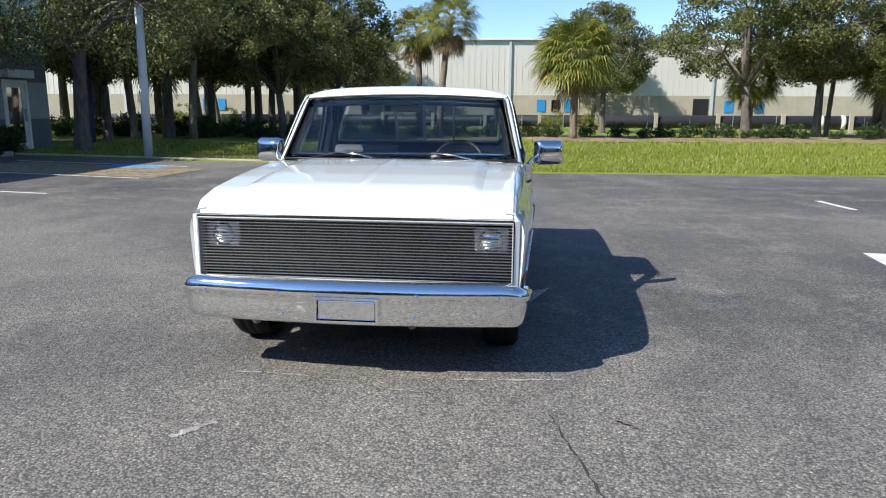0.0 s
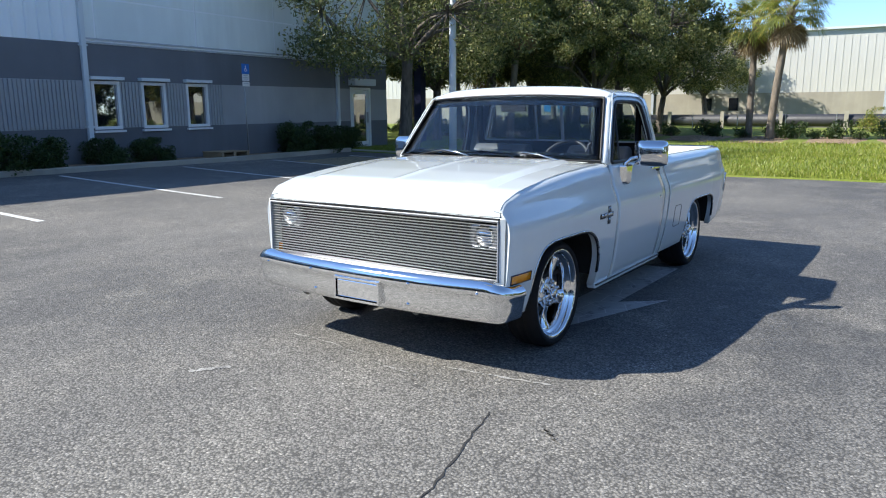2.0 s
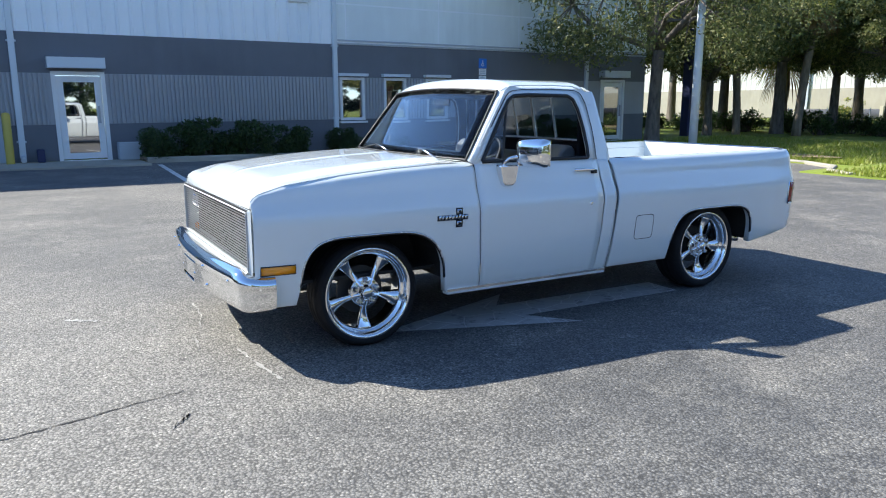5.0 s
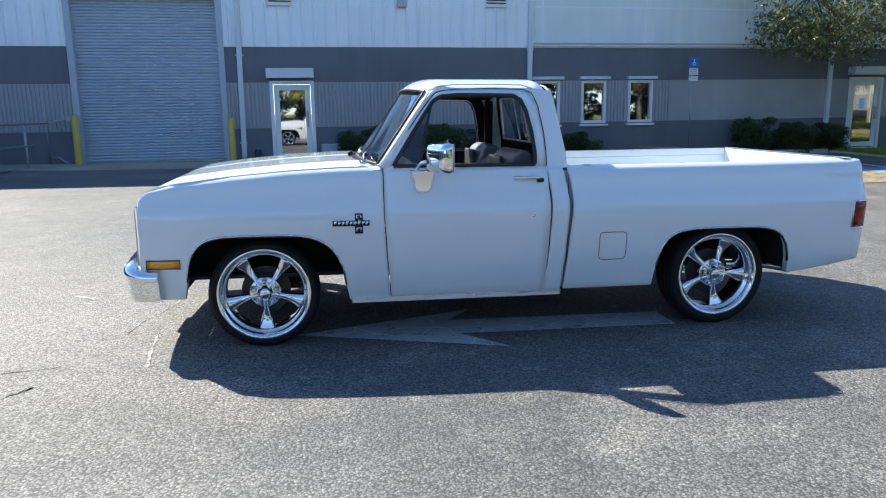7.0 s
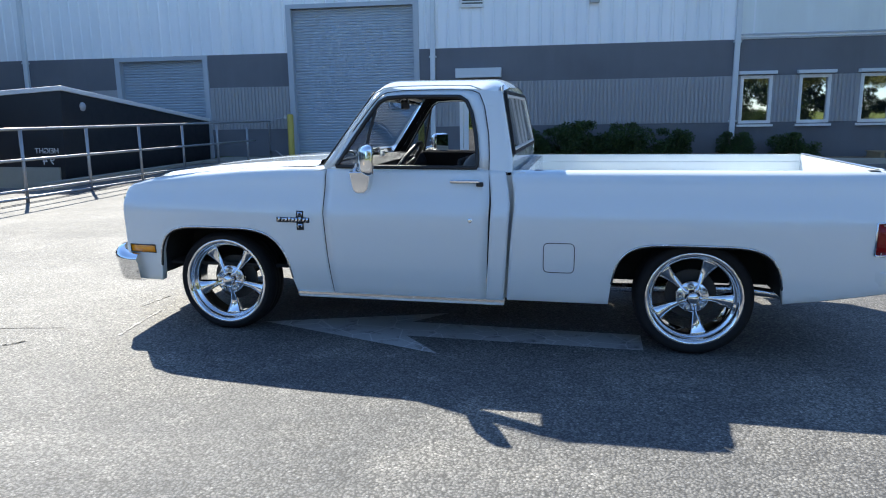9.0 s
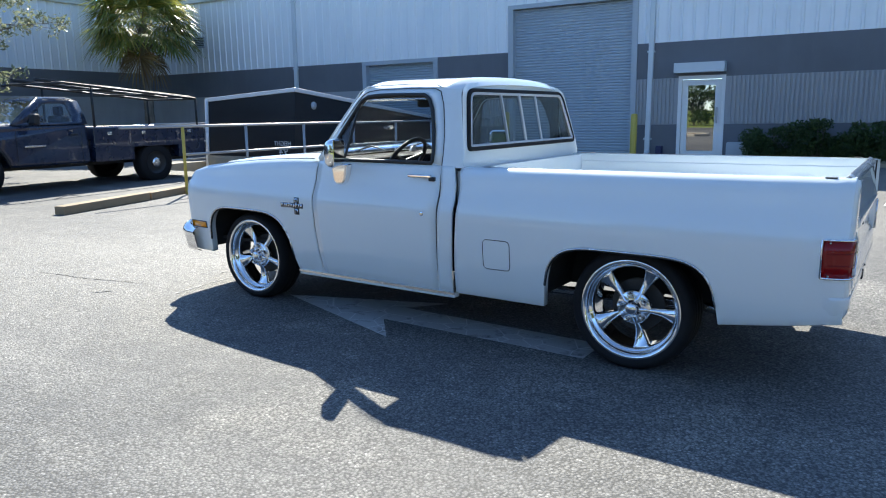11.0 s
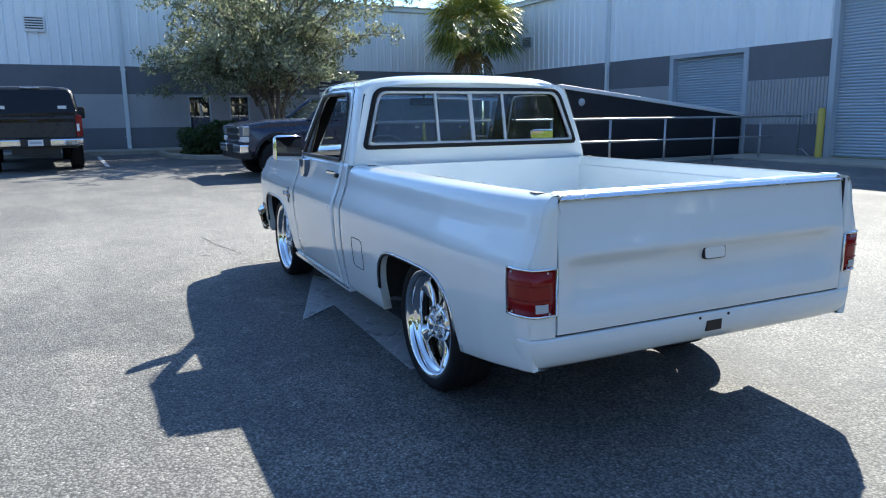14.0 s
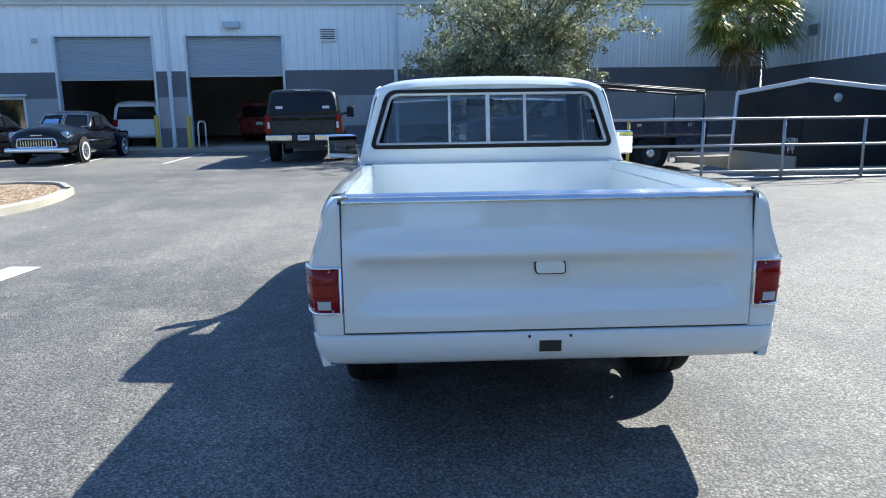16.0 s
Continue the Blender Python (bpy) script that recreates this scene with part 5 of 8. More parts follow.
def gate_y(x, z):
    """Depth of the tailgate's face: a soft ridge at handle height over a long scoop, both fading out at the ends."""
    edge = max(0, min(1, (0.80 - abs(x)) / 0.10))
    edge = edge * edge * (3 - 2 * edge)
    return lerp(sum(curve_at(GATE_END, z + d) for d in (-0.015, 0, 0.015)) / 3, sum(curve_at(GATE_FACE, z + d) for d in (-0.008, 0, 0.008)) / 3, edge)


b = bmesh.new()
sheet(b, lambda x, z: (x, gate_y(x, z), z), spaced(-0.806, 0.806, 45), sorted(set(spaced(0.568, 1.100, 50)) | {0.835, 0.842, 0.85, 0.858, 0.866, 0.874}))
sheet(b, lambda x, t: (x, lerp(gate_y(x, 1.100), 3.955, t), 1.100 + 0.004 * math.sin(math.pi * t)), spaced(-0.806, 0.806, 9), spaced(0, 1, 4))
box(b, -0.806, 0.806, 3.950, 3.956, 0.568, 1.100)
for x in (-0.806, 0.806):
    sheet(b, lambda t, z: (x, lerp(3.956, gate_y(x, z), t), z), [0, 1], spaced(0.568, 1.100, 24), False)
gate = part("tailgate", b, M["paint"], truck)
b = bmesh.new()
MOULD = [(3.956, 1.1065), (3.962, 1.1125), (3.972, 1.1115), (3.988, 1.100), (4.003, 1.087), (4.003, 1.080)]
sheet(b, lambda x, k: (x, *MOULD[k]), spaced(-0.804, 0.804, 9), range(6))
part("top_moulding", b, M["bright_metal"], gate, "bright moulding along the tailgate top")
b = bmesh.new()
paddle = [(-0.066, 0.7905), (0.046, 0.7905), (0.052, 0.838), (-0.062, 0.838)]
prism(b, round_poly(paddle, 0.014, 4), "y", 3.985, 4.0105)
part("handle", b, M["paint"], gate)
b = bmesh.new()
prism(b, round_poly([(-0.072, 0.786), (0.051, 0.786), (0.060, 0.850), (-0.066, 0.850)], 0.016, 4), "y", 3.980, 4.0075)
part("handle_gap", b, M["black"], gate)
b = bmesh.new()
for sx in (1, -1):
    box(b, *sorted((sx * 0.8065, sx * 0.8105)), 3.93, 4.008, 0.565, 1.092)
part("gate_gap", b, M["black"], gate)
b = bmesh.new()
box(b, -0.806, 0.806, 3.95, 4.021, 0.5625, 0.5675)
part("pan_gap", b, M["black"], gate)
for sign in (1, -1):
    # rounded rear post of the bedside
    b = bmesh.new()
    zs = spaced(0.560, 1.098, 22)
    rows = []
    for z in zs:
        d = (top_bed(4.0) - 1.085) * max(0, min(1, (z - 0.86) / 0.2))
        xo = side_x(3.996, z, d)
        rows.append([b.verts.new(p) for p in ((sign * xo, 3.996, z), (sign * (xo - 0.006), 4.005, z), (sign * (xo - 0.016), 4.013, z), (sign * (xo - 0.035), 4.020, z), (sign * 0.816, 4.024, z), (sign * 0.811, 4.020, z), (sign * 0.811, 3.90, z))])
    for r0, r1 in zip(rows, rows[1:]):
        for i in range(6):
            b.faces.new((r0[i], r0[i + 1], r1[i + 1], r1[i])).smooth = True
    part("bed_post", b, M["paint"], truck)
    # wrap-round lamp
    def lamp_pt(s, z, grow=0.0):
        xo = side_x(3.985, z)
        path = [(sign * (side_x(3.900, z) + 0.006), 3.900), (sign * (side_x(3.95, z) + 0.006), 3.95), (sign * (xo + 0.004), 3.99), (sign * (xo - 0.012), 4.016), (sign * (xo - 0.04), 4.028), (sign * 0.816, 4.030)]
        k = s * 5
        i = min(4, int(k))
        a, c = Vector(path[i]), Vector(path[i + 1])
        p = a.lerp(c, k - i)
        return Vector((p.x, p.y, z))
    b = bmesh.new()
    sheet(b, lamp_pt, spaced(0.02, 0.98, 16), spaced(0.655, 0.826, 4))
    thick(b, 0.01)
    lamp = part("tail_lamp", b, M["red_lens"], truck, "red wrap-round tail lamp with bright rim")
    b = bmesh.new()
    loop = [lamp_pt(s, 0.650) for s in spaced(0, 1, 12)] + [lamp_pt(s, 0.831) for s in spaced(1, 0, 12)]
    tube(b, loop + [loop[0]], 0.006, 6)
    part("rim", b, M["chrome"], lamp)
    b = bmesh.new()
    sheet(b, lambda s, z: lamp_pt(s, z) + Vector((0, 0.004, 0)), spaced(0.70, 0.90, 4), spaced(0.666, 0.700, 2))
    part("reverse_lens", b, M["grey_trim"], lamp)
    b = bmesh.new()
    for z in (0.712, 0.768):
        tube(b, [lamp_pt(s, z) + Vector((sign * 0.002, 0.002, 0)) for s in spaced(0.08, 0.94, 12)], 0.0022, 5)
    part("lens_rib", b, M["red_lens"], lamp)
    for s, z in ((0.12, 0.818), (0.90, 0.818), (0.12, 0.662), (0.92, 0.660)):
        b = bmesh.new()
        rod(b, lamp_pt(s, z), lamp_pt(s, z) + Vector((sign * 0.003, 0.005, 0)), 0.004, None, 8)
        part("lens_screw", b, M["satin"], lamp)

# roll pan with a recessed plate box
b = bmesh.new()
PAN = [(0.5585, 4.010), (0.5575, 4.024), (0.545, 4.027), (0.505, 4.026), (0.468, 4.018), (0.440, 4.003), (0.424, 3.984), (0.416, 3.955)]


def pan_pt(s, k):
    """s runs across the pan from one side panel round both corners to the other; k down its section."""
    z, y = PAN[k]
    q = abs(s)
    w = side_x(3.93, max(z, 0.46)) - 0.3 * (4.027 - y) * (k > 1) + 0.001
    r = 0.075
    if q <= 0.8:
        p = (q / 0.8 * (w - r), y)
    elif q <= 0.95:
        a = (q - 0.8) / 0.15 * math.pi / 2
        p = (w - r + r * math.sin(a), y - r + r * math.cos(a))
    else:
        p = (w, y - r - (q - 0.95) / 0.05 * 0.05)
    return (math.copysign(p[0], s), p[1], z + 0.010 * max(0, (q - 0.5) / 0.5) ** 2 * (k > 3))


sheet(b, pan_pt, spaced(-1, -0.96, 3) + spaced(-0.95, -0.8, 10) + spaced(-0.76, 0.76, 21) + spaced(0.8, 0.95, 10) + spaced(0.96, 1, 3), range(8))
part("roll_pan", b, M["paint"], truck)
b = bmesh.new()
box(b, -0.053, 0.035, 4.0, 4.0285, 0.474, 0.520)
part("plate_recess", b, M["black"], truck)
for x in (-0.09, 0.075):
    b = bmesh.new()
    lathe(b, [(0.0, 0.006), (0.006, 0.004), (0.007, -0.004)], 8, pose(x, 4.027, 0.538, 0, 0, 90))
    part("plate_screw", b, M["black"], truck)

# ---- bed ----
b = bmesh.new()
sheet(b, lambda x, y: (x, y, 0.700 + (0.012 if int((x + 2) / 0.09) % 2 else 0)), spaced(-0.80, 0.80, 72), [1.97, 3.96], False)
part("bed_floor", b, M["paint"], truck)
b = bmesh.new()
box(b, -0.885, 0.885, 1.925, 1.985, 0.45, 1.080)
part("bed_front_wall", b, M["paint"], truck)
for sign in (1, -1):
    b = bmesh.new()
    prof = [(0.88, 1.090), (0.80, 1.090), (0.795, 1.084), (0.793, 1.035), (0.786, 1.028), (0.785, 0.98), (0.788, 0.90), (0.790, 0.70)]
    sheet(b, lambda k, y: (sign * (side_x(y, top_bed(y), top_bed(y) - 1.085) - 0.048 if k == 0 else min(prof[k][0], side_x(y, 1.08, top_bed(y) - 1.085) - 0.03)), y, prof[k][1] + (top_bed(y) - 1.085 if prof[k][1] > 0.9 else 0)), range(8), spaced(1.905, 4.0, 8), False)
    part("bed_inner_side", b, M["paint"], truck)
    for y in (2.06, 3.90):
        b = bmesh.new()
        box(b, *sorted((sign * 0.845, sign * 0.800)), y - 0.025, y + 0.025, top_bed(y) + 0.003, top_bed(y) + 0.0075)
        part("stake_pocket", b, M["black"], truck)
    b = bmesh.new()
    soft_box(b, *sorted((sign * 0.52, sign * 0.79)), 2.62, 3.36, 0.70, 0.90, 0.04, 3)
    part("wheel_tub", b, M["paint"], truck)

# ---- wheels ----
def wheel(name, x, y, z, r, rim, width, sign, turn):
    h = width / 2
    b = bmesh.new()
    lathe(b, [(rim - 0.040, -h + 0.03), (rim - 0.046, h - 0.105), (rim - 0.044, h - 0.066), (rim - 0.036, h - 0.056), (rim - 0.026, h - 0.050), (rim - 0.022, h - 0.040), (rim - 0.020, h - 0.020), (rim - 0.008, h - 0.010), (rim + 0.004, h - 0.008), (rim + 0.008, h - 0.014), (rim + 0.004, h - 0.022)], 72)
    w = part(name, b, M["chrome"], truck, "polished five-spoke wheel with low-profile tyre")
    w.matrix_basis = Matrix.Translation((x, y, z)) @ (Matrix.Identity(4) if sign > 0 else pose(0, 0, 0, 0, 0, 180)) @ pose(0, 0, 0, turn)
    b = bmesh.new()
    lathe(b, [(rim - 0.004, -h + 0.02), (rim + 0.03, -h + 0.004), (r - 0.022, -h + 0.004), (r - 0.006, -h + 0.022), (r, -h + 0.05), (r, h - 0.05), (r - 0.006, h - 0.022), (r - 0.022, h - 0.004), (rim + 0.03, h), (rim + 0.004, h - 0.008), (rim - 0.004, h - 0.016)], 64)
    for k in (-0.05, 0.0, 0.05):
        lathe(b, [(r + 0.0015, k - 0.02), (r + 0.003, k - 0.018), (r + 0.003, k + 0.018), (r + 0.0015, k + 0.02)], 64)
    part("tyre", b, M["rubber"], w)
    # five flared spokes, each a mesh with a soft middle ridge
    n = 12
    R0, R1 = 0.040, rim - 0.036
    for k in range(5):
        b = bmesh.new()
        q0 = math.pi / 2 + k * 2 * math.pi / 5
        rows = []
        for i in range(n):
            t = i / (n - 1)
            rad = lerp(R0, R1, t)
            half = 0.0175 + 0.004 * t + 0.036 * t ** 2.6
            top = h - 0.046 - 0.034 * math.sin(math.pi * min(1, t * 0.98)) - 0.016 * t
            sec = []
            for a, dx in ((-1, -0.034), (-0.94, -0.016), (-0.72, -0.006), (-0.35, -0.001), (0, 0.0015), (0.35, -0.001), (0.72, -0.006), (0.94, -0.016), (1, -0.034)):
                qa = q0 + math.atan2(a * half, rad)
                rr = math.hypot(rad, a * half * 0.4)
                sec.append(b.verts.new((top + dx * (0.75 + 0.5 * t), rr * math.cos(qa), rr * math.sin(qa))))
            rows.append(sec)
        for r0, r1 in zip(rows, rows[1:]):
            for i in range(8):
                b.faces.new((r0[i], r0[i + 1], r1[i + 1], r1[i])).smooth = True
            b.faces.new((r0[8], r0[0], r1[0], r1[8]))
        b.faces.new(rows[0])
        b.faces.new(rows[-1][::-1])
        part("spoke", b, M["chrome"], w)
    b = bmesh.new()
    lathe(b, [(0.098, h - 0.105), (0.096, h - 0.078), (0.088, h - 0.072), (0.045, h - 0.068)], 40)
    part("hub", b, M["chrome"], w)
    b = bmesh.new()
    lathe(b, [(0.042, h - 0.075), (0.040, h - 0.046), (0.036, h - 0.040)], 6, None, False)
    lathe(b, [(0.034, h - 0.044), (0.033, h - 0.030), (0.027, h - 0.024), (0.0, h - 0.022)], 24)
    part("hub_cap", b, M["chrome"], w)
    for k in range(5):
        q = math.pi / 2 + (k + 0.5) * 2 * math.pi / 5
        m = pose(0, 0.073 * math.cos(q), 0.073 * math.sin(q))
        b = bmesh.new()
        lathe(b, [(0.021, h - 0.075), (0.021, h - 0.066), (0.017, h - 0.064)], 16, m)
        lathe(b, [(0.0145, h - 0.068), (0.0145, h - 0.044), (0.010, h - 0.036), (0.0, h - 0.034)], 6, m, False)
        part("lug_nut", b, M["bright_metal"], w)
    b = bmesh.new()
    lathe(b, [(0.0, h - 0.155), (0.150, h - 0.155), (0.150, h - 0.175), (0.0, h - 0.175)], 40, None, False)
    part("brake_disc", b, M["dark_iron"], w)


for sign in (1, -1):
    wheel("wheel", sign * 0.790, 0.0, 0.333, 0.333, 0.278, 0.225, sign, 180)
    wheel("wheel", sign * 0.765, 2.985, 0.343, 0.343, 0.276, 0.255, sign, 192)
b = bmesh.new()
rod(b, (-0.66, 2.985, 0.343), (0.66, 2.985, 0.343), 0.045, None, 10)
rod(b, (-0.66, 0, 0.333), (0.66, 0, 0.333), 0.03, None, 10)
part("axle", b, M["underbody"], truck)
for x in (0.62, -0.62):
    b = bmesh.new()
    tube(b, [(x, 2.3, 0.33), (x * 1.05, 3.3, 0.36), (x * 1.10, 3.48, 0.35), (x * 1.14, 3.60, 0.33)], 0.028, 10)
    part("exhaust_pipe", b, M["bright_metal"], truck)
for x in (0.33, -0.55):
    b = bmesh.new()
    rod(b, (x, -0.80, 0.36), (x, -0.72, 0.30), 0.02, 0.025, 8)
    part("tow_hook", b, M["galvanised"], truck)

# ---- door hardware, mirrors, wipers, badges ----
for sign in (1, -1):
    # mirror on its arm
    b = bmesh.new()
    t = bmesh.new()
    box(t, -0.128, 0.128, -0.052, 0.024, -0.102, 0.102)
    for v in t.verts:
        if v.co.y < 0:
            v.co.x *= 0.72
            v.co.z *= 0.70
    bmesh.ops.bevel(t, geom=t.edges[:], offset=0.034, segments=4, profile=0.5, affect="EDGES")
    for f in t.faces:
        f.smooth = True
    join(b, t, pose(sign * 1.092, 1.06, 1.162, 0, 0, 24 if sign > 0 else -16))
    mir = part("door_mirror", b, M["chrome"], truck, "chrome door mirror on an arm")
    b = bmesh.new()
    soft_box(b, -0.113, 0.113, 0.023, 0.027, -0.082, 0.082, 0.002, 1, pose(sign * 1.092, 1.06, 1.162, 0, 0, 24 if sign > 0 else -16))
    part("mirror_glass", b, M["mirror"], mir)
    b = bmesh.new()
    tube(b, [(sign * 0.925, 0.94, 1.045), (sign * 0.948, 0.94, 1.095), (sign * 0.975, 0.965, 1.125), (sign * 1.01, 1.01, 1.140)], 0.013, 8)
    part("arm", b, M["chrome"], mir)
    b = bmesh.new()
    prism(b, [(0.890, 1.082), (1.060, 1.082), (1.034, 0.950), (1.006, 0.926), (0.948, 0.924), (0.920, 0.944)], "x", 0.0, sign * 0.052, Matrix.Translation((sign * 0.918, 0, 0)))
    for v in b.verts:
        if abs(v.co.x) > 0.94:
            v.co.y = 0.976 + (v.co.y - 0.976) * 0.80
            v.co.z = 1.074 + (v.co.z - 1.074) * 0.84
    bmesh.ops.bevel(b, geom=b.edges[:], offset=0.008, segments=2, profile=0.5, affect="EDGES")
    part("bracket", b, M["chrome"], mir)
    # door handle and lock
    b = bmesh.new()
    soft_box(b, *sorted((sign * 0.930, sign * 0.951)), 1.535, 1.715, 1.014, 1.034, 0.006)
    part("door_handle", b, M["chrome"], truck)
    b = bmesh.new()
    soft_box(b, *sorted((sign * 0.922, sign * 0.950)), 1.695, 1.738, 0.995, 1.022, 0.006)
    part("handle_button", b, M["black"], truck)
    b = bmesh.new()
    lathe(b, [(0.014, -0.004), (0.014, 0.004), (0.010, 0.006), (0.0, 0.006)], 16, pose(sign * 0.984, 1.664, 0.795, 0, 0, 0 if sign > 0 else 180))
    part("door_lock", b, M["chrome"], truck)
    # badge: plain shapes
    badge = None
    for y0, y1, z0, z1, mat, lift in ((0.425, 0.645, 0.757, 0.790, "black", 0.003), (0.558, 0.606, 0.790, 0.832, "black", 0.003), (0.566, 0.598, 0.797, 0.825, "bright_metal", 0.0055), (0.558, 0.606, 0.710, 0.757, "black", 0.003), (0.566, 0.598, 0.718, 0.749, "bright_metal", 0.0055), (0.573, 0.591, 0.804, 0.818, "black", 0.0065), (0.573, 0.591, 0.725, 0.742, "black", 0.0065)):
        b = bmesh.new()
        sheet(b, lambda y, z: (sign * (side_x(y, z) + lift), y, z), spaced(y0, y1, 4), spaced(z0, z1, 2))
        thick(b, 0.002)
        if badge is None:
            badge = part("badge", b, M[mat], truck, "small dark and bright fender badge")
        else:
            part("badge_plate", b, M[mat], badge)
    for i in range(9):
        b = bmesh.new()
        y = 0.431 + i * 0.0235
        sheet(b, lambda p, z: (sign * (side_x(p, z) + 0.006), p + (z - 0.757) * 0.15, z), spaced(y, y + 0.0165, 2), spaced(0.760, 0.787 if i % 3 else 0.792, 2))
        thick(b, 0.002)
        part("badge_stroke", b, M["bright_metal"], badge)
# fuel door outline
b = bmesh.new()
for g, mat in ((0.0, "paint"),):
    loop = round_poly([(2.105, 0.492), (2.286, 0.492), (2.286, 0.672), (2.105, 0.672)], 0.03, 4)
    tube(b, [(side_x(y, z) + 0.0005, y, z) for y, z in resample(loop, 48)] + [(side_x(*loop[0]) + 0.0005, *loop[0])], 0.0022, 5)
part("fuel_door_gap", b, M["dash"], truck)
for x0, x1, tip in ((-0.12, -0.62, -0.50), (0.58, 0.10, 0.20)):
    b = bmesh.new()
    p = Vector((x0, 0.640, 1.118))
    q = Vector((tip + 0.05, 0.675, 1.165))
    tube(b, [p, p.lerp(q, 0.5) + Vector((0, -0.012, 0.012)), q], 0.006, 6)
    rod(b, p, p + Vector((0, -0.02, -0.02)), 0.014, None, 8)
    w = part("wiper", b, M["bright_metal"], truck, "wiper with bright arm and black blade")
    b = bmesh.new()
    tube(b, [Vector((x1 - 0.02, 0.660, 1.128)), q + Vector((0, 0.008, -0.004)), Vector((lerp(x0, tip, 0.55), 0.655, 1.140))], 0.006, 6)
    part("blade", b, M["black"], w)

# ---- plants ----
rng = np.random.default_rng(7)


def leaf_part(name, centres, count, size, material, parent, spread=1.0, flat=0.0, aspect=0.45):
    """Many small leaf blades scattered round clump centres (x, y, z, radius)."""
    c = np.array(centres, dtype=float)
    w = c[:, 3] ** 2
    pick = rng.choice(len(c), count, p=w / w.sum())
    d = rng.normal(size=(count, 3))
    d /= np.linalg.norm(d, axis=1)[:, None]
    r = rng.random(count) ** 0.45
    pos = c[pick, :3] + d * (c[pick, 3] * r * spread)[:, None] * np.array((1, 1, 0.75))
    ax = rng.normal(size=(count, 3))
    ax[:, 2] = ax[:, 2] * (1 - flat) - 0.15
    ax /= np.linalg.norm(ax, axis=1)[:, None]
    nz = rng.normal(size=(count, 3)) + np.array((0, 0, 0.8))
    side = np.cross(ax, nz)
    side /= np.linalg.norm(side, axis=1)[:, None] + 1e-9
    ln = size * (0.6 + 0.8 * rng.random(count))
    a = pos - ax * ln[:, None] * 0.5
    b = pos + ax * ln[:, None] * 0.5
    s = side * (ln * aspect * 0.5)[:, None]
    bend = np.cross(side, ax) * (ln * 0.12)[:, None]
    verts = np.stack([a, pos + s + bend, b, pos - s + bend], axis=1).reshape(-1, 3)
    faces = np.arange(count * 4).reshape(-1, 4)
    me = bpy.data.meshes.new(name)
    me.from_pydata(verts.tolist(), [], faces.tolist())
    me.materials.append(material)
    ob = new(name, me)
    ob.parent = parent
    return ob


def limb_path(a, b, sag, n=5):
    a, b = Vector(a), Vector(b)
    k = Vector((rng.normal() * sag, rng.normal() * sag, abs(rng.normal()) * sag))
    return [a.lerp(b, i / (n - 1)) + k * math.sin(math.pi * i / (n - 1)) for i in range(n)]


def oak(label, height, trunk_r, fork, crown, clumps, leaves, size, lean=(0, 0), material="oak_leaf", clump=(0.085, 0.15)):
    """crown: centre z, half width, half height. Stands at its own origin."""
    t = thing("oak_tree", label, "tree", None, "trees on the lawn")
    cz, rw, rh = crown
    b = bmesh.new()
    top = Vector((lean[0], lean[1], fork))
    tube(b, [(0, 0, -0.15), (0, 0, 0.05), (lean[0] * 0.15, lean[1] * 0.15, fork * 0.3), (lean[0] * 0.5, lean[1] * 0.5, fork * 0.65), top], [trunk_r * 1.7, trunk_r * 1.25, trunk_r, trunk_r * 0.9, trunk_r * 0.82], 12)
    part("trunk", b, M["bark"], t)
    centres, mains = [], []
    for i in range(7):
        q = 2 * math.pi * i / 7 + rng.normal() * 0.3
        e = Vector((lean[0] + math.cos(q) * rw * 0.55, lean[1] + math.sin(q) * rw * 0.55, cz + rng.normal() * rh * 0.35))
        mains.append(e)
    mains.append(Vector((lean[0], lean[1], cz + rh * 0.6)))
    for e in mains:
        b = bmesh.new()
        tube(b, limb_path(top, e, 0.25), [trunk_r * 0.55, trunk_r * 0.42, trunk_r * 0.3, trunk_r * 0.2, trunk_r * 0.1], 7)
        part("limb", b, M["bark"], t)
    b = bmesh.new()
    for i in range(clumps):
        q, ph = rng.random() * 2 * math.pi, rng.random()
        zz = rng.uniform(-0.9, 1.0)
        rr = math.sqrt(max(0.05, 1 - zz * zz)) * (0.42 + 0.68 * rng.random() ** 0.7)
        p = Vector((lean[0] + math.cos(q) * rw * rr, lean[1] + math.sin(q) * rw * rr, cz + zz * rh))
        centres.append((*p, rw * (clump[0] + clump[1] * rng.random())))
        e = min(mains, key=lambda m: (m - p).length)
        tube(b, limb_path(e, p, 0.1, 4), [trunk_r * 0.14, trunk_r * 0.1, trunk_r * 0.06, 0.008], 5)
    tagged(part("branchwork", b, M["bark"], t), kind="stuff")
    leaf_part("crown", centres, leaves, size, M[material], t)
    return t


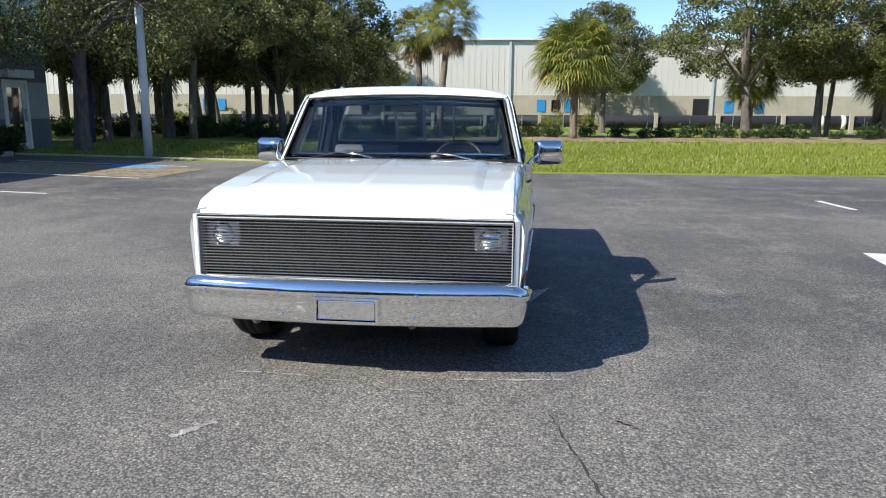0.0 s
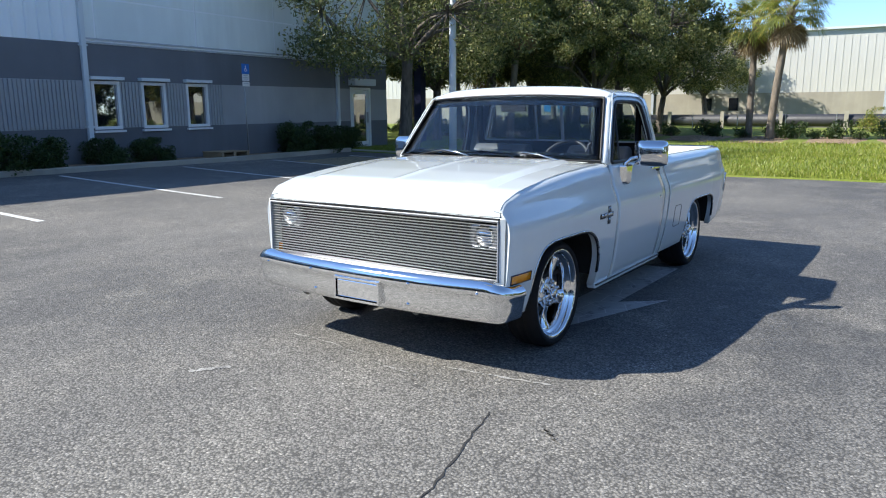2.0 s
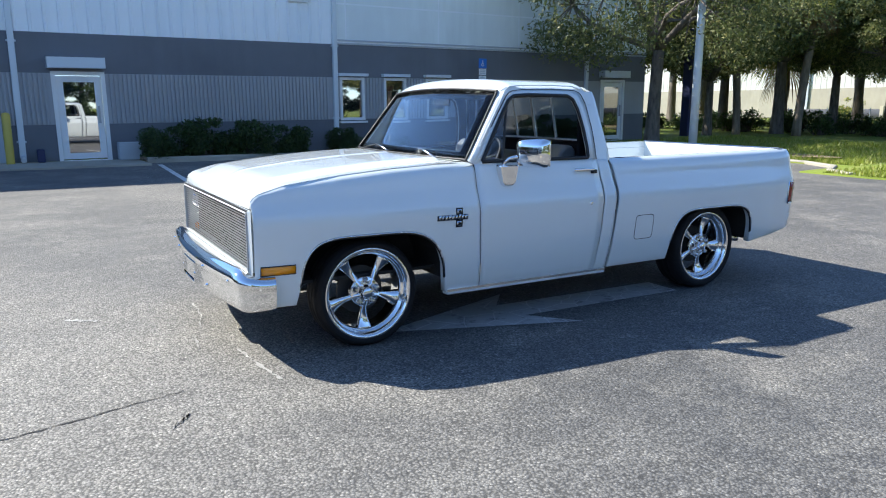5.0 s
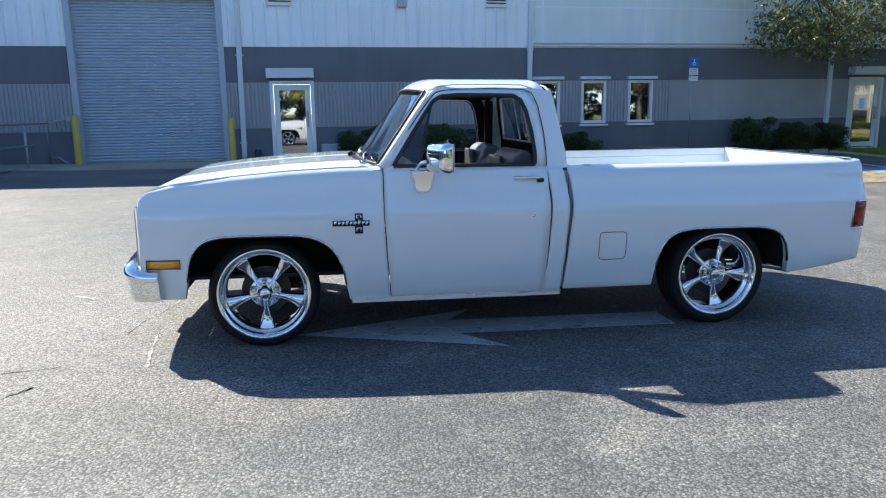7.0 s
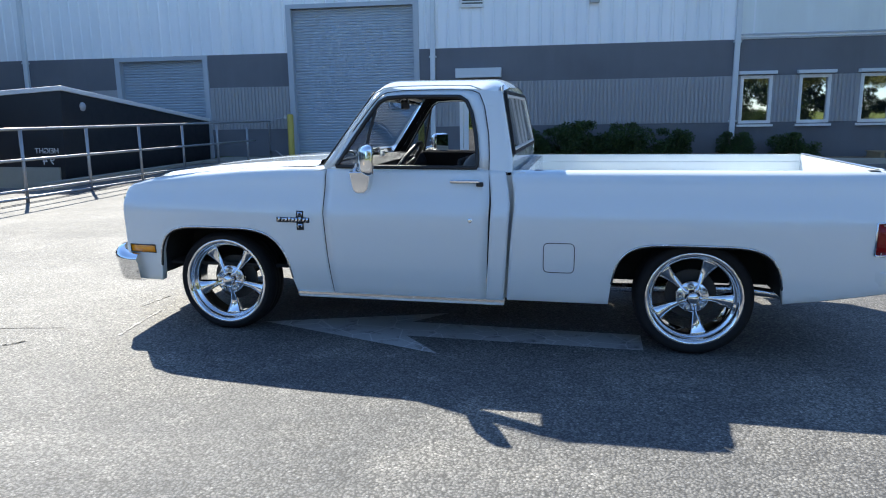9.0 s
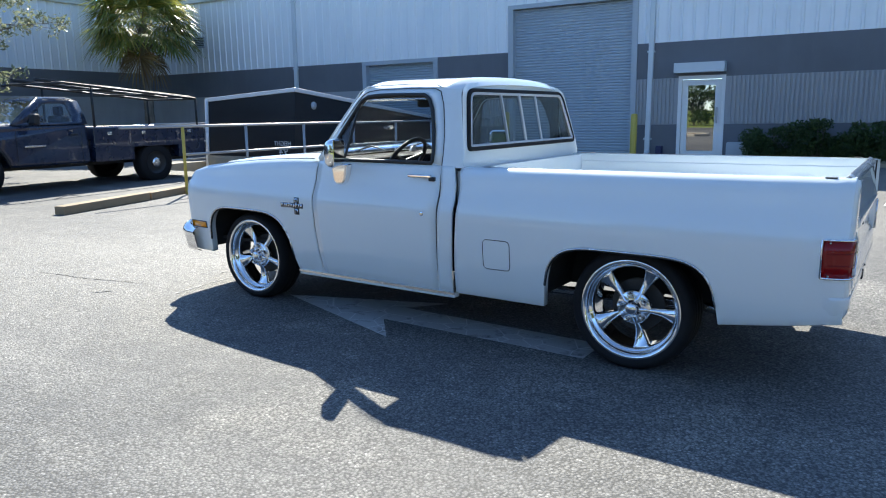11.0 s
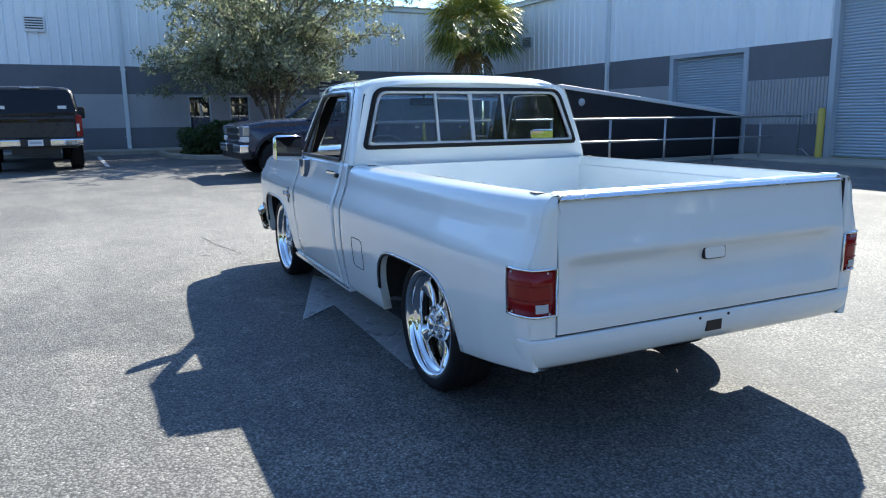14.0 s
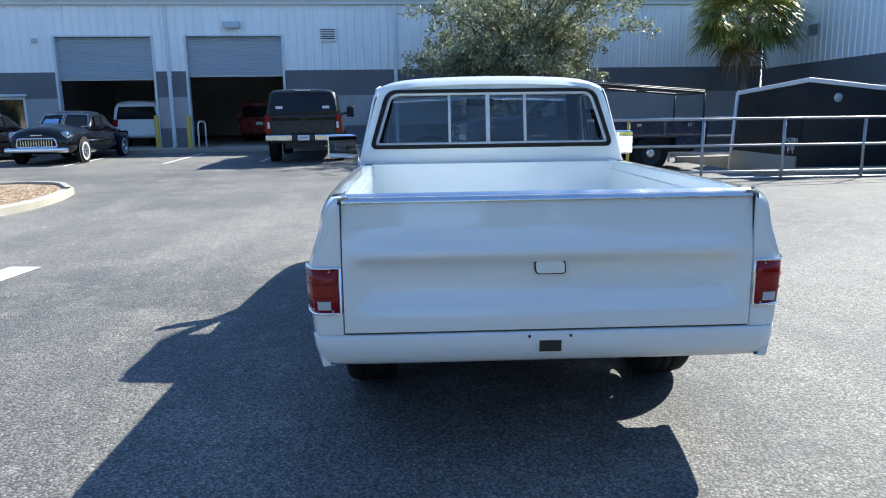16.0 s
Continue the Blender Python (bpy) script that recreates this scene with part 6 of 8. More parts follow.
def ragged_tree(label, stems, limbs, leaves, size):
    """Several leaning stems and long arching limbs with leaves along their outer part. stems: (dx, dy, height)."""
    t = thing("ragged_tree", label, "tree")
    ends = []
    for dx, dy, hh in stems:
        b = bmesh.new()
        e = Vector((dx, dy, hh))
        tube(b, [(dx * 0.06, dy * 0.06, -0.1)] + [tuple(Vector((dx * q ** 1.4, dy * q ** 1.4, hh * q))) for q in (0.25, 0.5, 0.75, 1.0)], [0.10, 0.085, 0.07, 0.055, 0.04], 9)
        part("trunk", b, M["bark"], t)
        ends.append(e)
    centres = []
    b = bmesh.new()
    for i in range(limbs):
        e = ends[i % len(ends)]
        start = e * rng.uniform(0.55, 1.0)
        q = 2.399 * i + rng.normal() * 0.25
        reach, rise = rng.uniform(1.4, 4.2), rng.uniform(-0.3, 3.5)
        tip = start + Vector((math.cos(q) * reach, math.sin(q) * reach, rise - 0.25 * max(0, reach - 2.2)))
        tip.z = max(1.9, tip.z)
        arch_up = rng.uniform(0.2, 0.7)
        path = [start.lerp(tip, k / 7) + Vector((0, 0, arch_up * math.sin(math.pi * k / 7))) for k in range(8)]
        tube(b, path, [0.035, 0.03, 0.025, 0.021, 0.017, 0.013, 0.009, 0.005], 5)
        for k in range(2, 8):
            for j in range(3):
                d = Vector((rng.normal(), rng.normal(), rng.normal() * 0.7)) * (0.42 - 0.035 * k)
                p = path[k] + d
                centres.append((*p, rng.uniform(0.20, 0.46) * (1.15 - 0.07 * k)))
                tube(b, [path[k], path[k].lerp(p, 0.5) + Vector((0, 0, 0.04)), p], [0.009, 0.006, 0.003], 4)
    tagged(part("branchwork", b, M["bark"], t), kind="stuff")
    leaf_part("crown", centres, leaves, size, M["grey_leaf"], t)
    return t


def palm(label, height, r, fronds, reach, lean=(0, 0), dead=3, low=-38):
    t = thing("cabbage_palm", label, "palm tree", None, "palms")
    b = bmesh.new()
    n = 12
    tube(b, [(lean[0] * (i / n) ** 1.5, lean[1] * (i / n) ** 1.5, -0.1 + (height + 0.1) * i / n) for i in range(n + 1)], [r * (1.25 if i == 0 else 1.0 + 0.10 * (i % 2) - 0.12 * i / n) for i in range(n + 1)], 12)
    part("trunk", b, M["palm_bark"], t)
    top = Vector((lean[0], lean[1], height))
    b = bmesh.new()
    for i in range(26):
        q, z = rng.random() * 6.28, rng.uniform(-0.9, 0.15)
        a = top + Vector((math.cos(q) * r * 0.8, math.sin(q) * r * 0.8, z))
        rod(b, a, a + Vector((math.cos(q) * 0.22, math.sin(q) * 0.22, 0.28)), 0.035, 0.012, 5)
    part("boots", b, M["palm_bark"], t, "old frond stubs under the crown")
    for kind, lot in (("fronds", fronds), ("dry_fronds", dead)):
        verts, faces = [], []
        for i in range(lot):
            q = i * 2.399 + rng.normal() * 0.2
            el = math.radians(lerp(66, low, (i / max(1, lot - 1)) ** 0.85)) if kind == "fronds" else math.radians(-60 - 15 * rng.random())
            out = Vector((math.cos(q) * math.cos(el), math.sin(q) * math.cos(el), math.sin(el)))
            pl = reach * (0.46 + 0.14 * rng.random())
            sidev = out.cross(UP).normalized()
            upv = sidev.cross(out).normalized()
            base = top + out * 0.12
            tip = base + out * pl + Vector((0, 0, -0.06 * pl))
            k = len(verts)
            verts += [base - sidev * 0.014, base + sidev * 0.014, tip + sidev * 0.010, tip - sidev * 0.010]
            faces.append((k, k + 1, k + 2, k + 3))
            blades = 26
            for j in range(blades):
                a = math.radians(lerp(-118, 118, j / (blades - 1)))
                d = (out * math.cos(a) + sidev * math.sin(a)).normalized()
                ln = reach * 0.52 * (0.62 + 0.38 * math.cos(a * 0.6)) * (0.9 + 0.2 * rng.random())
                droop = -0.18 - 0.28 * rng.random() - 0.12 * abs(math.sin(a))
                m1 = tip + d * ln * 0.55 + upv * 0.05 * ln + Vector((0, 0, droop * ln * 0.18))
                m2 = tip + d * ln * 0.95 + Vector((0, 0, droop * ln * 0.85))
                wv = d.cross(upv).normalized() * (0.0165 * reach)
                k = len(verts)
                verts += [tip, m1 + wv, m1 - wv, m2]
                faces += [(k, k + 1, k + 2), (k + 1, k + 3, k + 2)]
        me = bpy.data.meshes.new(kind)
        me.from_pydata([tuple(v) for v in verts], [], faces)
        me.materials.append(M["palm_leaf"] if kind == "fronds" else M["dry_palm"])
        ob = new(kind, me)
        ob.parent = t
    return t


def shrub(label, r, h, leaves, size, group, material="bush_leaf"):
    t = thing("shrub", label, "shrub", None, group)
    b = bmesh.new()
    centres = []
    for i in range(13):
        q, rr = rng.random() * 6.28, r * math.sqrt(rng.random()) * 0.9
        p = Vector((math.cos(q) * rr, math.sin(q) * rr, h * rng.uniform(0.16, 0.82)))
        centres.append((*p, r * rng.uniform(0.34, 0.54)))
        rod(b, (p.x * 0.2, p.y * 0.2, -0.05), p, 0.018, 0.006, 5)
    for i in range(3):
        q = rng.random() * 6.28
        p = Vector((math.cos(q) * r * 0.4, math.sin(q) * r * 0.4, h * 0.95))
        centres.append((*p, r * 0.24))
        rod(b, (0, 0, 0), p, 0.012, 0.004, 5)
    tagged(part("branchwork", b, M["bark"], t), kind="stuff")
    leaf_part("leaves", centres, leaves, size, M[material], t)
    return t


M["dry_palm"] = make_leaf("dry_palm_leaf", (0.16, 0.10, 0.04), (0.26, 0.18, 0.08), (0.34, 0.26, 0.13))


def stand(ob, u, v, turn=0.0, scale=1.0, z=None):
    ob.matrix_basis = SITE @ pose(u, v, gz(u, v) + 0.03 if z is None else z, 0, 0, turn) @ Matrix.Diagonal((scale, scale, scale, 1))
    return ob


def again(ob, u, v, turn, scale=1.0, z=None):
    m = SITE @ pose(u, v, gz(u, v) + 0.03 if z is None else z, 0, 0, turn) @ Matrix.Diagonal((scale / ob.scale.x, scale / ob.scale.y, scale / ob.scale.z, 1))
    return copy_thing(ob, m)


# the oak at the corner of the office
stand(oak("live oak with small grey-green leaves beside the office door", 9, 0.22, 3.1, (5.2, 5.2, 2.6), 150, 36000, 0.125, (0.15, -0.2)), -12.0, 17.3, 20)
# the ragged tree in the planter before the bays
stand(ragged_tree("open ragged grey-green tree with arching branches in a planter", [(0.5, 0.1, 2.9), (-0.7, 0.2, 3.1), (0.1, -0.6, 3.3), (1.1, 0.3, 2.5), (-0.1, 0.5, 3.6)], 72, 34000, 0.135), -4.0, -17.2, 0)
oak_a = stand(oak("dark full live oak on the lawn", 9, 0.24, 3.0, (6.4, 4.2, 3.2), 95, 26000, 0.19), -13.6, 27.0, 0)
oak_b = stand(oak("broad live oak with low branches on the lawn", 10, 0.26, 2.8, (6.2, 4.6, 3.0), 100, 26000, 0.19, (0.3, 0.1)), -9.6, 34.0, 90)
for u, v, turn, s in ((-18.5, 30, 200, 1.0), (-16.5, 39, 75, 1.05), (-12.6, 29.5, 310, 0.8), (-22, 33, 30, 1.0), (-24, 24, 140, 0.95), (-12.2, 47, 60, 1.0), (19.2, 38, 120, 0.95), (24.5, 42, 250, 1.1), (8.2, 45, 10, 0.85), (30, 44, 0, 1.1), (-30, 40, 0, 1.2), (-14.7, 23.8, 170, 0.72), (-17.5, 22.0, 60, 0.9), (-10.8, 31.0, 130, 0.85), (24.5, 30, 0, 0.9), (27, 34, 50, 1.0), (24, 24.5, 200, 0.9), (30, 14, 0, 1.0), (29, 21, 70, 0.9), (28, 29, 130, 1.0), (34, 6, 0, 1.0), (36, -8, 90, 1.1), (33, 16, 200, 0.9), (40, -2, 300, 1.1)):
    again(oak_a, u, v, turn, s)
for u, v, turn, s in ((-9.0, 40, 20, 0.75), (15.1, 37.5, 200, 1.0), (-13.5, 42, 280, 0.9), (-24, 60, 160, 1.0), (-16.5, 61, 60, 0.9), (10.6, 65.8, 100, 1.0), (23.5, 37, 330, 0.8), (-20, 46, 140, 1.1), (36, 36, 80, 1.0), (-9.0, 29.0, 230, 0.7), (-11.5, 66.0, 150, 0.95)):
    again(oak_b, u, v, turn, s)
palm_a = stand(palm("cabbage palm with a round crown of green and yellow fans", 4.2, 0.19, 84, 2.45), 4.94, 33.0, 0)
palm_b = stand(palm("tall cabbage palm with hanging dry fans", 5.9, 0.17, 44, 1.7, (0.5, 0.0), 14), -1.9, 32.5, 0)
stand(palm("cabbage palm beside the bay wing wall", 4.25, 0.16, 84, 2.0, (0, 0), 3, -30), -11.9, -17.8, 40)
for u, v, turn, s in ((-3.1, 34.4, 100, 0.95), (-12.1, 26.0, 60, 0.95), (-14.3, 25.2, 220, 0.9), (-12.0, 33, 300, 0.9), (21.1, 41, 30, 0.8)):
    again(palm_b, u, v, turn, s)
for u, v, turn, s in ((29.0, 2.0, 0, 1.0), (28.5, 10.5, 70, 1.1), (23.0, 38.2, 90, 0.85), (17.2, 43.0, 160, 0.8), (-15.9, 31, 45, 1.0)):
    again(palm_a, u, v, turn, s)

# shrubs by the facade
sh = shrub("dark green leafy shrub by the wall", 0.74, 0.92, 5600, 0.085, "shrubs by the facade")
stand(sh, -13.75, 3.0, 0)
for u, v, turn, s in ((-13.75, 1.9, 50, 0.8), (-13.75, 3.95, 110, 0.95), (-13.72, 5.1, 200, 0.8), (-13.8, 6.75, 260, 0.72), (-13.8, 8.2, 320, 0.7), (-13.75, 13.7, 20, 1.05), (-13.7, 14.7, 80, 0.9), (-13.7, 15.8, 140, 0.85), (-2.2, -16.3, 20, 1.1), (-1.5, -16.8, 130, 0.9), (-4.2, -16.9, 90, 0.8), (-12.9, -13.4, 40, 0.9)):
    again(sh, u, v, turn, s)
low = shrub("low dark shrub in a mulch bed on the lawn", 0.55, 0.70, 700, 0.12, "row of shrubs on the lawn")
stand(low, 3.7, 33.6, 0)
row_rng = random.Random(5)
for i in range(58):
    u = -23 + i * 0.88 + row_rng.uniform(-0.35, 0.35)
    if abs(u - 3.7) < 0.5 or row_rng.random() < 0.16:
        continue
    again(low, u, 34.6 + row_rng.uniform(-0.8, 0.8), row_rng.uniform(0, 360), row_rng.uniform(0.6, 1.25))
for i in range(24):
    again(low, -25 + i * 0.75 + row_rng.uniform(-0.3, 0.3), 28.5 + row_rng.uniform(-1.5, 1.5), row_rng.uniform(0, 360), row_rng.uniform(0.9, 1.5))
tall = shrub("yellow-green shrub near the warehouse", 1.0, 1.6, 1500, 0.14, "shrubs near the warehouse", "palm_leaf")
stand(tall, 2.0, 52, 0)
for u, v, turn, s in ((5.5, 53, 60, 1.0), (-24, 52, 120, 1.1), (-19, 50, 200, 0.9), (8.5, 55, 280, 1.2)):
    again(tall, u, v, turn, s)

# Unseen hedge, added so the facade glass reflects dark leaves, not pale lawn.
hedge = shrub("unseen dark green hedge bush added for the window reflections", 1.7, 3.4, 3000, 0.26, "hedge beyond the lot")
stand(hedge, 31.0, -4.0, 0)
for i in range(28):
    again(hedge, 31.0 + row_rng.uniform(-0.7, 0.7), -29.1 + i * 2.5, row_rng.uniform(0, 360), row_rng.uniform(0.8, 1.2))

# mulch beds
bm = bmesh.new()
sheet(bm, lambda u, t: (u, 29.0 + t * 7.6 + 0.4 * math.sin(u * 0.7 + 3 * t), gz(u, 29.0 + t * 7.6) + 0.05 + 0.025 * math.sin(u * 2.1)), spaced(-11, 28, 60), [0, 0.25, 0.5, 0.75, 1])
structure("planting_bed", bm, M["mulch"], "brown mulch bed under the row of shrubs", "planting bed", SITE)
bm = bmesh.new()
sheet(bm, lambda q, r: (-8.8 + 3.4 * r * math.cos(q), 17.0 + 0.9 * r * math.sin(q), gz(-9, 17) + 0.045), spaced(0, 2 * math.pi, 25), [0.01, 0.6, 1])
structure("leaf_litter", bm, M["mulch"], "brown fallen leaves at the lawn's edge", "leaf litter", SITE)

# grass blades near the lot's edge
def grass_patch(name, u0, u1, v0, v1, count, h):
    pu = rng.uniform(u0, u1, count)
    pv = v0 + (v1 - v0) * rng.random(count) ** 1.6
    verts, faces = [], []
    for i in range(count):
        u, v = pu[i], pv[i]
        q = rng.random() * 6.28
        hh = h * (0.5 + rng.random())
        dx, dy = math.cos(q), math.sin(q)
        z = gz(u, v) + 0.03
        bx, by = rng.normal() * hh * 0.35, rng.normal() * hh * 0.35
        w = 0.012 + 0.0006 * (v - v0)
        k = len(verts)
        verts += [(u - dx * w, v - dy * w, z), (u + dx * w, v + dy * w, z), (u + bx, v + by, z + hh)]
        faces.append((k, k + 1, k + 2))
    me = bpy.data.meshes.new(name)
    me.from_pydata(verts, [], faces)
    me.materials.append(M["blade"])
    ob = new(name, me)
    ob.matrix_basis = SITE
    return tagged(ob, "uneven green and yellow grass blades at the lot's edge", "grass", "", "stuff")


M["blade"] = make_leaf("grass_blade", (0.15, 0.20, 0.020), (0.32, 0.37, 0.055), (0.44, 0.40, 0.13))
grass_patch("grass", -4.0, 22.0, 13.66, 22.0, 42000, 0.085)
grass_patch("grass", -4.0, 22.0, 21.0, 29.5, 26000, 0.10)
grass_patch("grass", -13.5, -4.4, 15.85, 24.0, 15000, 0.10)

# ---- rails, trailer, bollards and signs ----
YELLOW_POST = -3.78
fence = thing("guard_rail", "grey steel guard rail on posts along the ramp", "railing", SITE)
def rail_v(u):
    return -6.645 - 0.070 * u


post_u = [-3.78, -5.18, -6.70, -8.22, -9.76, -11.24, -12.76]
for i, u in enumerate(post_u):
    b = bmesh.new()
    rod(b, (u, rail_v(u), gz(u, -6.2) - 0.1), (u, rail_v(u), 1.19 if u > -12 else 1.06), 0.028, None, 10)
    part("post", b, M["yellow"] if u == YELLOW_POST else M["galvanised"], fence, "faded yellow post" if u == YELLOW_POST else "")
for z, near, end in ((1.20, -2.6, -14.15), (0.71, -3.78, -13.2), (0.22, -3.78, -11.9), (0.10, -3.78, -11.9)):
    b = bmesh.new()
    tube(b, [(u, rail_v(u), z) for u in spaced(near, end, 5)], 0.024, 10)
    part("rail", b, M["galvanised"], fence)
fence2 = thing("guard_rail", "grey steel three-bar guard rail on the far side of the ramp", "railing", SITE)
for u in (-6.6, -8.6):
    b = bmesh.new()
    rod(b, (u, -11.25, 0), (u, -11.25, 1.16), 0.028, None, 10)
    part("post", b, M["galvanised"], fence2)
for z in (1.16, 0.70, 0.25):
    b = bmesh.new()
    rod(b, (-6.4, -11.25, z), (-14.2, -11.25, z), 0.024, None, 10)
    part("rail", b, M["galvanised"], fence2)
gate_rail = thing("pipe_gate", "small grey pipe gate folded against the wall", "gate", SITE)
for pts in ([(-14.15, -5.69, 0.2), (-14.15, -5.69, 1.20), (-14.1, -5.40, 1.27), (-14.05, -5.15, 1.30)], [(-14.15, -5.69, 0.36), (-14.0, -5.45, 0.38), (-13.95, -5.22, 0.22)]):
    b = bmesh.new()
    tube(b, pts, 0.022, 8)
    part("pipe", b, M["galvanised"], gate_rail)
b = bmesh.new()
soft_box(b, -14.09, -13.99, -5.20, -5.09, 1.25, 1.38, 0.01)
part("latch_box", b, M["galvanised"], gate_rail)

# the black box trailer, nose up on the ramp
trailer = thing("box_trailer", "black box trailer with white roof edge standing on the ramp", "trailer", SITE)
TOP = [(-7.95, -7.50, 1.95), (-14.25, -7.52, 1.25), (-14.25, -10.4, 1.05), (-7.95, -10.4, 1.76)]
b = bmesh.new()
hi = [b.verts.new(p) for p in TOP]
lo = [b.verts.new((p[0] + (0.12 if p[0] > -9 else 0.1), p[1], p[2] - 2.05)) for p in TOP]
b.faces.new(hi)
b.faces.new(lo[::-1])
for i in range(4):
    b.faces.new((hi[i], hi[(i + 1) % 4], lo[(i + 1) % 4], lo[i]))
part("body", b, M["trailer_black"] if "trailer_black" in M else M["black"], trailer)
b = bmesh.new()
for p, q in ((TOP[0], TOP[3]), (TOP[0], TOP[1]), (TOP[3], TOP[2])):
    p, q = Vector(p), Vector(q)
    d = (q - p).normalized()
    m = Matrix.Translation(p) @ d.to_track_quat("X", "Z").to_matrix().to_4x4()
    soft_box(b, -0.03, (q - p).length + 0.03, -0.04, 0.04, -0.06, 0.035, 0.012, 2, m)
part("roof_edge", b, M["sign_white"], trailer)
b = bmesh.new()
rod(b, Vector(TOP[3]) + Vector((0.03, 0, 0)), Vector(TOP[3]) + Vector((0.14, 0, -2.0)), 0.045, None, 8)
part("corner_post", b, M["sign_white"], trailer)
b = bmesh.new()
box(b, -7.93, -7.805, -10.35, -7.60, -0.25, 0.38)
part("lower_panel", b, M["concrete"], trailer, "pale lower panel")
b = bmesh.new()
lathe(b, [(0.09, 0), (0.09, 0.02), (0.0, 0.025)], 16, pose(-8.58, -7.50, 1.58, 0, 0, 90))
part("marker", b, M["grey_trim"], trailer)


def words(text, m, size, material, parent, name="lettering", spacing=1.0):
    c = bpy.data.curves.new(name, "FONT")
    c.body = text
    c.size = size
    c.extrude = 0.002
    c.align_x = "CENTER"
    c.space_character = spacing
    ob = new("text_source", c)
    me = bpy.data.meshes.new_from_object(ob.evaluated_get(bpy.context.evaluated_depsgraph_get()))
    bpy.data.objects.remove(ob)
    me.materials.append(material)
    o = new(name, me)
    o.matrix_basis = m
    o.parent = parent
    return o


# the letters run mirrored on the trailer's end, as on the real one
mirror_m = Matrix.Diagonal((-1, 1, 1, 1))
words("HEIGHT", pose(-7.845, -7.86, 0.66, 90, 0, 90) @ mirror_m, 0.15, M["sign_white"], trailer)
words("9'4", pose(-7.845, -7.84, 0.44, 90, 0, 90) @ mirror_m, 0.24, M["sign_white"], trailer)

timber = thing("timber_kerb", "weathered timber beam lying at the ramp's edge", "timber", SITE)
b = bmesh.new()
for p, q in (((-1.15, -5.95), (-2.9, -6.35)), ((-2.95, -6.37), (-4.4, -6.75))):
    p, q = Vector((*p, 0.09)), Vector((*q, 0.10))
    d = (q - p)
    m = Matrix.Translation(p) @ d.to_track_quat("X", "Z").to_matrix().to_4x4()
    soft_box(b, 0, d.length, -0.09, 0.09, -0.10, 0.035, 0.015, 2, m)
part("beam", b, M["wood"], timber)


def bollard(u, v, z0, h):
    t = thing("bollard", "yellow painted steel bollard beside a shutter door", "bollard", SITE, "bollards")
    b = bmesh.new()
    lathe(b, [(0.085, z0 - 0.1), (0.085, z0 + h - 0.04), (0.065, z0 + h - 0.01), (0.0, z0 + h)], 16, Matrix.Translation((u, v, 0)) @ Matrix(((0, 1, 0, 0), (0, 0, 1, 0), (1, 0, 0, 0), (0, 0, 0, 1))))
    part("post", b, M["yellow"], t)


for u, v, z0, h in ((-13.99, -5.00, 0.18, 1.22), (-13.95, -1.32, 0.18, 1.15), (8.90, -20.7, 0.2, 1.2), (7.76, -20.7, 0.2, 1.2), (12.6, -20.7, 0.2, 1.2)):
    bollard(u, v, z0, h)


hoop = thing("pipe_hoop", "small white pipe hoop beside the bay opening", "railing", SITE)
b = bmesh.new()
tube(b, [(7.45, -20.75, 0.15), (7.45, -20.75, 1.05), (7.40, -20.82, 1.15), (7.30, -21.0, 1.15), (7.26, -21.06, 1.05), (7.26, -21.06, 0.15)], 0.03, 8)
part("pipe", b, M["sign_white"], hoop)


def wall_box(name, label, cat, a0, a1, z0, z1, d, face, along_u, mat, slats=0):
    t = thing(name, label, cat, SITE)
    b = bmesh.new()
    if slats:
        frame_ring(b, a0, a1, z0, z1, 0.04, face, face + d, along_u)
        part("frame", b, mat, t)
        h = (z1 - z0 - 0.08) / slats
        b = bmesh.new()
        slab(b, a0 + 0.03, a1 - 0.03, face + 0.031, face + 0.034, z0 + 0.03, z1 - 0.03, along_u)
        part("backing", b, M["black"], t)
        for i in range(slats):
            b = bmesh.new()
            slab(b, a0 + 0.04, a1 - 0.04, face + 0.034, face + d - 0.005, z0 + 0.045 + i * h, z0 + 0.045 + i * h + h * 0.5, along_u)
            part("slat", b, mat, t)
    else:
        b = bmesh.new()
        if along_u:
            soft_box(b, a0, a1, face, face + d, z0, z1, 0.02)
        else:
            soft_box(b, face, face + d, a0, a1, z0, z1, 0.02)
        part("body", b, mat, t)
    return t


F2 = WU + 0.03
wall_box("wall_vent", "white louvred wall vent in the siding", "vent", -0.30, 0.33, 4.14, 4.60, 0.06, F2, False, M["sign_white"], 5)
wall_box("wall_vent", "white louvred wall vent in the siding", "vent", 5.45, 6.08, 4.24, 4.70, 0.06, F2, False, M["sign_white"], 5)
wall_box("wall_vent", "grey louvred vent high on the siding", "vent", -18.1, -17.5, 3.8, 4.2, 0.06, F2, False, M["grey_trim"], 5)
wall_box("wall_vent", "white louvred wall vent in stained siding", "vent", 2.29, 2.89, 4.0, 4.48, 0.06, WV + 0.03, True, M["sign_white"], 5)
wall_box("wall_lamp", "small dark wall lamp on the siding", "lamp", 3.05, 3.30, 4.17, 4.35, 0.14, F2, False, M["grey_trim"])
wall_box("wall_lamp", "pale wall lamp above the bay", "lamp", 5.74, 6.34, 4.48, 4.70, 0.22, WV + 0.03, True, M["shutter"])
wall_box("junction_box", "small grey box on the siding", "junction box", 12.9, 13.1, 4.0, 4.16, 0.08, WV + 0.03, True, M["grey_trim"])
wall_box("meter_cabinet", "grey cabinet standing against the wall by the door", "cabinet", 0.95, 1.45, 0.2, 0.62, 0.3, WU + 0.001, False, M["grey_trim"])
wall_box("gas_bottle", "small blue canister by the shutter door", "canister", -0.78, -0.62, 0.2, 0.5, 0.16, WU + 0.12, False, M["navy_column"])

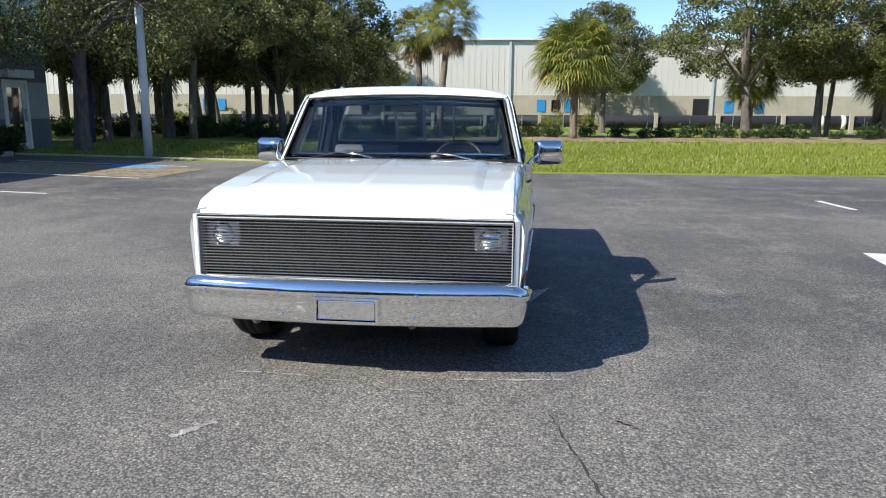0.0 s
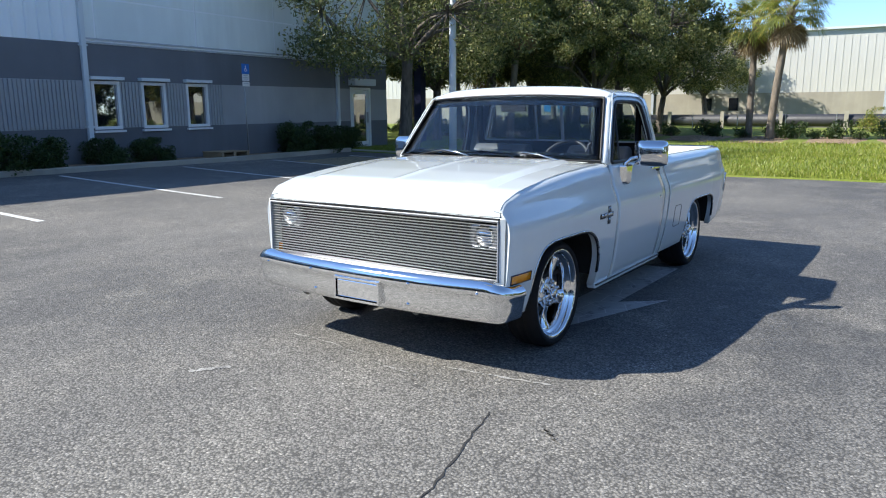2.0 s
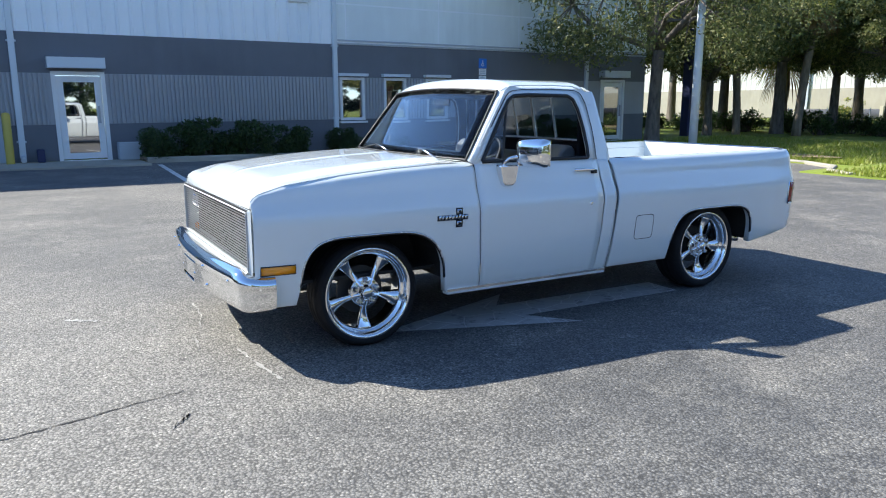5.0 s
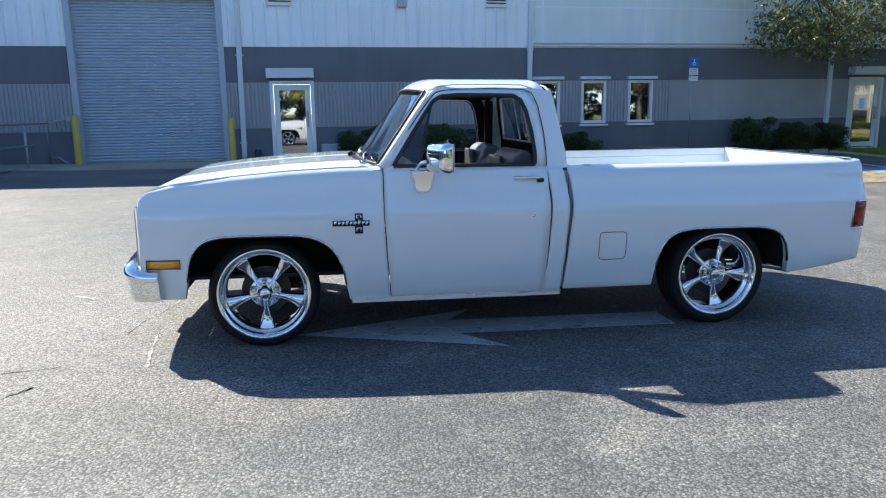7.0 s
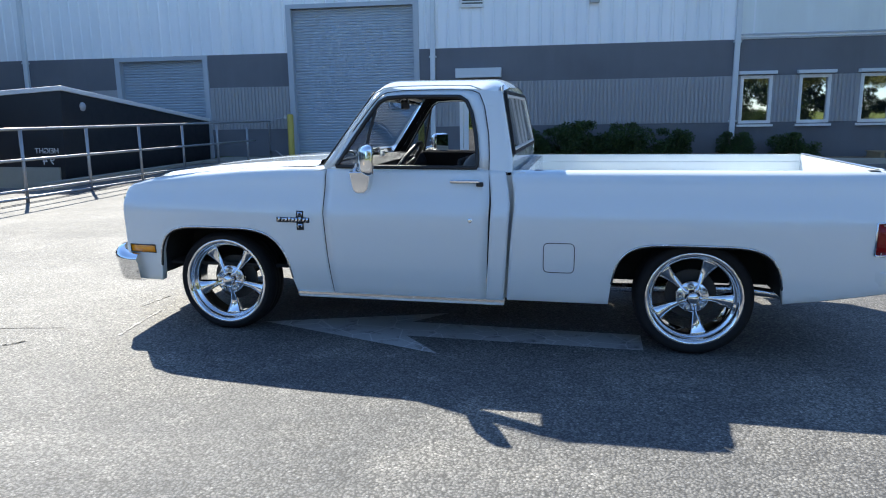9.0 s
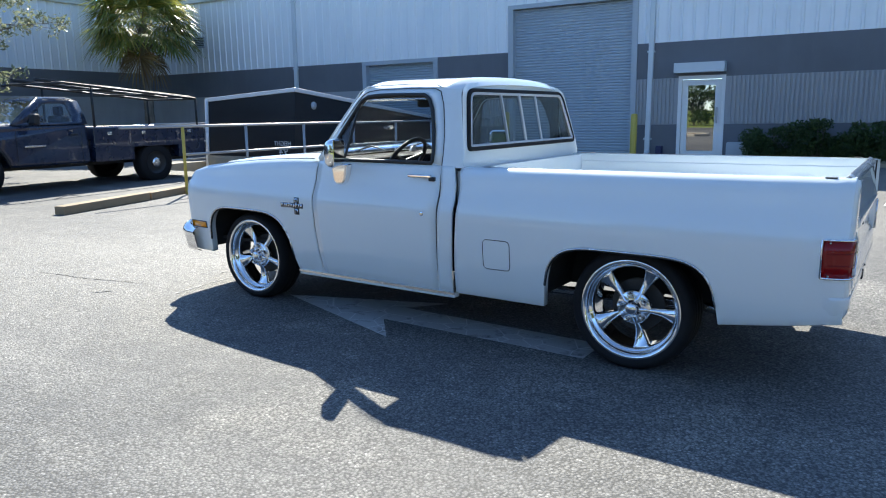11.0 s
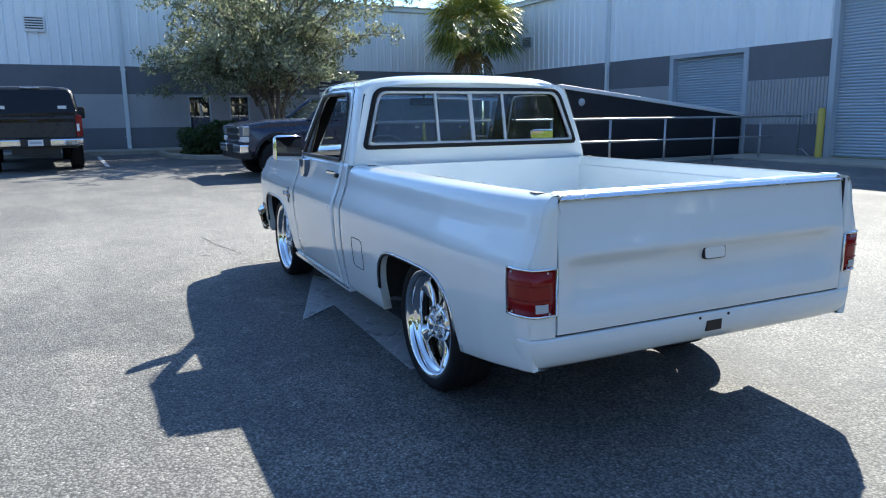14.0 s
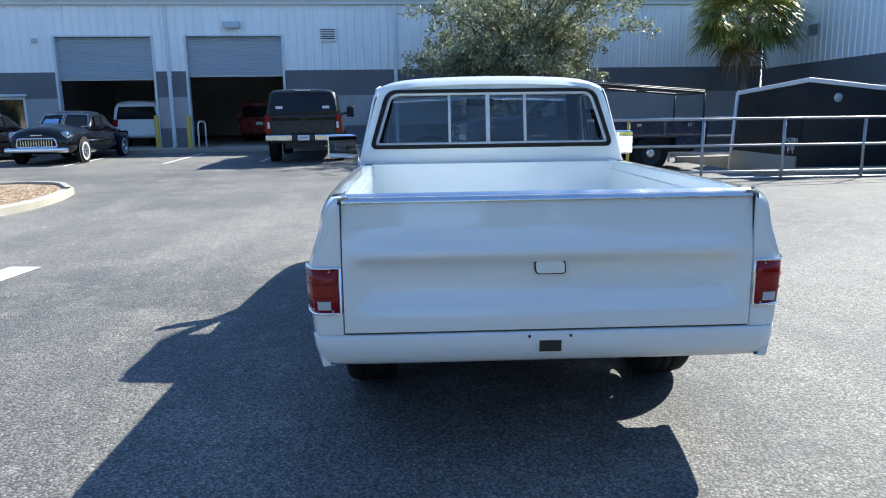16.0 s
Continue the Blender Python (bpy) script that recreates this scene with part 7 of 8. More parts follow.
sign = thing("parking_sign", "blue and white parking sign on a thin steel post", "sign", SITE)
SV = 11.45
b = bmesh.new()
rod(b, (-13.75, SV, 0.2), (-13.75, SV - 0.05, 2.92), 0.022, None, 8)
part("post", b, M["galvanised"], sign)
for z0, z1, w, mat in ((2.66, 2.95, 0.15, "sign_blue"), (2.46, 2.65, 0.14, "sign_white"), (2.30, 2.43, 0.14, "sign_white")):
    b = bmesh.new()
    soft_box(b, -13.728, -13.722, SV - w, SV + w, z0, z1, 0.002, 1)
    part("plate", b, M[mat], sign)
b = bmesh.new()
lathe(b, [(0.035, 0.0), (0.05, 0.0), (0.05, 0.002), (0.035, 0.002)], 16, pose(-13.721, SV, 2.77, 0, 0, 0))
box(b, -13.7205, -13.7185, SV - 0.012, SV + 0.012, 2.79, 2.90)
part("symbol", b, M["sign_white"], sign)
for z in (2.60, 2.55, 2.50, 2.365):
    b = bmesh.new()
    box(b, -13.7205, -13.7185, SV - 0.10, SV + 0.10, z, z + 0.02)
    part("line_of_text", b, M["grey_trim"], sign)

pallet = thing("wooden_pallet", "small wooden pallet lying by the wall", "pallet", SITE)
for i in range(5):
    b = bmesh.new()
    soft_box(b, -13.25 - 0.16 * i - 0.12, -13.25 - 0.16 * i, 9.9, 11.0, 0.42, 0.445, 0.004)
    part("board", b, M["wood"], pallet)
for v in (9.95, 10.4, 10.9):
    b = bmesh.new()
    soft_box(b, -14.02, -13.25, v, v + 0.09, 0.24, 0.42, 0.004)
    part("bearer", b, M["wood"], pallet)

pole = thing("light_pole", "tall pale concrete light pole at the lot's edge", "pole", SITE)
b = bmesh.new()
pz = gz(-9.23, 15.9)
tube(b, [(-9.23, 15.9, pz - 0.1), (-9.23, 15.9, pz + 3), (-9.23, 15.9, pz + 9)], [0.125, 0.115, 0.085], 12)
part("shaft", b, M["trim"], pole)
b = bmesh.new()
soft_box(b, -9.6, -8.86, 15.7, 16.1, pz + 9, pz + 9.15, 0.03)
part("lamp_head", b, M["grey_trim"], pole)
column = thing("navy_column", "dark blue square steel column by the lawn", "column", SITE)
b = bmesh.new()
soft_box(b, -15.10, -14.72, 22.55, 22.93, 0, 4.6, 0.02)
part("shaft", b, M["navy_column"], column)

# kerbed island at the south end of the lot
island = thing("kerbed_island", "kerbed planting island with brown bark mulch", "traffic island", SITE)
pts = [(6.55, -7.0), (6.35, -6.0), (6.3, -5.0), (6.45, -4.1), (7.2, -3.6), (8.3, -3.7), (9.2, -4.4), (9.5, -5.6), (9.4, -7.2), (8.9, -8.1), (8.0, -8.4), (7.1, -8.0)]
b = bmesh.new()
ring = resample(pts, 40)
run(b, [tuple(p) for p in ring] + [tuple(ring[0]), tuple(ring[1])], 0.16, 0.14)
part("kerb", b, M["concrete"], island)
b = bmesh.new()
b.faces.new([b.verts.new((p[0], p[1], 0.10)) for p in ring])
part("mulch", b, M["mulch"], island)
planter = thing("planter", "kerbed planter bed with brown mulch before the bay wing", "planter", SITE)
pts = [(-0.6, -17.2), (-1.0, -15.9), (-2.0, -15.2), (-4.0, -15.1), (-8.0, -15.4), (-8.0, -19.2), (-0.6, -19.2)]
b = bmesh.new()
ring = resample(pts, 40)
run(b, [tuple(p) for p in ring] + [tuple(ring[0]), tuple(ring[1])], 0.15, 0.13)
part("kerb", b, M["concrete"], planter)
b = bmesh.new()
b.faces.new([b.verts.new((p[0], p[1], gz(p[0], p[1]) + 0.09)) for p in ring])
part("mulch", b, M["mulch"], planter)

# big dark pipe on stands in front of the warehouse
pipe = thing("pipeline", "long black pipe on low stands before the warehouse", "pipe", SITE)
P0, P1 = Vector((-38, 66, 1.05)), Vector((34, 50, 1.05))
b = bmesh.new()
rod(b, P0, P1, 0.42, 0.52, 16)
part("pipe", b, M["pipe"], pipe)
for i in range(16):
    p = P0.lerp(P1, (i + 0.5) / 16)
    b = bmesh.new()
    box(b, p.x - 0.14, p.x + 0.14, p.y - 0.75, p.y - 0.55, 0.2, 1.75)
    part("stand", b, M["concrete"], pipe)
for f in (0.88, 0.90):
    p, q = P0.lerp(P1, f), P0.lerp(P1, f + 0.004)
    b = bmesh.new()
    rod(b, p, q, 0.55, None, 16)
    part("band", b, M["sign_white"], pipe)
fence3 = thing("wire_fence", "distant chain fence before the warehouse", "fence", SITE)
for i in range(24):
    u = -36 + i * 3
    b = bmesh.new()
    rod(b, (u, 49 - 0.02 * u, 0.2), (u, 49 - 0.02 * u, 1.6), 0.03, None, 6)
    part("post", b, M["galvanised"], fence3)

# cracks and pale scuffs in the asphalt
def ragged(bm, pts, w, lift):
    r = random.Random(len(pts) * 7 + int(pts[0][0] * 100))
    rows = []
    for i, p in enumerate(resample(pts, 26, False)):
        d = w * (0.35 + 0.9 * r.random())
        j = Vector((r.uniform(-0.008, 0.008), r.uniform(-0.008, 0.008)))
        rows.append((bm.verts.new((p.x - d + j.x, p.y + d * 0.4 + j.y, lift)), bm.verts.new((p.x + d + j.x, p.y - d * 0.4 + j.y, lift))))
    for a, c in zip(rows, rows[1:]):
        bm.faces.new((a[0], a[1], c[1], c[0]))


bm = bmesh.new()
ragged(bm, [(1.08, -1.12), (1.10, -1.18), (1.13, -1.35), (1.20, -1.62), (1.26, -1.86), (1.28, -2.1), (1.33, -2.4)], 0.0062, 0.003)
structure("crack", bm, M["crack"], "thin dark crack in the asphalt", "crack")
for pts in ([(-0.65, -0.76), (-0.5, -0.755), (-0.34, -0.76), (0.0, -0.83)], [(0.15, -0.90), (0.3, -0.91), (0.47, -0.93)], [(0.55, -0.72), (0.86, -0.69), (1.17, -0.64)], [(-0.62, -1.60), (-0.56, -1.51), (-0.50, -1.42)], [(1.39, -1.16), (1.45, -1.20), (1.51, -1.25)]):
    bm = bmesh.new()
    ragged(bm, pts, 0.022, 0.0035)
    structure("scuff_mark", bm, M["scuff"], "pale scraped mark on the asphalt", "mark")

# ---- other vehicles ----
def loft(bm, stations, close=True):
    """Skin through cross-sections; each station is (y, [(x, z), ...]) for the half x >= 0, mirrored across."""
    rings = []
    for y, half in stations:
        pts = half + [(-x, z) for x, z in reversed(half) if x > 1e-6]
        rings.append([bm.verts.new((x, y, z)) for x, z in pts])
    for a, c in zip(rings, rings[1:]):
        n = len(a)
        for i in range(n if close else n - 1):
            bm.faces.new((a[i], a[(i + 1) % n], c[(i + 1) % n], c[i])).smooth = True
    bm.faces.new(rings[0])
    bm.faces.new(rings[-1][::-1])


def road_wheel(parent, x, y, r, w, rim_mat, white=False, rim=0.6):
    s = 1 if x > 0 else -1
    h = w / 2
    m = Matrix.Translation((x, y, r)) @ (Matrix.Identity(4) if s > 0 else pose(0, 0, 0, 0, 0, 180))
    b = bmesh.new()
    lathe(b, [(r * rim, -h), (r * 0.93, -h), (r, -h + 0.03), (r, h - 0.03), (r * 0.93, h), (r * rim, h - 0.01)], 32, m)
    wh = part("wheel", b, M["rubber"], parent)
    b = bmesh.new()
    lathe(b, [(r * rim, h - 0.012), (r * rim * 0.92, h - 0.03), (r * rim * 0.5, h - 0.05), (r * 0.22, h - 0.035), (r * 0.18, h - 0.01), (0, h - 0.005)], 24, m)
    part("rim", b, rim_mat, wh)
    for k in range(6):
        q = k * math.pi / 3
        b = bmesh.new()
        lathe(b, [(r * 0.085, h - 0.037), (0, h - 0.036)], 10, m @ pose(0, r * 0.40 * math.cos(q), r * 0.40 * math.sin(q)))
        part("vent_hole", b, M["black"], wh)
    if white:
        b = bmesh.new()
        lathe(b, [(r * rim * 1.12, h + 0.002), (r * 0.78, h + 0.003)], 32, m)
        part("white_wall", b, M["grey_trim"], wh)
    return wh


def quad_pane(parent, pts, mat, name="window", grow=0.004):
    b = bmesh.new()
    b.faces.new([b.verts.new(p) for p in pts])
    thick(b, grow)
    return part(name, b, mat, parent)


def half(w, zs, bulge=0.06, base=None):
    """Half section of a body: flat floor, rounded side, crowned top."""
    z0, z1 = zs
    return [(w * 0.86, z0), (w * 0.97, z0 + 0.08), (w, lerp(z0, z1, 0.45)), (w * 0.985, lerp(z0, z1, 0.8)), (w * 0.93, z1 - 0.02), (w * 0.8, z1), (w * 0.4, z1 + bulge * 0.3), (0.0, z1 + bulge * 0.4)]


# dark service pickup with a ladder rack; nose along +y of its own axes
def service_truck(m):
    t = thing("service_truck", "dark navy service pickup with utility body and ladder rack", "pickup truck", m)
    AX, AR = 1.95, 0.53
    b = bmesh.new()
    arc = [(AX - AR * math.cos(q), 0.44 + AR * 0.98 * math.sin(q)) for q in spaced(0.15, math.pi - 0.15, 15)]
    prism(b, [(-0.20, 0.50), (1.40, 0.50)] + arc + [(2.50, 0.56), (2.66, 0.58), (2.72, 0.74), (2.71, 1.13), (2.65, 1.20), (2.1, 1.275), (1.30, 1.305), (-0.20, 1.305)], "x", -0.97, 0.97)
    bmesh.ops.recalc_face_normals(b, faces=b.faces[:])
    sharp = [e for e in b.edges if len(e.link_faces) == 2 and e.calc_face_angle(0) > 0.9]
    bmesh.ops.bevel(b, geom=sharp, offset=0.075, segments=4, profile=0.5, affect="EDGES")
    for v in b.verts:
        v.co.x *= 1 - 0.10 * max(0, (v.co.z - 0.98) / 0.33) ** 1.5 - 0.07 * max(0, (v.co.y - 2.2) / 0.5) ** 2
    part("body", b, M["navy_paint"], t)
    def cab_at(z):
        return lerp(0.915, 0.735, (z - 1.29) / 0.475)
    c_out = [(1.26, 1.275), (1.0, 1.47), (0.72, 1.68), (0.60, 1.745), (0.40, 1.765), (-0.05, 1.765), (-0.14, 1.72), (-0.19, 1.45), (-0.20, 1.275)]
    c_in = [(1.02, 1.315), (0.87, 1.45), (0.67, 1.60), (0.58, 1.665), (0.42, 1.69), (0.18, 1.69), (0.12, 1.66), (0.08, 1.45), (0.07, 1.315)]
    b = bmesh.new()
    sheet(b, lambda u, q: (0.745 * u, lerp(0.70 - 0.05 * u * u, -0.17, q), 1.815 - 0.05 * abs(u) ** 3 - 0.075 * max(0, 1 - q / 0.3) ** 2 - 0.05 * max(0, (q - 0.82) / 0.18) ** 2), spaced(-1, 1, 15), spaced(0, 1, 14))
    thick(b, 0.03)
    part("roof", b, M["navy_paint"], t)
    for s in (1, -1):
        b = bmesh.new()
        band(b, c_out + c_out[:1], c_in + c_in[:1], cab_at, s)
        thick(b, 0.05)
        part("door_frame", b, M["navy_paint"], t)
    glass = [("windshield", [(-0.82, 1.24, 1.30), (0.82, 1.24, 1.28), (0.70, 0.66, 1.75), (-0.70, 0.66, 1.75)]), ("rear_window", [(-0.80, -0.195, 1.30), (0.80, -0.195, 1.30), (0.68, -0.16, 1.73), (-0.68, -0.16, 1.73)])]
    for s in (1, -1):
        glass.append(("side_window", [(s * 0.890, 1.05, 1.30), (s * 0.890, 0.04, 1.30), (s * 0.745, 0.10, 1.70), (s * 0.745, 0.56, 1.70)]))
    for name, pts in glass:
        quad_pane(t, pts, M["glass"], name).visible_shadow = False
    for s in (1, -1):
        for name, a0, a1, r in (("windshield_pillar", (0.87, 1.25, 1.27), (0.70, 0.64, 1.76), 0.045),):
            b = bmesh.new()
            rod(b, (s * a0[0], *a0[1:]), (s * a1[0], *a1[1:]), r, r * 0.9, 8)
            part(name, b, M["navy_paint"], t)
        b = bmesh.new()
        soft_box(b, *sorted((s * 0.18, s * 0.68)), 0.0, 0.18, 1.0, 1.44, 0.05, 3)
        soft_box(b, *sorted((s * 0.32, s * 0.54)), 0.02, 0.14, 1.44, 1.62, 0.04, 3)
        part("seat", b, M["dash"], t)
        b = bmesh.new()
        soft_box(b, *sorted((s * 1.0, s * 1.20)), 0.90, 1.02, 1.28, 1.48, 0.04, 3)
        rod(b, (s * 0.94, 0.96, 1.30), (s * 1.05, 0.96, 1.35), 0.03, None, 8)
        part("mirror", b, M["black"], t)
        b = bmesh.new()
        soft_box(b, *sorted((s * 0.60, s * 0.955)), 2.58, 2.73, 0.95, 1.16, 0.03, 3)
        part("headlight", b, M["clear_lens"], t)
        b = bmesh.new()
        soft_box(b, *sorted((s * 0.60, s * 0.955)), 2.60, 2.725, 0.82, 0.935, 0.02, 2)
        part("turn_lamp", b, M["sign_white"], t)
        b = bmesh.new()
        soft_box(b, *sorted((s * 0.972, s * 0.982)), 0.72, 1.12, 0.86, 0.90, 0.004)
        part("badge", b, M["bright_metal"], t)
        b = bmesh.new()
        soft_box(b, *sorted((s * 0.965, s * 0.99)), 0.06, 0.20, 1.06, 1.10, 0.008)
        part("door_handle", b, M["black"], t)
        for y in (1.26, -0.02):
            b = bmesh.new()
            box(b, *sorted((s * 0.968, s * 0.9715)), y - 0.005, y + 0.005, 0.56, 1.19)
            part("door_gap", b, M["black"], t)
        b = bmesh.new()
        tube(b, [(s * 0.965, AX - AR * 1.02 * math.cos(q), 0.44 + AR * math.sin(q)) for q in spaced(0.15, math.pi - 0.15, 25)], 0.028, 8)
        part("arch_trim", b, M["black"], t)
        b = bmesh.new()
        soft_box(b, *sorted((s * 0.70, s * 1.02)), -3.05, -0.25, 0.78, 1.20, 0.02)
        box(b, *sorted((s * 0.72, s * 1.015)), -1.15, -0.26, 0.52, 0.80)
        box(b, *sorted((s * 0.72, s * 1.015)), -3.04, -2.30, 0.52, 0.80)
        part("tool_cabinet", b, M["navy_paint"], t)
        for y in (-0.6, -1.4, -2.6):
            b = bmesh.new()
            soft_box(b, *sorted((s * 1.02, s * 1.04)), y - 0.05, y + 0.05, 1.04, 1.11, 0.005)
            part("latch", b, M["bright_metal"], t)
        b = bmesh.new()
        soft_box(b, *sorted((s * 0.30, s * 1.0)), 2.62, 2.82, 0.58, 0.77, 0.035, 3)
        part("bumper", b, M["chrome"], t, "bright front bumper end")
    b = bmesh.new()
    box(b, -0.7, 0.7, -3.0, -0.25, 0.62, 0.85)
    box(b, -0.45, 0.45, -3.0, 2.6, 0.42, 0.66)
    part("bed", b, M["black"], t)
    b = bmesh.new()
    soft_box(b, -0.98, 0.98, 2.58, 2.78, 0.44, 0.62, 0.03)
    soft_box(b, -0.32, 0.32, 2.62, 2.81, 0.60, 0.76, 0.02)
    part("air_dam", b, M["black"], t)
    b = bmesh.new()
    soft_box(b, -0.58, 0.58, 2.65, 2.725, 0.80, 1.16, 0.02)
    g = part("grille", b, M["black"], t)
    for z in (0.85, 0.98, 1.12):
        b = bmesh.new()
        soft_box(b, -0.60, 0.60, 2.70, 2.75, z - 0.022, z + 0.022, 0.01)
        part("bar", b, M["chrome"], g)
    for x, y in ((0.84, AX), (-0.84, AX), (0.84, -1.72), (-0.84, -1.72)):
        w = road_wheel(t, x, y, 0.42, 0.28, M["black"], False, 0.58)
        s = 1 if x > 0 else -1
        b = bmesh.new()
        lathe(b, [(0.10, 0.10), (0.105, 0.13), (0.07, 0.145), (0.0, 0.15)], 8, Matrix.Translation((x, y, 0.42)) @ (Matrix.Identity(4) if s > 0 else pose(0, 0, 0, 0, 0, 180)), False)
        part("hub", b, M["bright_metal"], w)
    b = bmesh.new()
    for x in (-0.85, 0.85):
        tube(b, [(x, 0.42, 2.04), (x, 0.2, 2.07), (x, -1.0, 1.97), (x, -3.0, 1.80)], 0.026, 8)
    rack = part("ladder_rack", b, M["black"], t)
    for y in (0.3, -0.9, -1.9, -3.0):
        b = bmesh.new()
        rod(b, (-0.85, y, 2.055 + 0.082 * (y - 0.2)), (0.85, y, 2.055 + 0.082 * (y - 0.2)), 0.022, None, 8)
        part("cross_bar", b, M["black"], rack)
    for y in (-0.4, -3.0):
        for x in (-0.85, 0.85):
            b = bmesh.new()
            rod(b, (x, y, 1.18), (x, y, 2.055 + 0.082 * (y - 0.2)), 0.024, None, 8)
            part("upright", b, M["black"], rack)
    for x in (-0.45, 0.35):
        b = bmesh.new()
        rod(b, (x, 0.5, 2.14), (x, -3.2, 1.84), 0.03, None, 8)
        part("carried_pipe", b, M["black"], rack)
    return t


service_truck(SITE @ pose(-3.6, -10.0, 0.0, 0, 0, -90) @ Matrix.Diagonal((0.97, 0.97, 0.97, 1)))

# grey-brown pickup with a canopy, seen from behind; nose along -y of the site
def canopy_truck(m):
    t = thing("canopy_pickup", "dark grey pickup with a matching canopy and chrome bumper", "pickup truck", m)
    b = bmesh.new()
    loft(b, [(0.0, half(1.00, (0.58, 1.30), 0.0)), (-0.05, half(1.01, (0.56, 1.32), 0.0)), (-2.2, half(1.02, (0.52, 1.32), 0.0)), (-4.6, half(1.02, (0.52, 1.24))), (-5.9, half(0.98, (0.55, 1.16))), (-6.0, half(0.9, (0.6, 1.08)))])
    part("body", b, M["grey_paint"], t)
    b = bmesh.new()
    prof = [(0.99, 1.30), (0.97, 1.42), (0.88, 1.88), (0.78, 1.96), (0.4, 1.99), (0, 2.0)]
    low = [(0.975, 1.30), (0.955, 1.40), (0.85, 1.885), (0.75, 1.925), (0.4, 1.95), (0, 1.955)]
    loft(b, [(-0.02, [(x, min(z, 1.40)) for x, z in low]), (-0.17, low), (-0.32, prof), (-2.15, prof)])
    part("canopy", b, M["grey_paint"], t, "body-coloured canopy")
    b = bmesh.new()
    cab = [(0.99, 1.24), (0.95, 1.4), (0.84, 1.84), (0.74, 1.92), (0.4, 1.95), (0, 1.96)]
    loft(b, [(-2.2, cab), (-3.6, cab), (-4.35, [(0.96, 1.22), (0.93, 1.24), (0.88, 1.25), (0.74, 1.26), (0.4, 1.27), (0, 1.27)])])
    part("cab", b, M["grey_paint"], t)
    b = bmesh.new()
    pane = round_poly([(-0.91, 1.345), (0.91, 1.345), (0.80, 1.90), (-0.80, 1.90)], 0.10, 4)
    b.faces.new([b.verts.new((x, 0.012 - 0.33 * max(0, z - 1.40), z)) for x, z in pane])
    thick(b, 0.012)
    part("rear_glass", b, M["shield"], t)
    b = bmesh.new()
    loop = [(x, 0.010 - 0.33 * max(0, z - 1.40), z) for x, z in pane]
    tube(b, loop + loop[:1], 0.014, 6)
    part("glass_seal", b, M["grey_paint"], t)
    b = bmesh.new()
    soft_box(b, -0.20, 0.20, -0.185, -0.13, 1.935, 1.965, 0.01)
    part("brake_lamp", b, M["grey_trim"], t)
    b = bmesh.new()
    soft_box(b, -0.86, 0.86, -0.02, 0.025, 0.80, 1.30, 0.02)
    gate = part("tailgate", b, M["grey_paint"], t)
    b = bmesh.new()
    soft_box(b, -0.84, 0.84, 0.02, 0.035, 1.16, 1.24, 0.008)
    part("band", b, M["black_paint"], gate)
    b = bmesh.new()
    lathe(b, [(0.0, 0.010), (0.035, 0.007), (0.042, 0.0)], 20, pose(0, 0.03, 1.20, 0, 0, 90) @ Matrix.Diagonal((1, 2.0, 0.8, 1)))
    part("emblem", b, M["black"], gate)
    for s in (1, -1):
        b = bmesh.new()
        soft_box(b, *sorted((s * 0.87, s * 1.01)), -0.10, 0.03, 0.82, 1.31, 0.02)
        lamp = part("tail_lamp", b, M["red_lens"], t)
        b = bmesh.new()
        soft_box(b, *sorted((s * 0.885, s * 0.945)), 0.028, 0.038, 0.95, 1.12, 0.005)
        part("clear_lens", b, M["sign_white"], lamp)
        b = bmesh.new()
        soft_box(b, *sorted((s * 0.30, s * 1.0)), -0.02, 0.18, 0.62, 0.78, 0.03, 3, Matrix.Translation((0, 0, 0.0)))
        part("bumper", b, M["chrome"], t, "bright rear bumper")
        quad_pane(t, [(s * 0.985, -0.35, 1.40), (s * 0.985, -2.05, 1.40), (s * 0.905, -2.05, 1.82), (s * 0.905, -0.4, 1.82)], M["shield"], "side_glass")
        quad_pane(t, [(s * 0.975, -2.4, 1.34), (s * 0.975, -3.9, 1.34), (s * 0.86, -3.5, 1.80), (s * 0.86, -2.4, 1.80)], M["shield"], "side_window")
        b = bmesh.new()
        soft_box(b, *sorted((s * 1.12, s * 1.36)), -3.72, -3.60, 1.22, 1.55, 0.05, 3)
        rod(b, (s * 0.98, -3.66, 1.32), (s * 1.16, -3.66, 1.34), 0.03, None, 8)
        part("mirror", b, M["black"], t)
        b = bmesh.new()
        lathe(b, [(0.48, 0.0), (0.0, 0.0)], 30, pose(s * 1.022, -1.2, 0.48, 0, 0, 0))
        part("wheel_well", b, M["underbody"], t)
    b = bmesh.new()
    soft_box(b, -0.32, 0.32, 0.0, 0.14, 0.60, 0.80, 0.02)
    part("bumper_step", b, M["black"], t)
    b = bmesh.new()
    soft_box(b, -0.155, 0.155, 0.14, 0.148, 0.63, 0.77, 0.004)
    pl = part("number_plate", b, M["sign_white"], t)
    b = bmesh.new()
    box(b, -0.12, 0.12, 0.148, 0.150, 0.68, 0.73)
    part("bar_of_characters", b, M["grey_trim"], pl)
    b = bmesh.new()
    rod(b, (0, 0, 0.52), (0, 0.22, 0.52), 0.03, None, 8)
    box(b, -0.5, 0.5, -5.5, 0.0, 0.42, 0.58)
    part("hitch", b, M["black"], t)
    for s in (1, -1):
        b = bmesh.new()
        box(b, s * 0.62 - 0.09, s * 0.62 + 0.09, -0.010, -0.002, 1.47, 1.54, Matrix.Translation((0, 0.013, 0)))
        part("sticker", b, M["sign_white"], t)
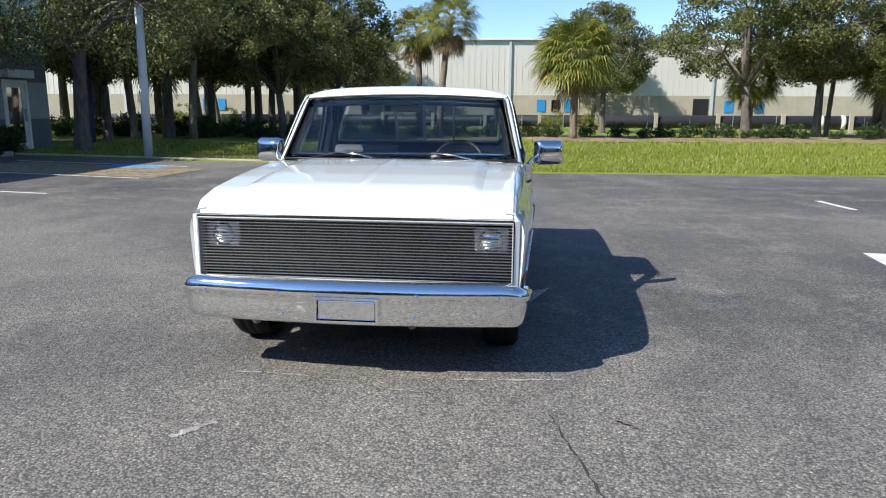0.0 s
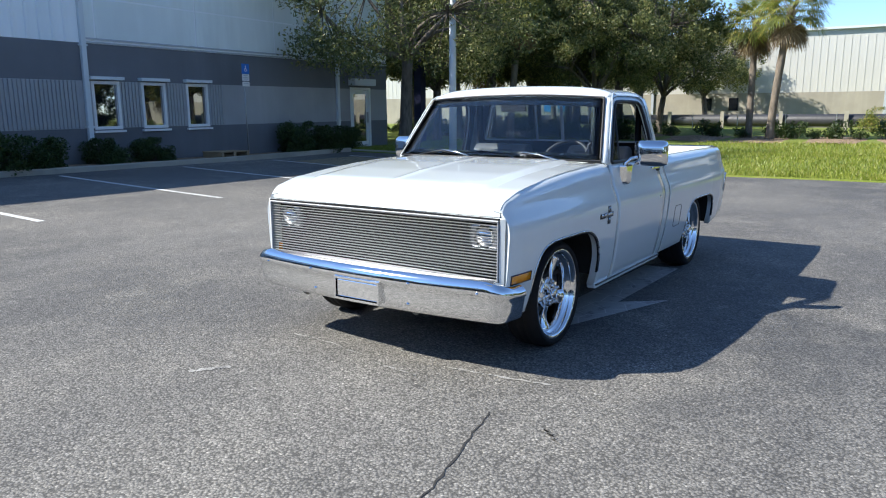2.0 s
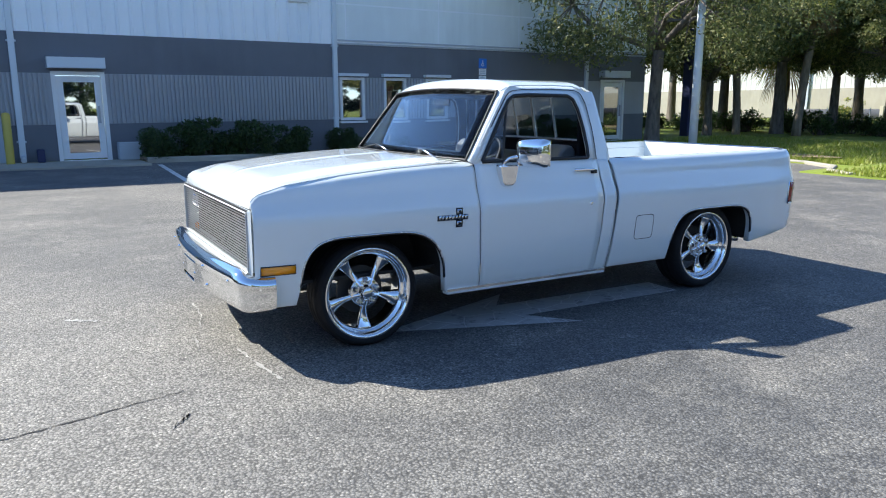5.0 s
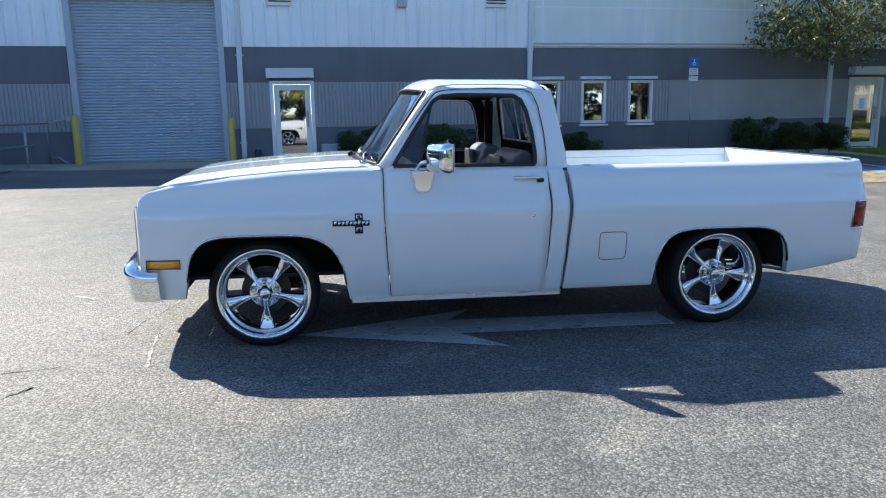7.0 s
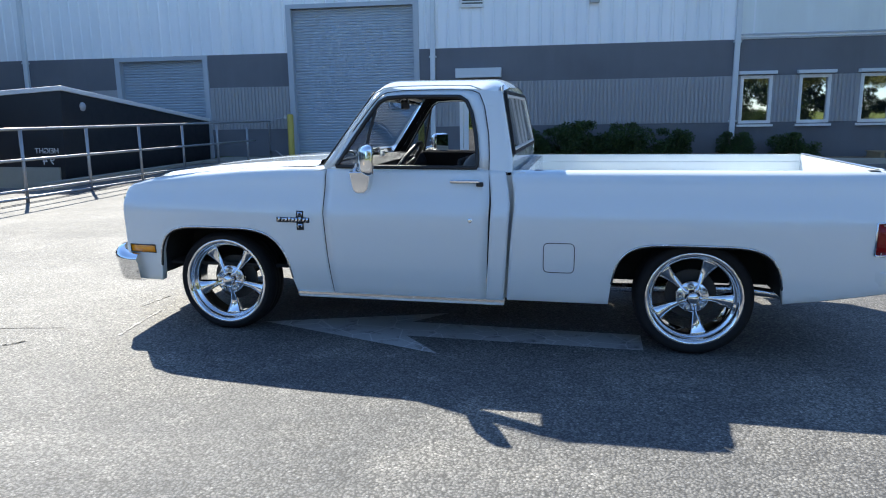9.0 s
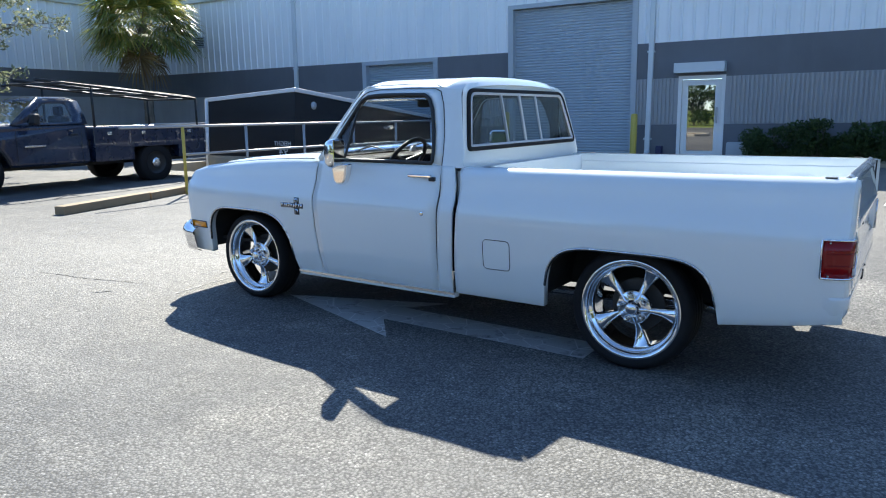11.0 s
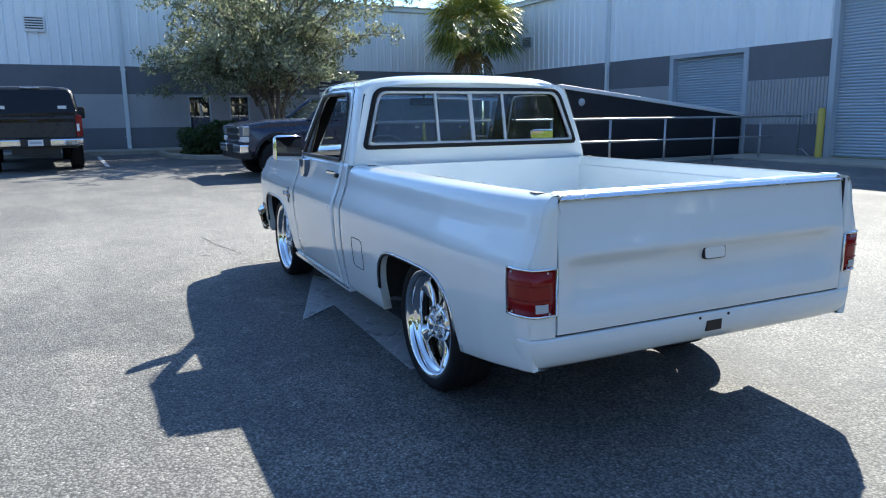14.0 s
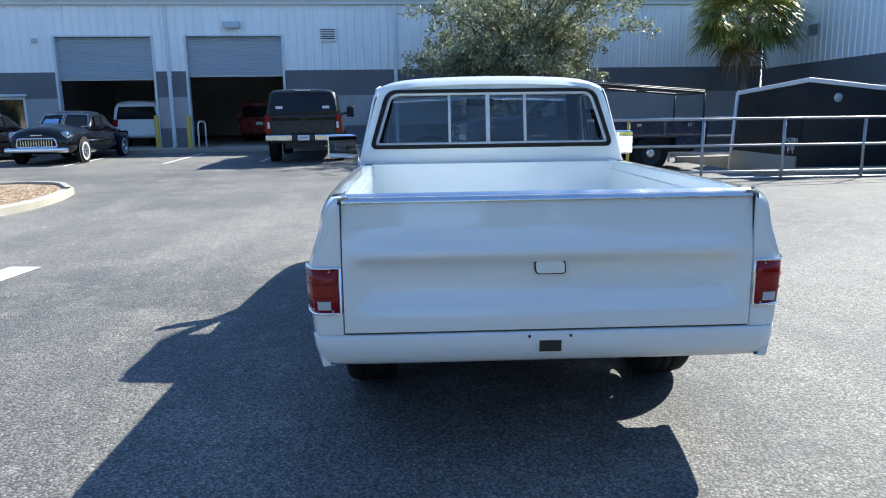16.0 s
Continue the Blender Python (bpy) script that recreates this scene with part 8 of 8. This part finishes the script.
    for x, y in ((0.90, -1.2), (-0.90, -1.2), (0.90, -4.9), (-0.90, -4.9)):
        road_wheel(t, x, y, 0.42, 0.28, M["galvanised"])
    return t


canopy_truck(SITE @ pose(2.85, -13.15, 0.06, 0, 0, 1.5))


# rounded black fifties coupe; nose along +y of its own axes
def fifties_car(m, label):
    t = thing("vintage_car", label, "car", m, "vintage cars")
    b = bmesh.new()
    def sec(w, z0, z1, top):
        return [(w * 0.85, z0), (w * 0.97, z0 + 0.1), (w, lerp(z0, z1, 0.4)), (w * 0.96, lerp(z0, z1, 0.75)), (w * 0.82, z1), (w * 0.62, z1 + top * 0.5), (w * 0.32, z1 + top), (0, z1 + top * 1.1)]
    loft(b, [(2.42, sec(0.62, 0.42, 0.72, 0.06)), (2.36, sec(0.78, 0.34, 0.82, 0.10)), (2.15, sec(0.90, 0.30, 0.90, 0.14)), (1.6, sec(0.93, 0.26, 0.94, 0.18)), (0.9, sec(0.92, 0.24, 0.95, 0.17)), (0.0, sec(0.93, 0.24, 0.92, 0.10)), (-1.0, sec(0.95, 0.24, 0.92, 0.10)), (-1.7, sec(0.94, 0.26, 0.90, 0.08)), (-2.2, sec(0.84, 0.32, 0.78, 0.04)), (-2.45, sec(0.6, 0.40, 0.62, 0.02))])
    part("body", b, M["black_paint"], t)
    b = bmesh.new()
    def top(w0, w1, z1):
        return [(w0, 0.94), (lerp(w0, w1, 0.5), lerp(0.94, z1, 0.55)), (w1, z1 - 0.06), (w1 * 0.75, z1 - 0.01), (w1 * 0.4, z1 + 0.015), (0, z1 + 0.02)]
    loft(b, [(0.72, top(0.78, 0.74, 1.00)), (0.42, top(0.82, 0.66, 1.30)), (0.18, top(0.84, 0.64, 1.46)), (-0.35, top(0.84, 0.64, 1.50)), (-0.85, top(0.82, 0.60, 1.44)), (-1.35, top(0.74, 0.52, 1.20)), (-1.75, top(0.62, 0.5, 0.97))])
    part("cabin", b, M["black_paint"], t)
    for s in (1, -1):
        quad_pane(t, [(s * 0.02, 0.76, 1.05), (s * 0.70, 0.66, 1.05), (s * 0.60, 0.33, 1.36), (s * 0.02, 0.40, 1.38)], M["shield"], "windshield")
        quad_pane(t, [(s * 0.825, 0.36, 1.04), (s * 0.83, -0.25, 1.04), (s * 0.715, -0.25, 1.38), (s * 0.72, 0.16, 1.36)], M["shield"], "side_window")
        quad_pane(t, [(s * 0.83, -0.30, 1.04), (s * 0.80, -0.85, 1.04), (s * 0.70, -0.75, 1.34), (s * 0.715, -0.30, 1.38)], M["shield"], "side_window")
        b = bmesh.new()
        tube(b, [(s * 0.03, 0.80, 1.03), (s * 0.74, 0.69, 1.03), (s * 0.63, 0.33, 1.385), (s * 0.03, 0.40, 1.405), (s * 0.03, 0.80, 1.03)], 0.012, 6)
        part("window_trim", b, M["chrome"], t)
        b = bmesh.new()
        lathe(b, [(0.115, -0.10), (0.118, 0.03), (0.10, 0.05)], 24, pose(s * 0.70, 2.24, 0.80, 0, 0, 90))
        lamp = part("headlight", b, M["chrome"], t)
        b = bmesh.new()
        lathe(b, [(0.10, 0.045), (0.06, 0.07), (0, 0.08)], 24, pose(s * 0.70, 2.24, 0.80, 0, 0, 90))
        part("lens", b, M["clear_lens"], lamp)
        b = bmesh.new()
        tube(b, [(s * 0.945, 1.35, 0.64), (s * 0.945, 0.5, 0.62), (s * 0.955, -0.4, 0.60)], 0.014, 6)
        part("side_trim", b, M["chrome"], t)
        b = bmesh.new()
        soft_box(b, *sorted((s * 0.88, s * 0.93)), -0.05, 0.08, 0.84, 0.87, 0.008)
        part("door_handle", b, M["chrome"], t)
        b = bmesh.new()
        lathe(b, [(0.40, 0.0), (0.0, 0.0)], 30, pose(s * 0.935, 1.55, 0.36, 0, 0, 0))
        part("wheel_well", b, M["underbody"], t)
        b = bmesh.new()
        soft_box(b, *sorted((s * 0.80, s * 0.99)), -2.0, -0.95, 0.36, 0.84, 0.16, 4)
        part("rear_fender", b, M["black_paint"], t)
    b = bmesh.new()
    soft_box(b, -0.86, 0.86, 2.40, 2.56, 0.34, 0.48, 0.06, 4)
    part("bumper", b, M["chrome"], t)
    b = bmesh.new()
    soft_box(b, -0.52, 0.52, 2.38, 2.42, 0.50, 0.72, 0.06, 3)
    g = part("grille", b, M["black"], t)
    b = bmesh.new()
    loop = [(x, 2.43, z) for x, z in round_poly([(-0.56, 0.50), (0.56, 0.50), (0.50, 0.73), (-0.50, 0.73)], 0.08, 4)]
    tube(b, loop + [loop[0]], 0.024, 8)
    part("surround", b, M["chrome"], g)
    for i in range(13):
        x = -0.42 + 0.07 * i
        b = bmesh.new()
        soft_box(b, x - 0.016, x + 0.016, 2.40, 2.46, 0.53, 0.69, 0.012)
        part("tooth", b, M["chrome"], g)
    b = bmesh.new()
    soft_box(b, -0.16, 0.16, 2.37, 2.42, 0.80, 0.84, 0.012)
    part("hood_emblem", b, M["chrome"], t)
    for x, y in ((0.86, 1.55), (-0.86, 1.55), (0.905, -1.45), (-0.905, -1.45)):
        road_wheel(t, x, y, 0.34, 0.20, M["chrome"], True, 0.52)
    return t


coupe = fifties_car(SITE @ pose(10.3, -16.8, 0.08, 0, 0, -1), "black rounded vintage coupe with chrome toothed grille")
b = bmesh.new()
b.faces.new([b.verts.new(p) for p in ((0.10, 0.815, 1.06), (0.58, 0.745, 1.06), (0.52, 0.60, 1.26), (0.10, 0.67, 1.26))])
thick(b, 0.004)
part("paper_sign", b, M["pale_blue"] if "pale_blue" in M else M["sign_white"], coupe, "pale blue paper sign behind the glass")
second = copy_thing(coupe, SITE @ pose(13.2, -16.7, 0.08, 0, 0, -2))
tagged(second, "black vintage car with chrome bumper parked beside the coupe")


# white wagon in the bay, seen from behind (nose along +y of its own axes)
def wagon(m, mat, name, label):
    t = thing(name, label, "car", m)
    b = bmesh.new()
    loft(b, [(-2.30, half(0.88, (0.40, 0.95), 0.0)), (-2.2, half(0.93, (0.34, 0.98), 0.0)), (0.8, half(0.94, (0.30, 1.0), 0.0)), (2.0, half(0.90, (0.32, 0.92))), (2.3, half(0.80, (0.40, 0.78)))])
    part("body", b, mat, t)
    b = bmesh.new()
    cab = [(0.92, 0.97), (0.89, 1.3), (0.81, 1.64), (0.70, 1.73), (0.3, 1.76), (0, 1.76)]
    loft(b, [(-2.25, [(0.90, 0.97), (0.87, 1.2), (0.82, 1.5), (0.72, 1.64), (0.3, 1.67), (0, 1.67)]), (-2.0, cab), (0.3, cab), (1.0, [(0.9, 0.97), (0.86, 0.99), (0.80, 1.0), (0.6, 1.01), (0.3, 1.02), (0, 1.02)])])
    part("cabin", b, mat, t)
    quad_pane(t, [(-0.80, -2.258, 1.06), (0.80, -2.258, 1.06), (0.68, -2.258, 1.54), (-0.68, -2.258, 1.54)], M["shield"], "rear_glass")
    for s in (1, -1):
        quad_pane(t, [(s * 0.915, -1.9, 1.05), (s * 0.915, 0.5, 1.05), (s * 0.78, 0.2, 1.6), (s * 0.78, -1.9, 1.6)], M["shield"], "side_window")
        b = bmesh.new()
        soft_box(b, *sorted((s * 0.74, s * 0.93)), -2.33, -2.22, 0.78, 1.06, 0.02)
        part("tail_lamp", b, M["red_lens"], t)
    b = bmesh.new()
    soft_box(b, -0.90, 0.90, -2.40, -2.25, 0.42, 0.60, 0.04)
    part("bumper", b, mat, t)
    b = bmesh.new()
    soft_box(b, -0.15, 0.15, -2.325, -2.30, 0.74, 0.86, 0.004)
    part("number_plate", b, M["sign_white"], t)
    for x, y in ((0.80, 1.4), (-0.80, 1.4), (0.80, -1.4), (-0.80, -1.4)):
        road_wheel(t, x, y, 0.33, 0.22, M["galvanised"])
    return t


wagon(SITE @ pose(9.95, -24.6, 0.20, 0, 0, 176), M["sign_white"], "white_wagon", "white family wagon parked inside the workshop bay")
wagon(SITE @ pose(5.6, -27.5, 0.20, 0, 0, 172), M["red_paint"], "red_car", "dark red car parked deep in the workshop bay")
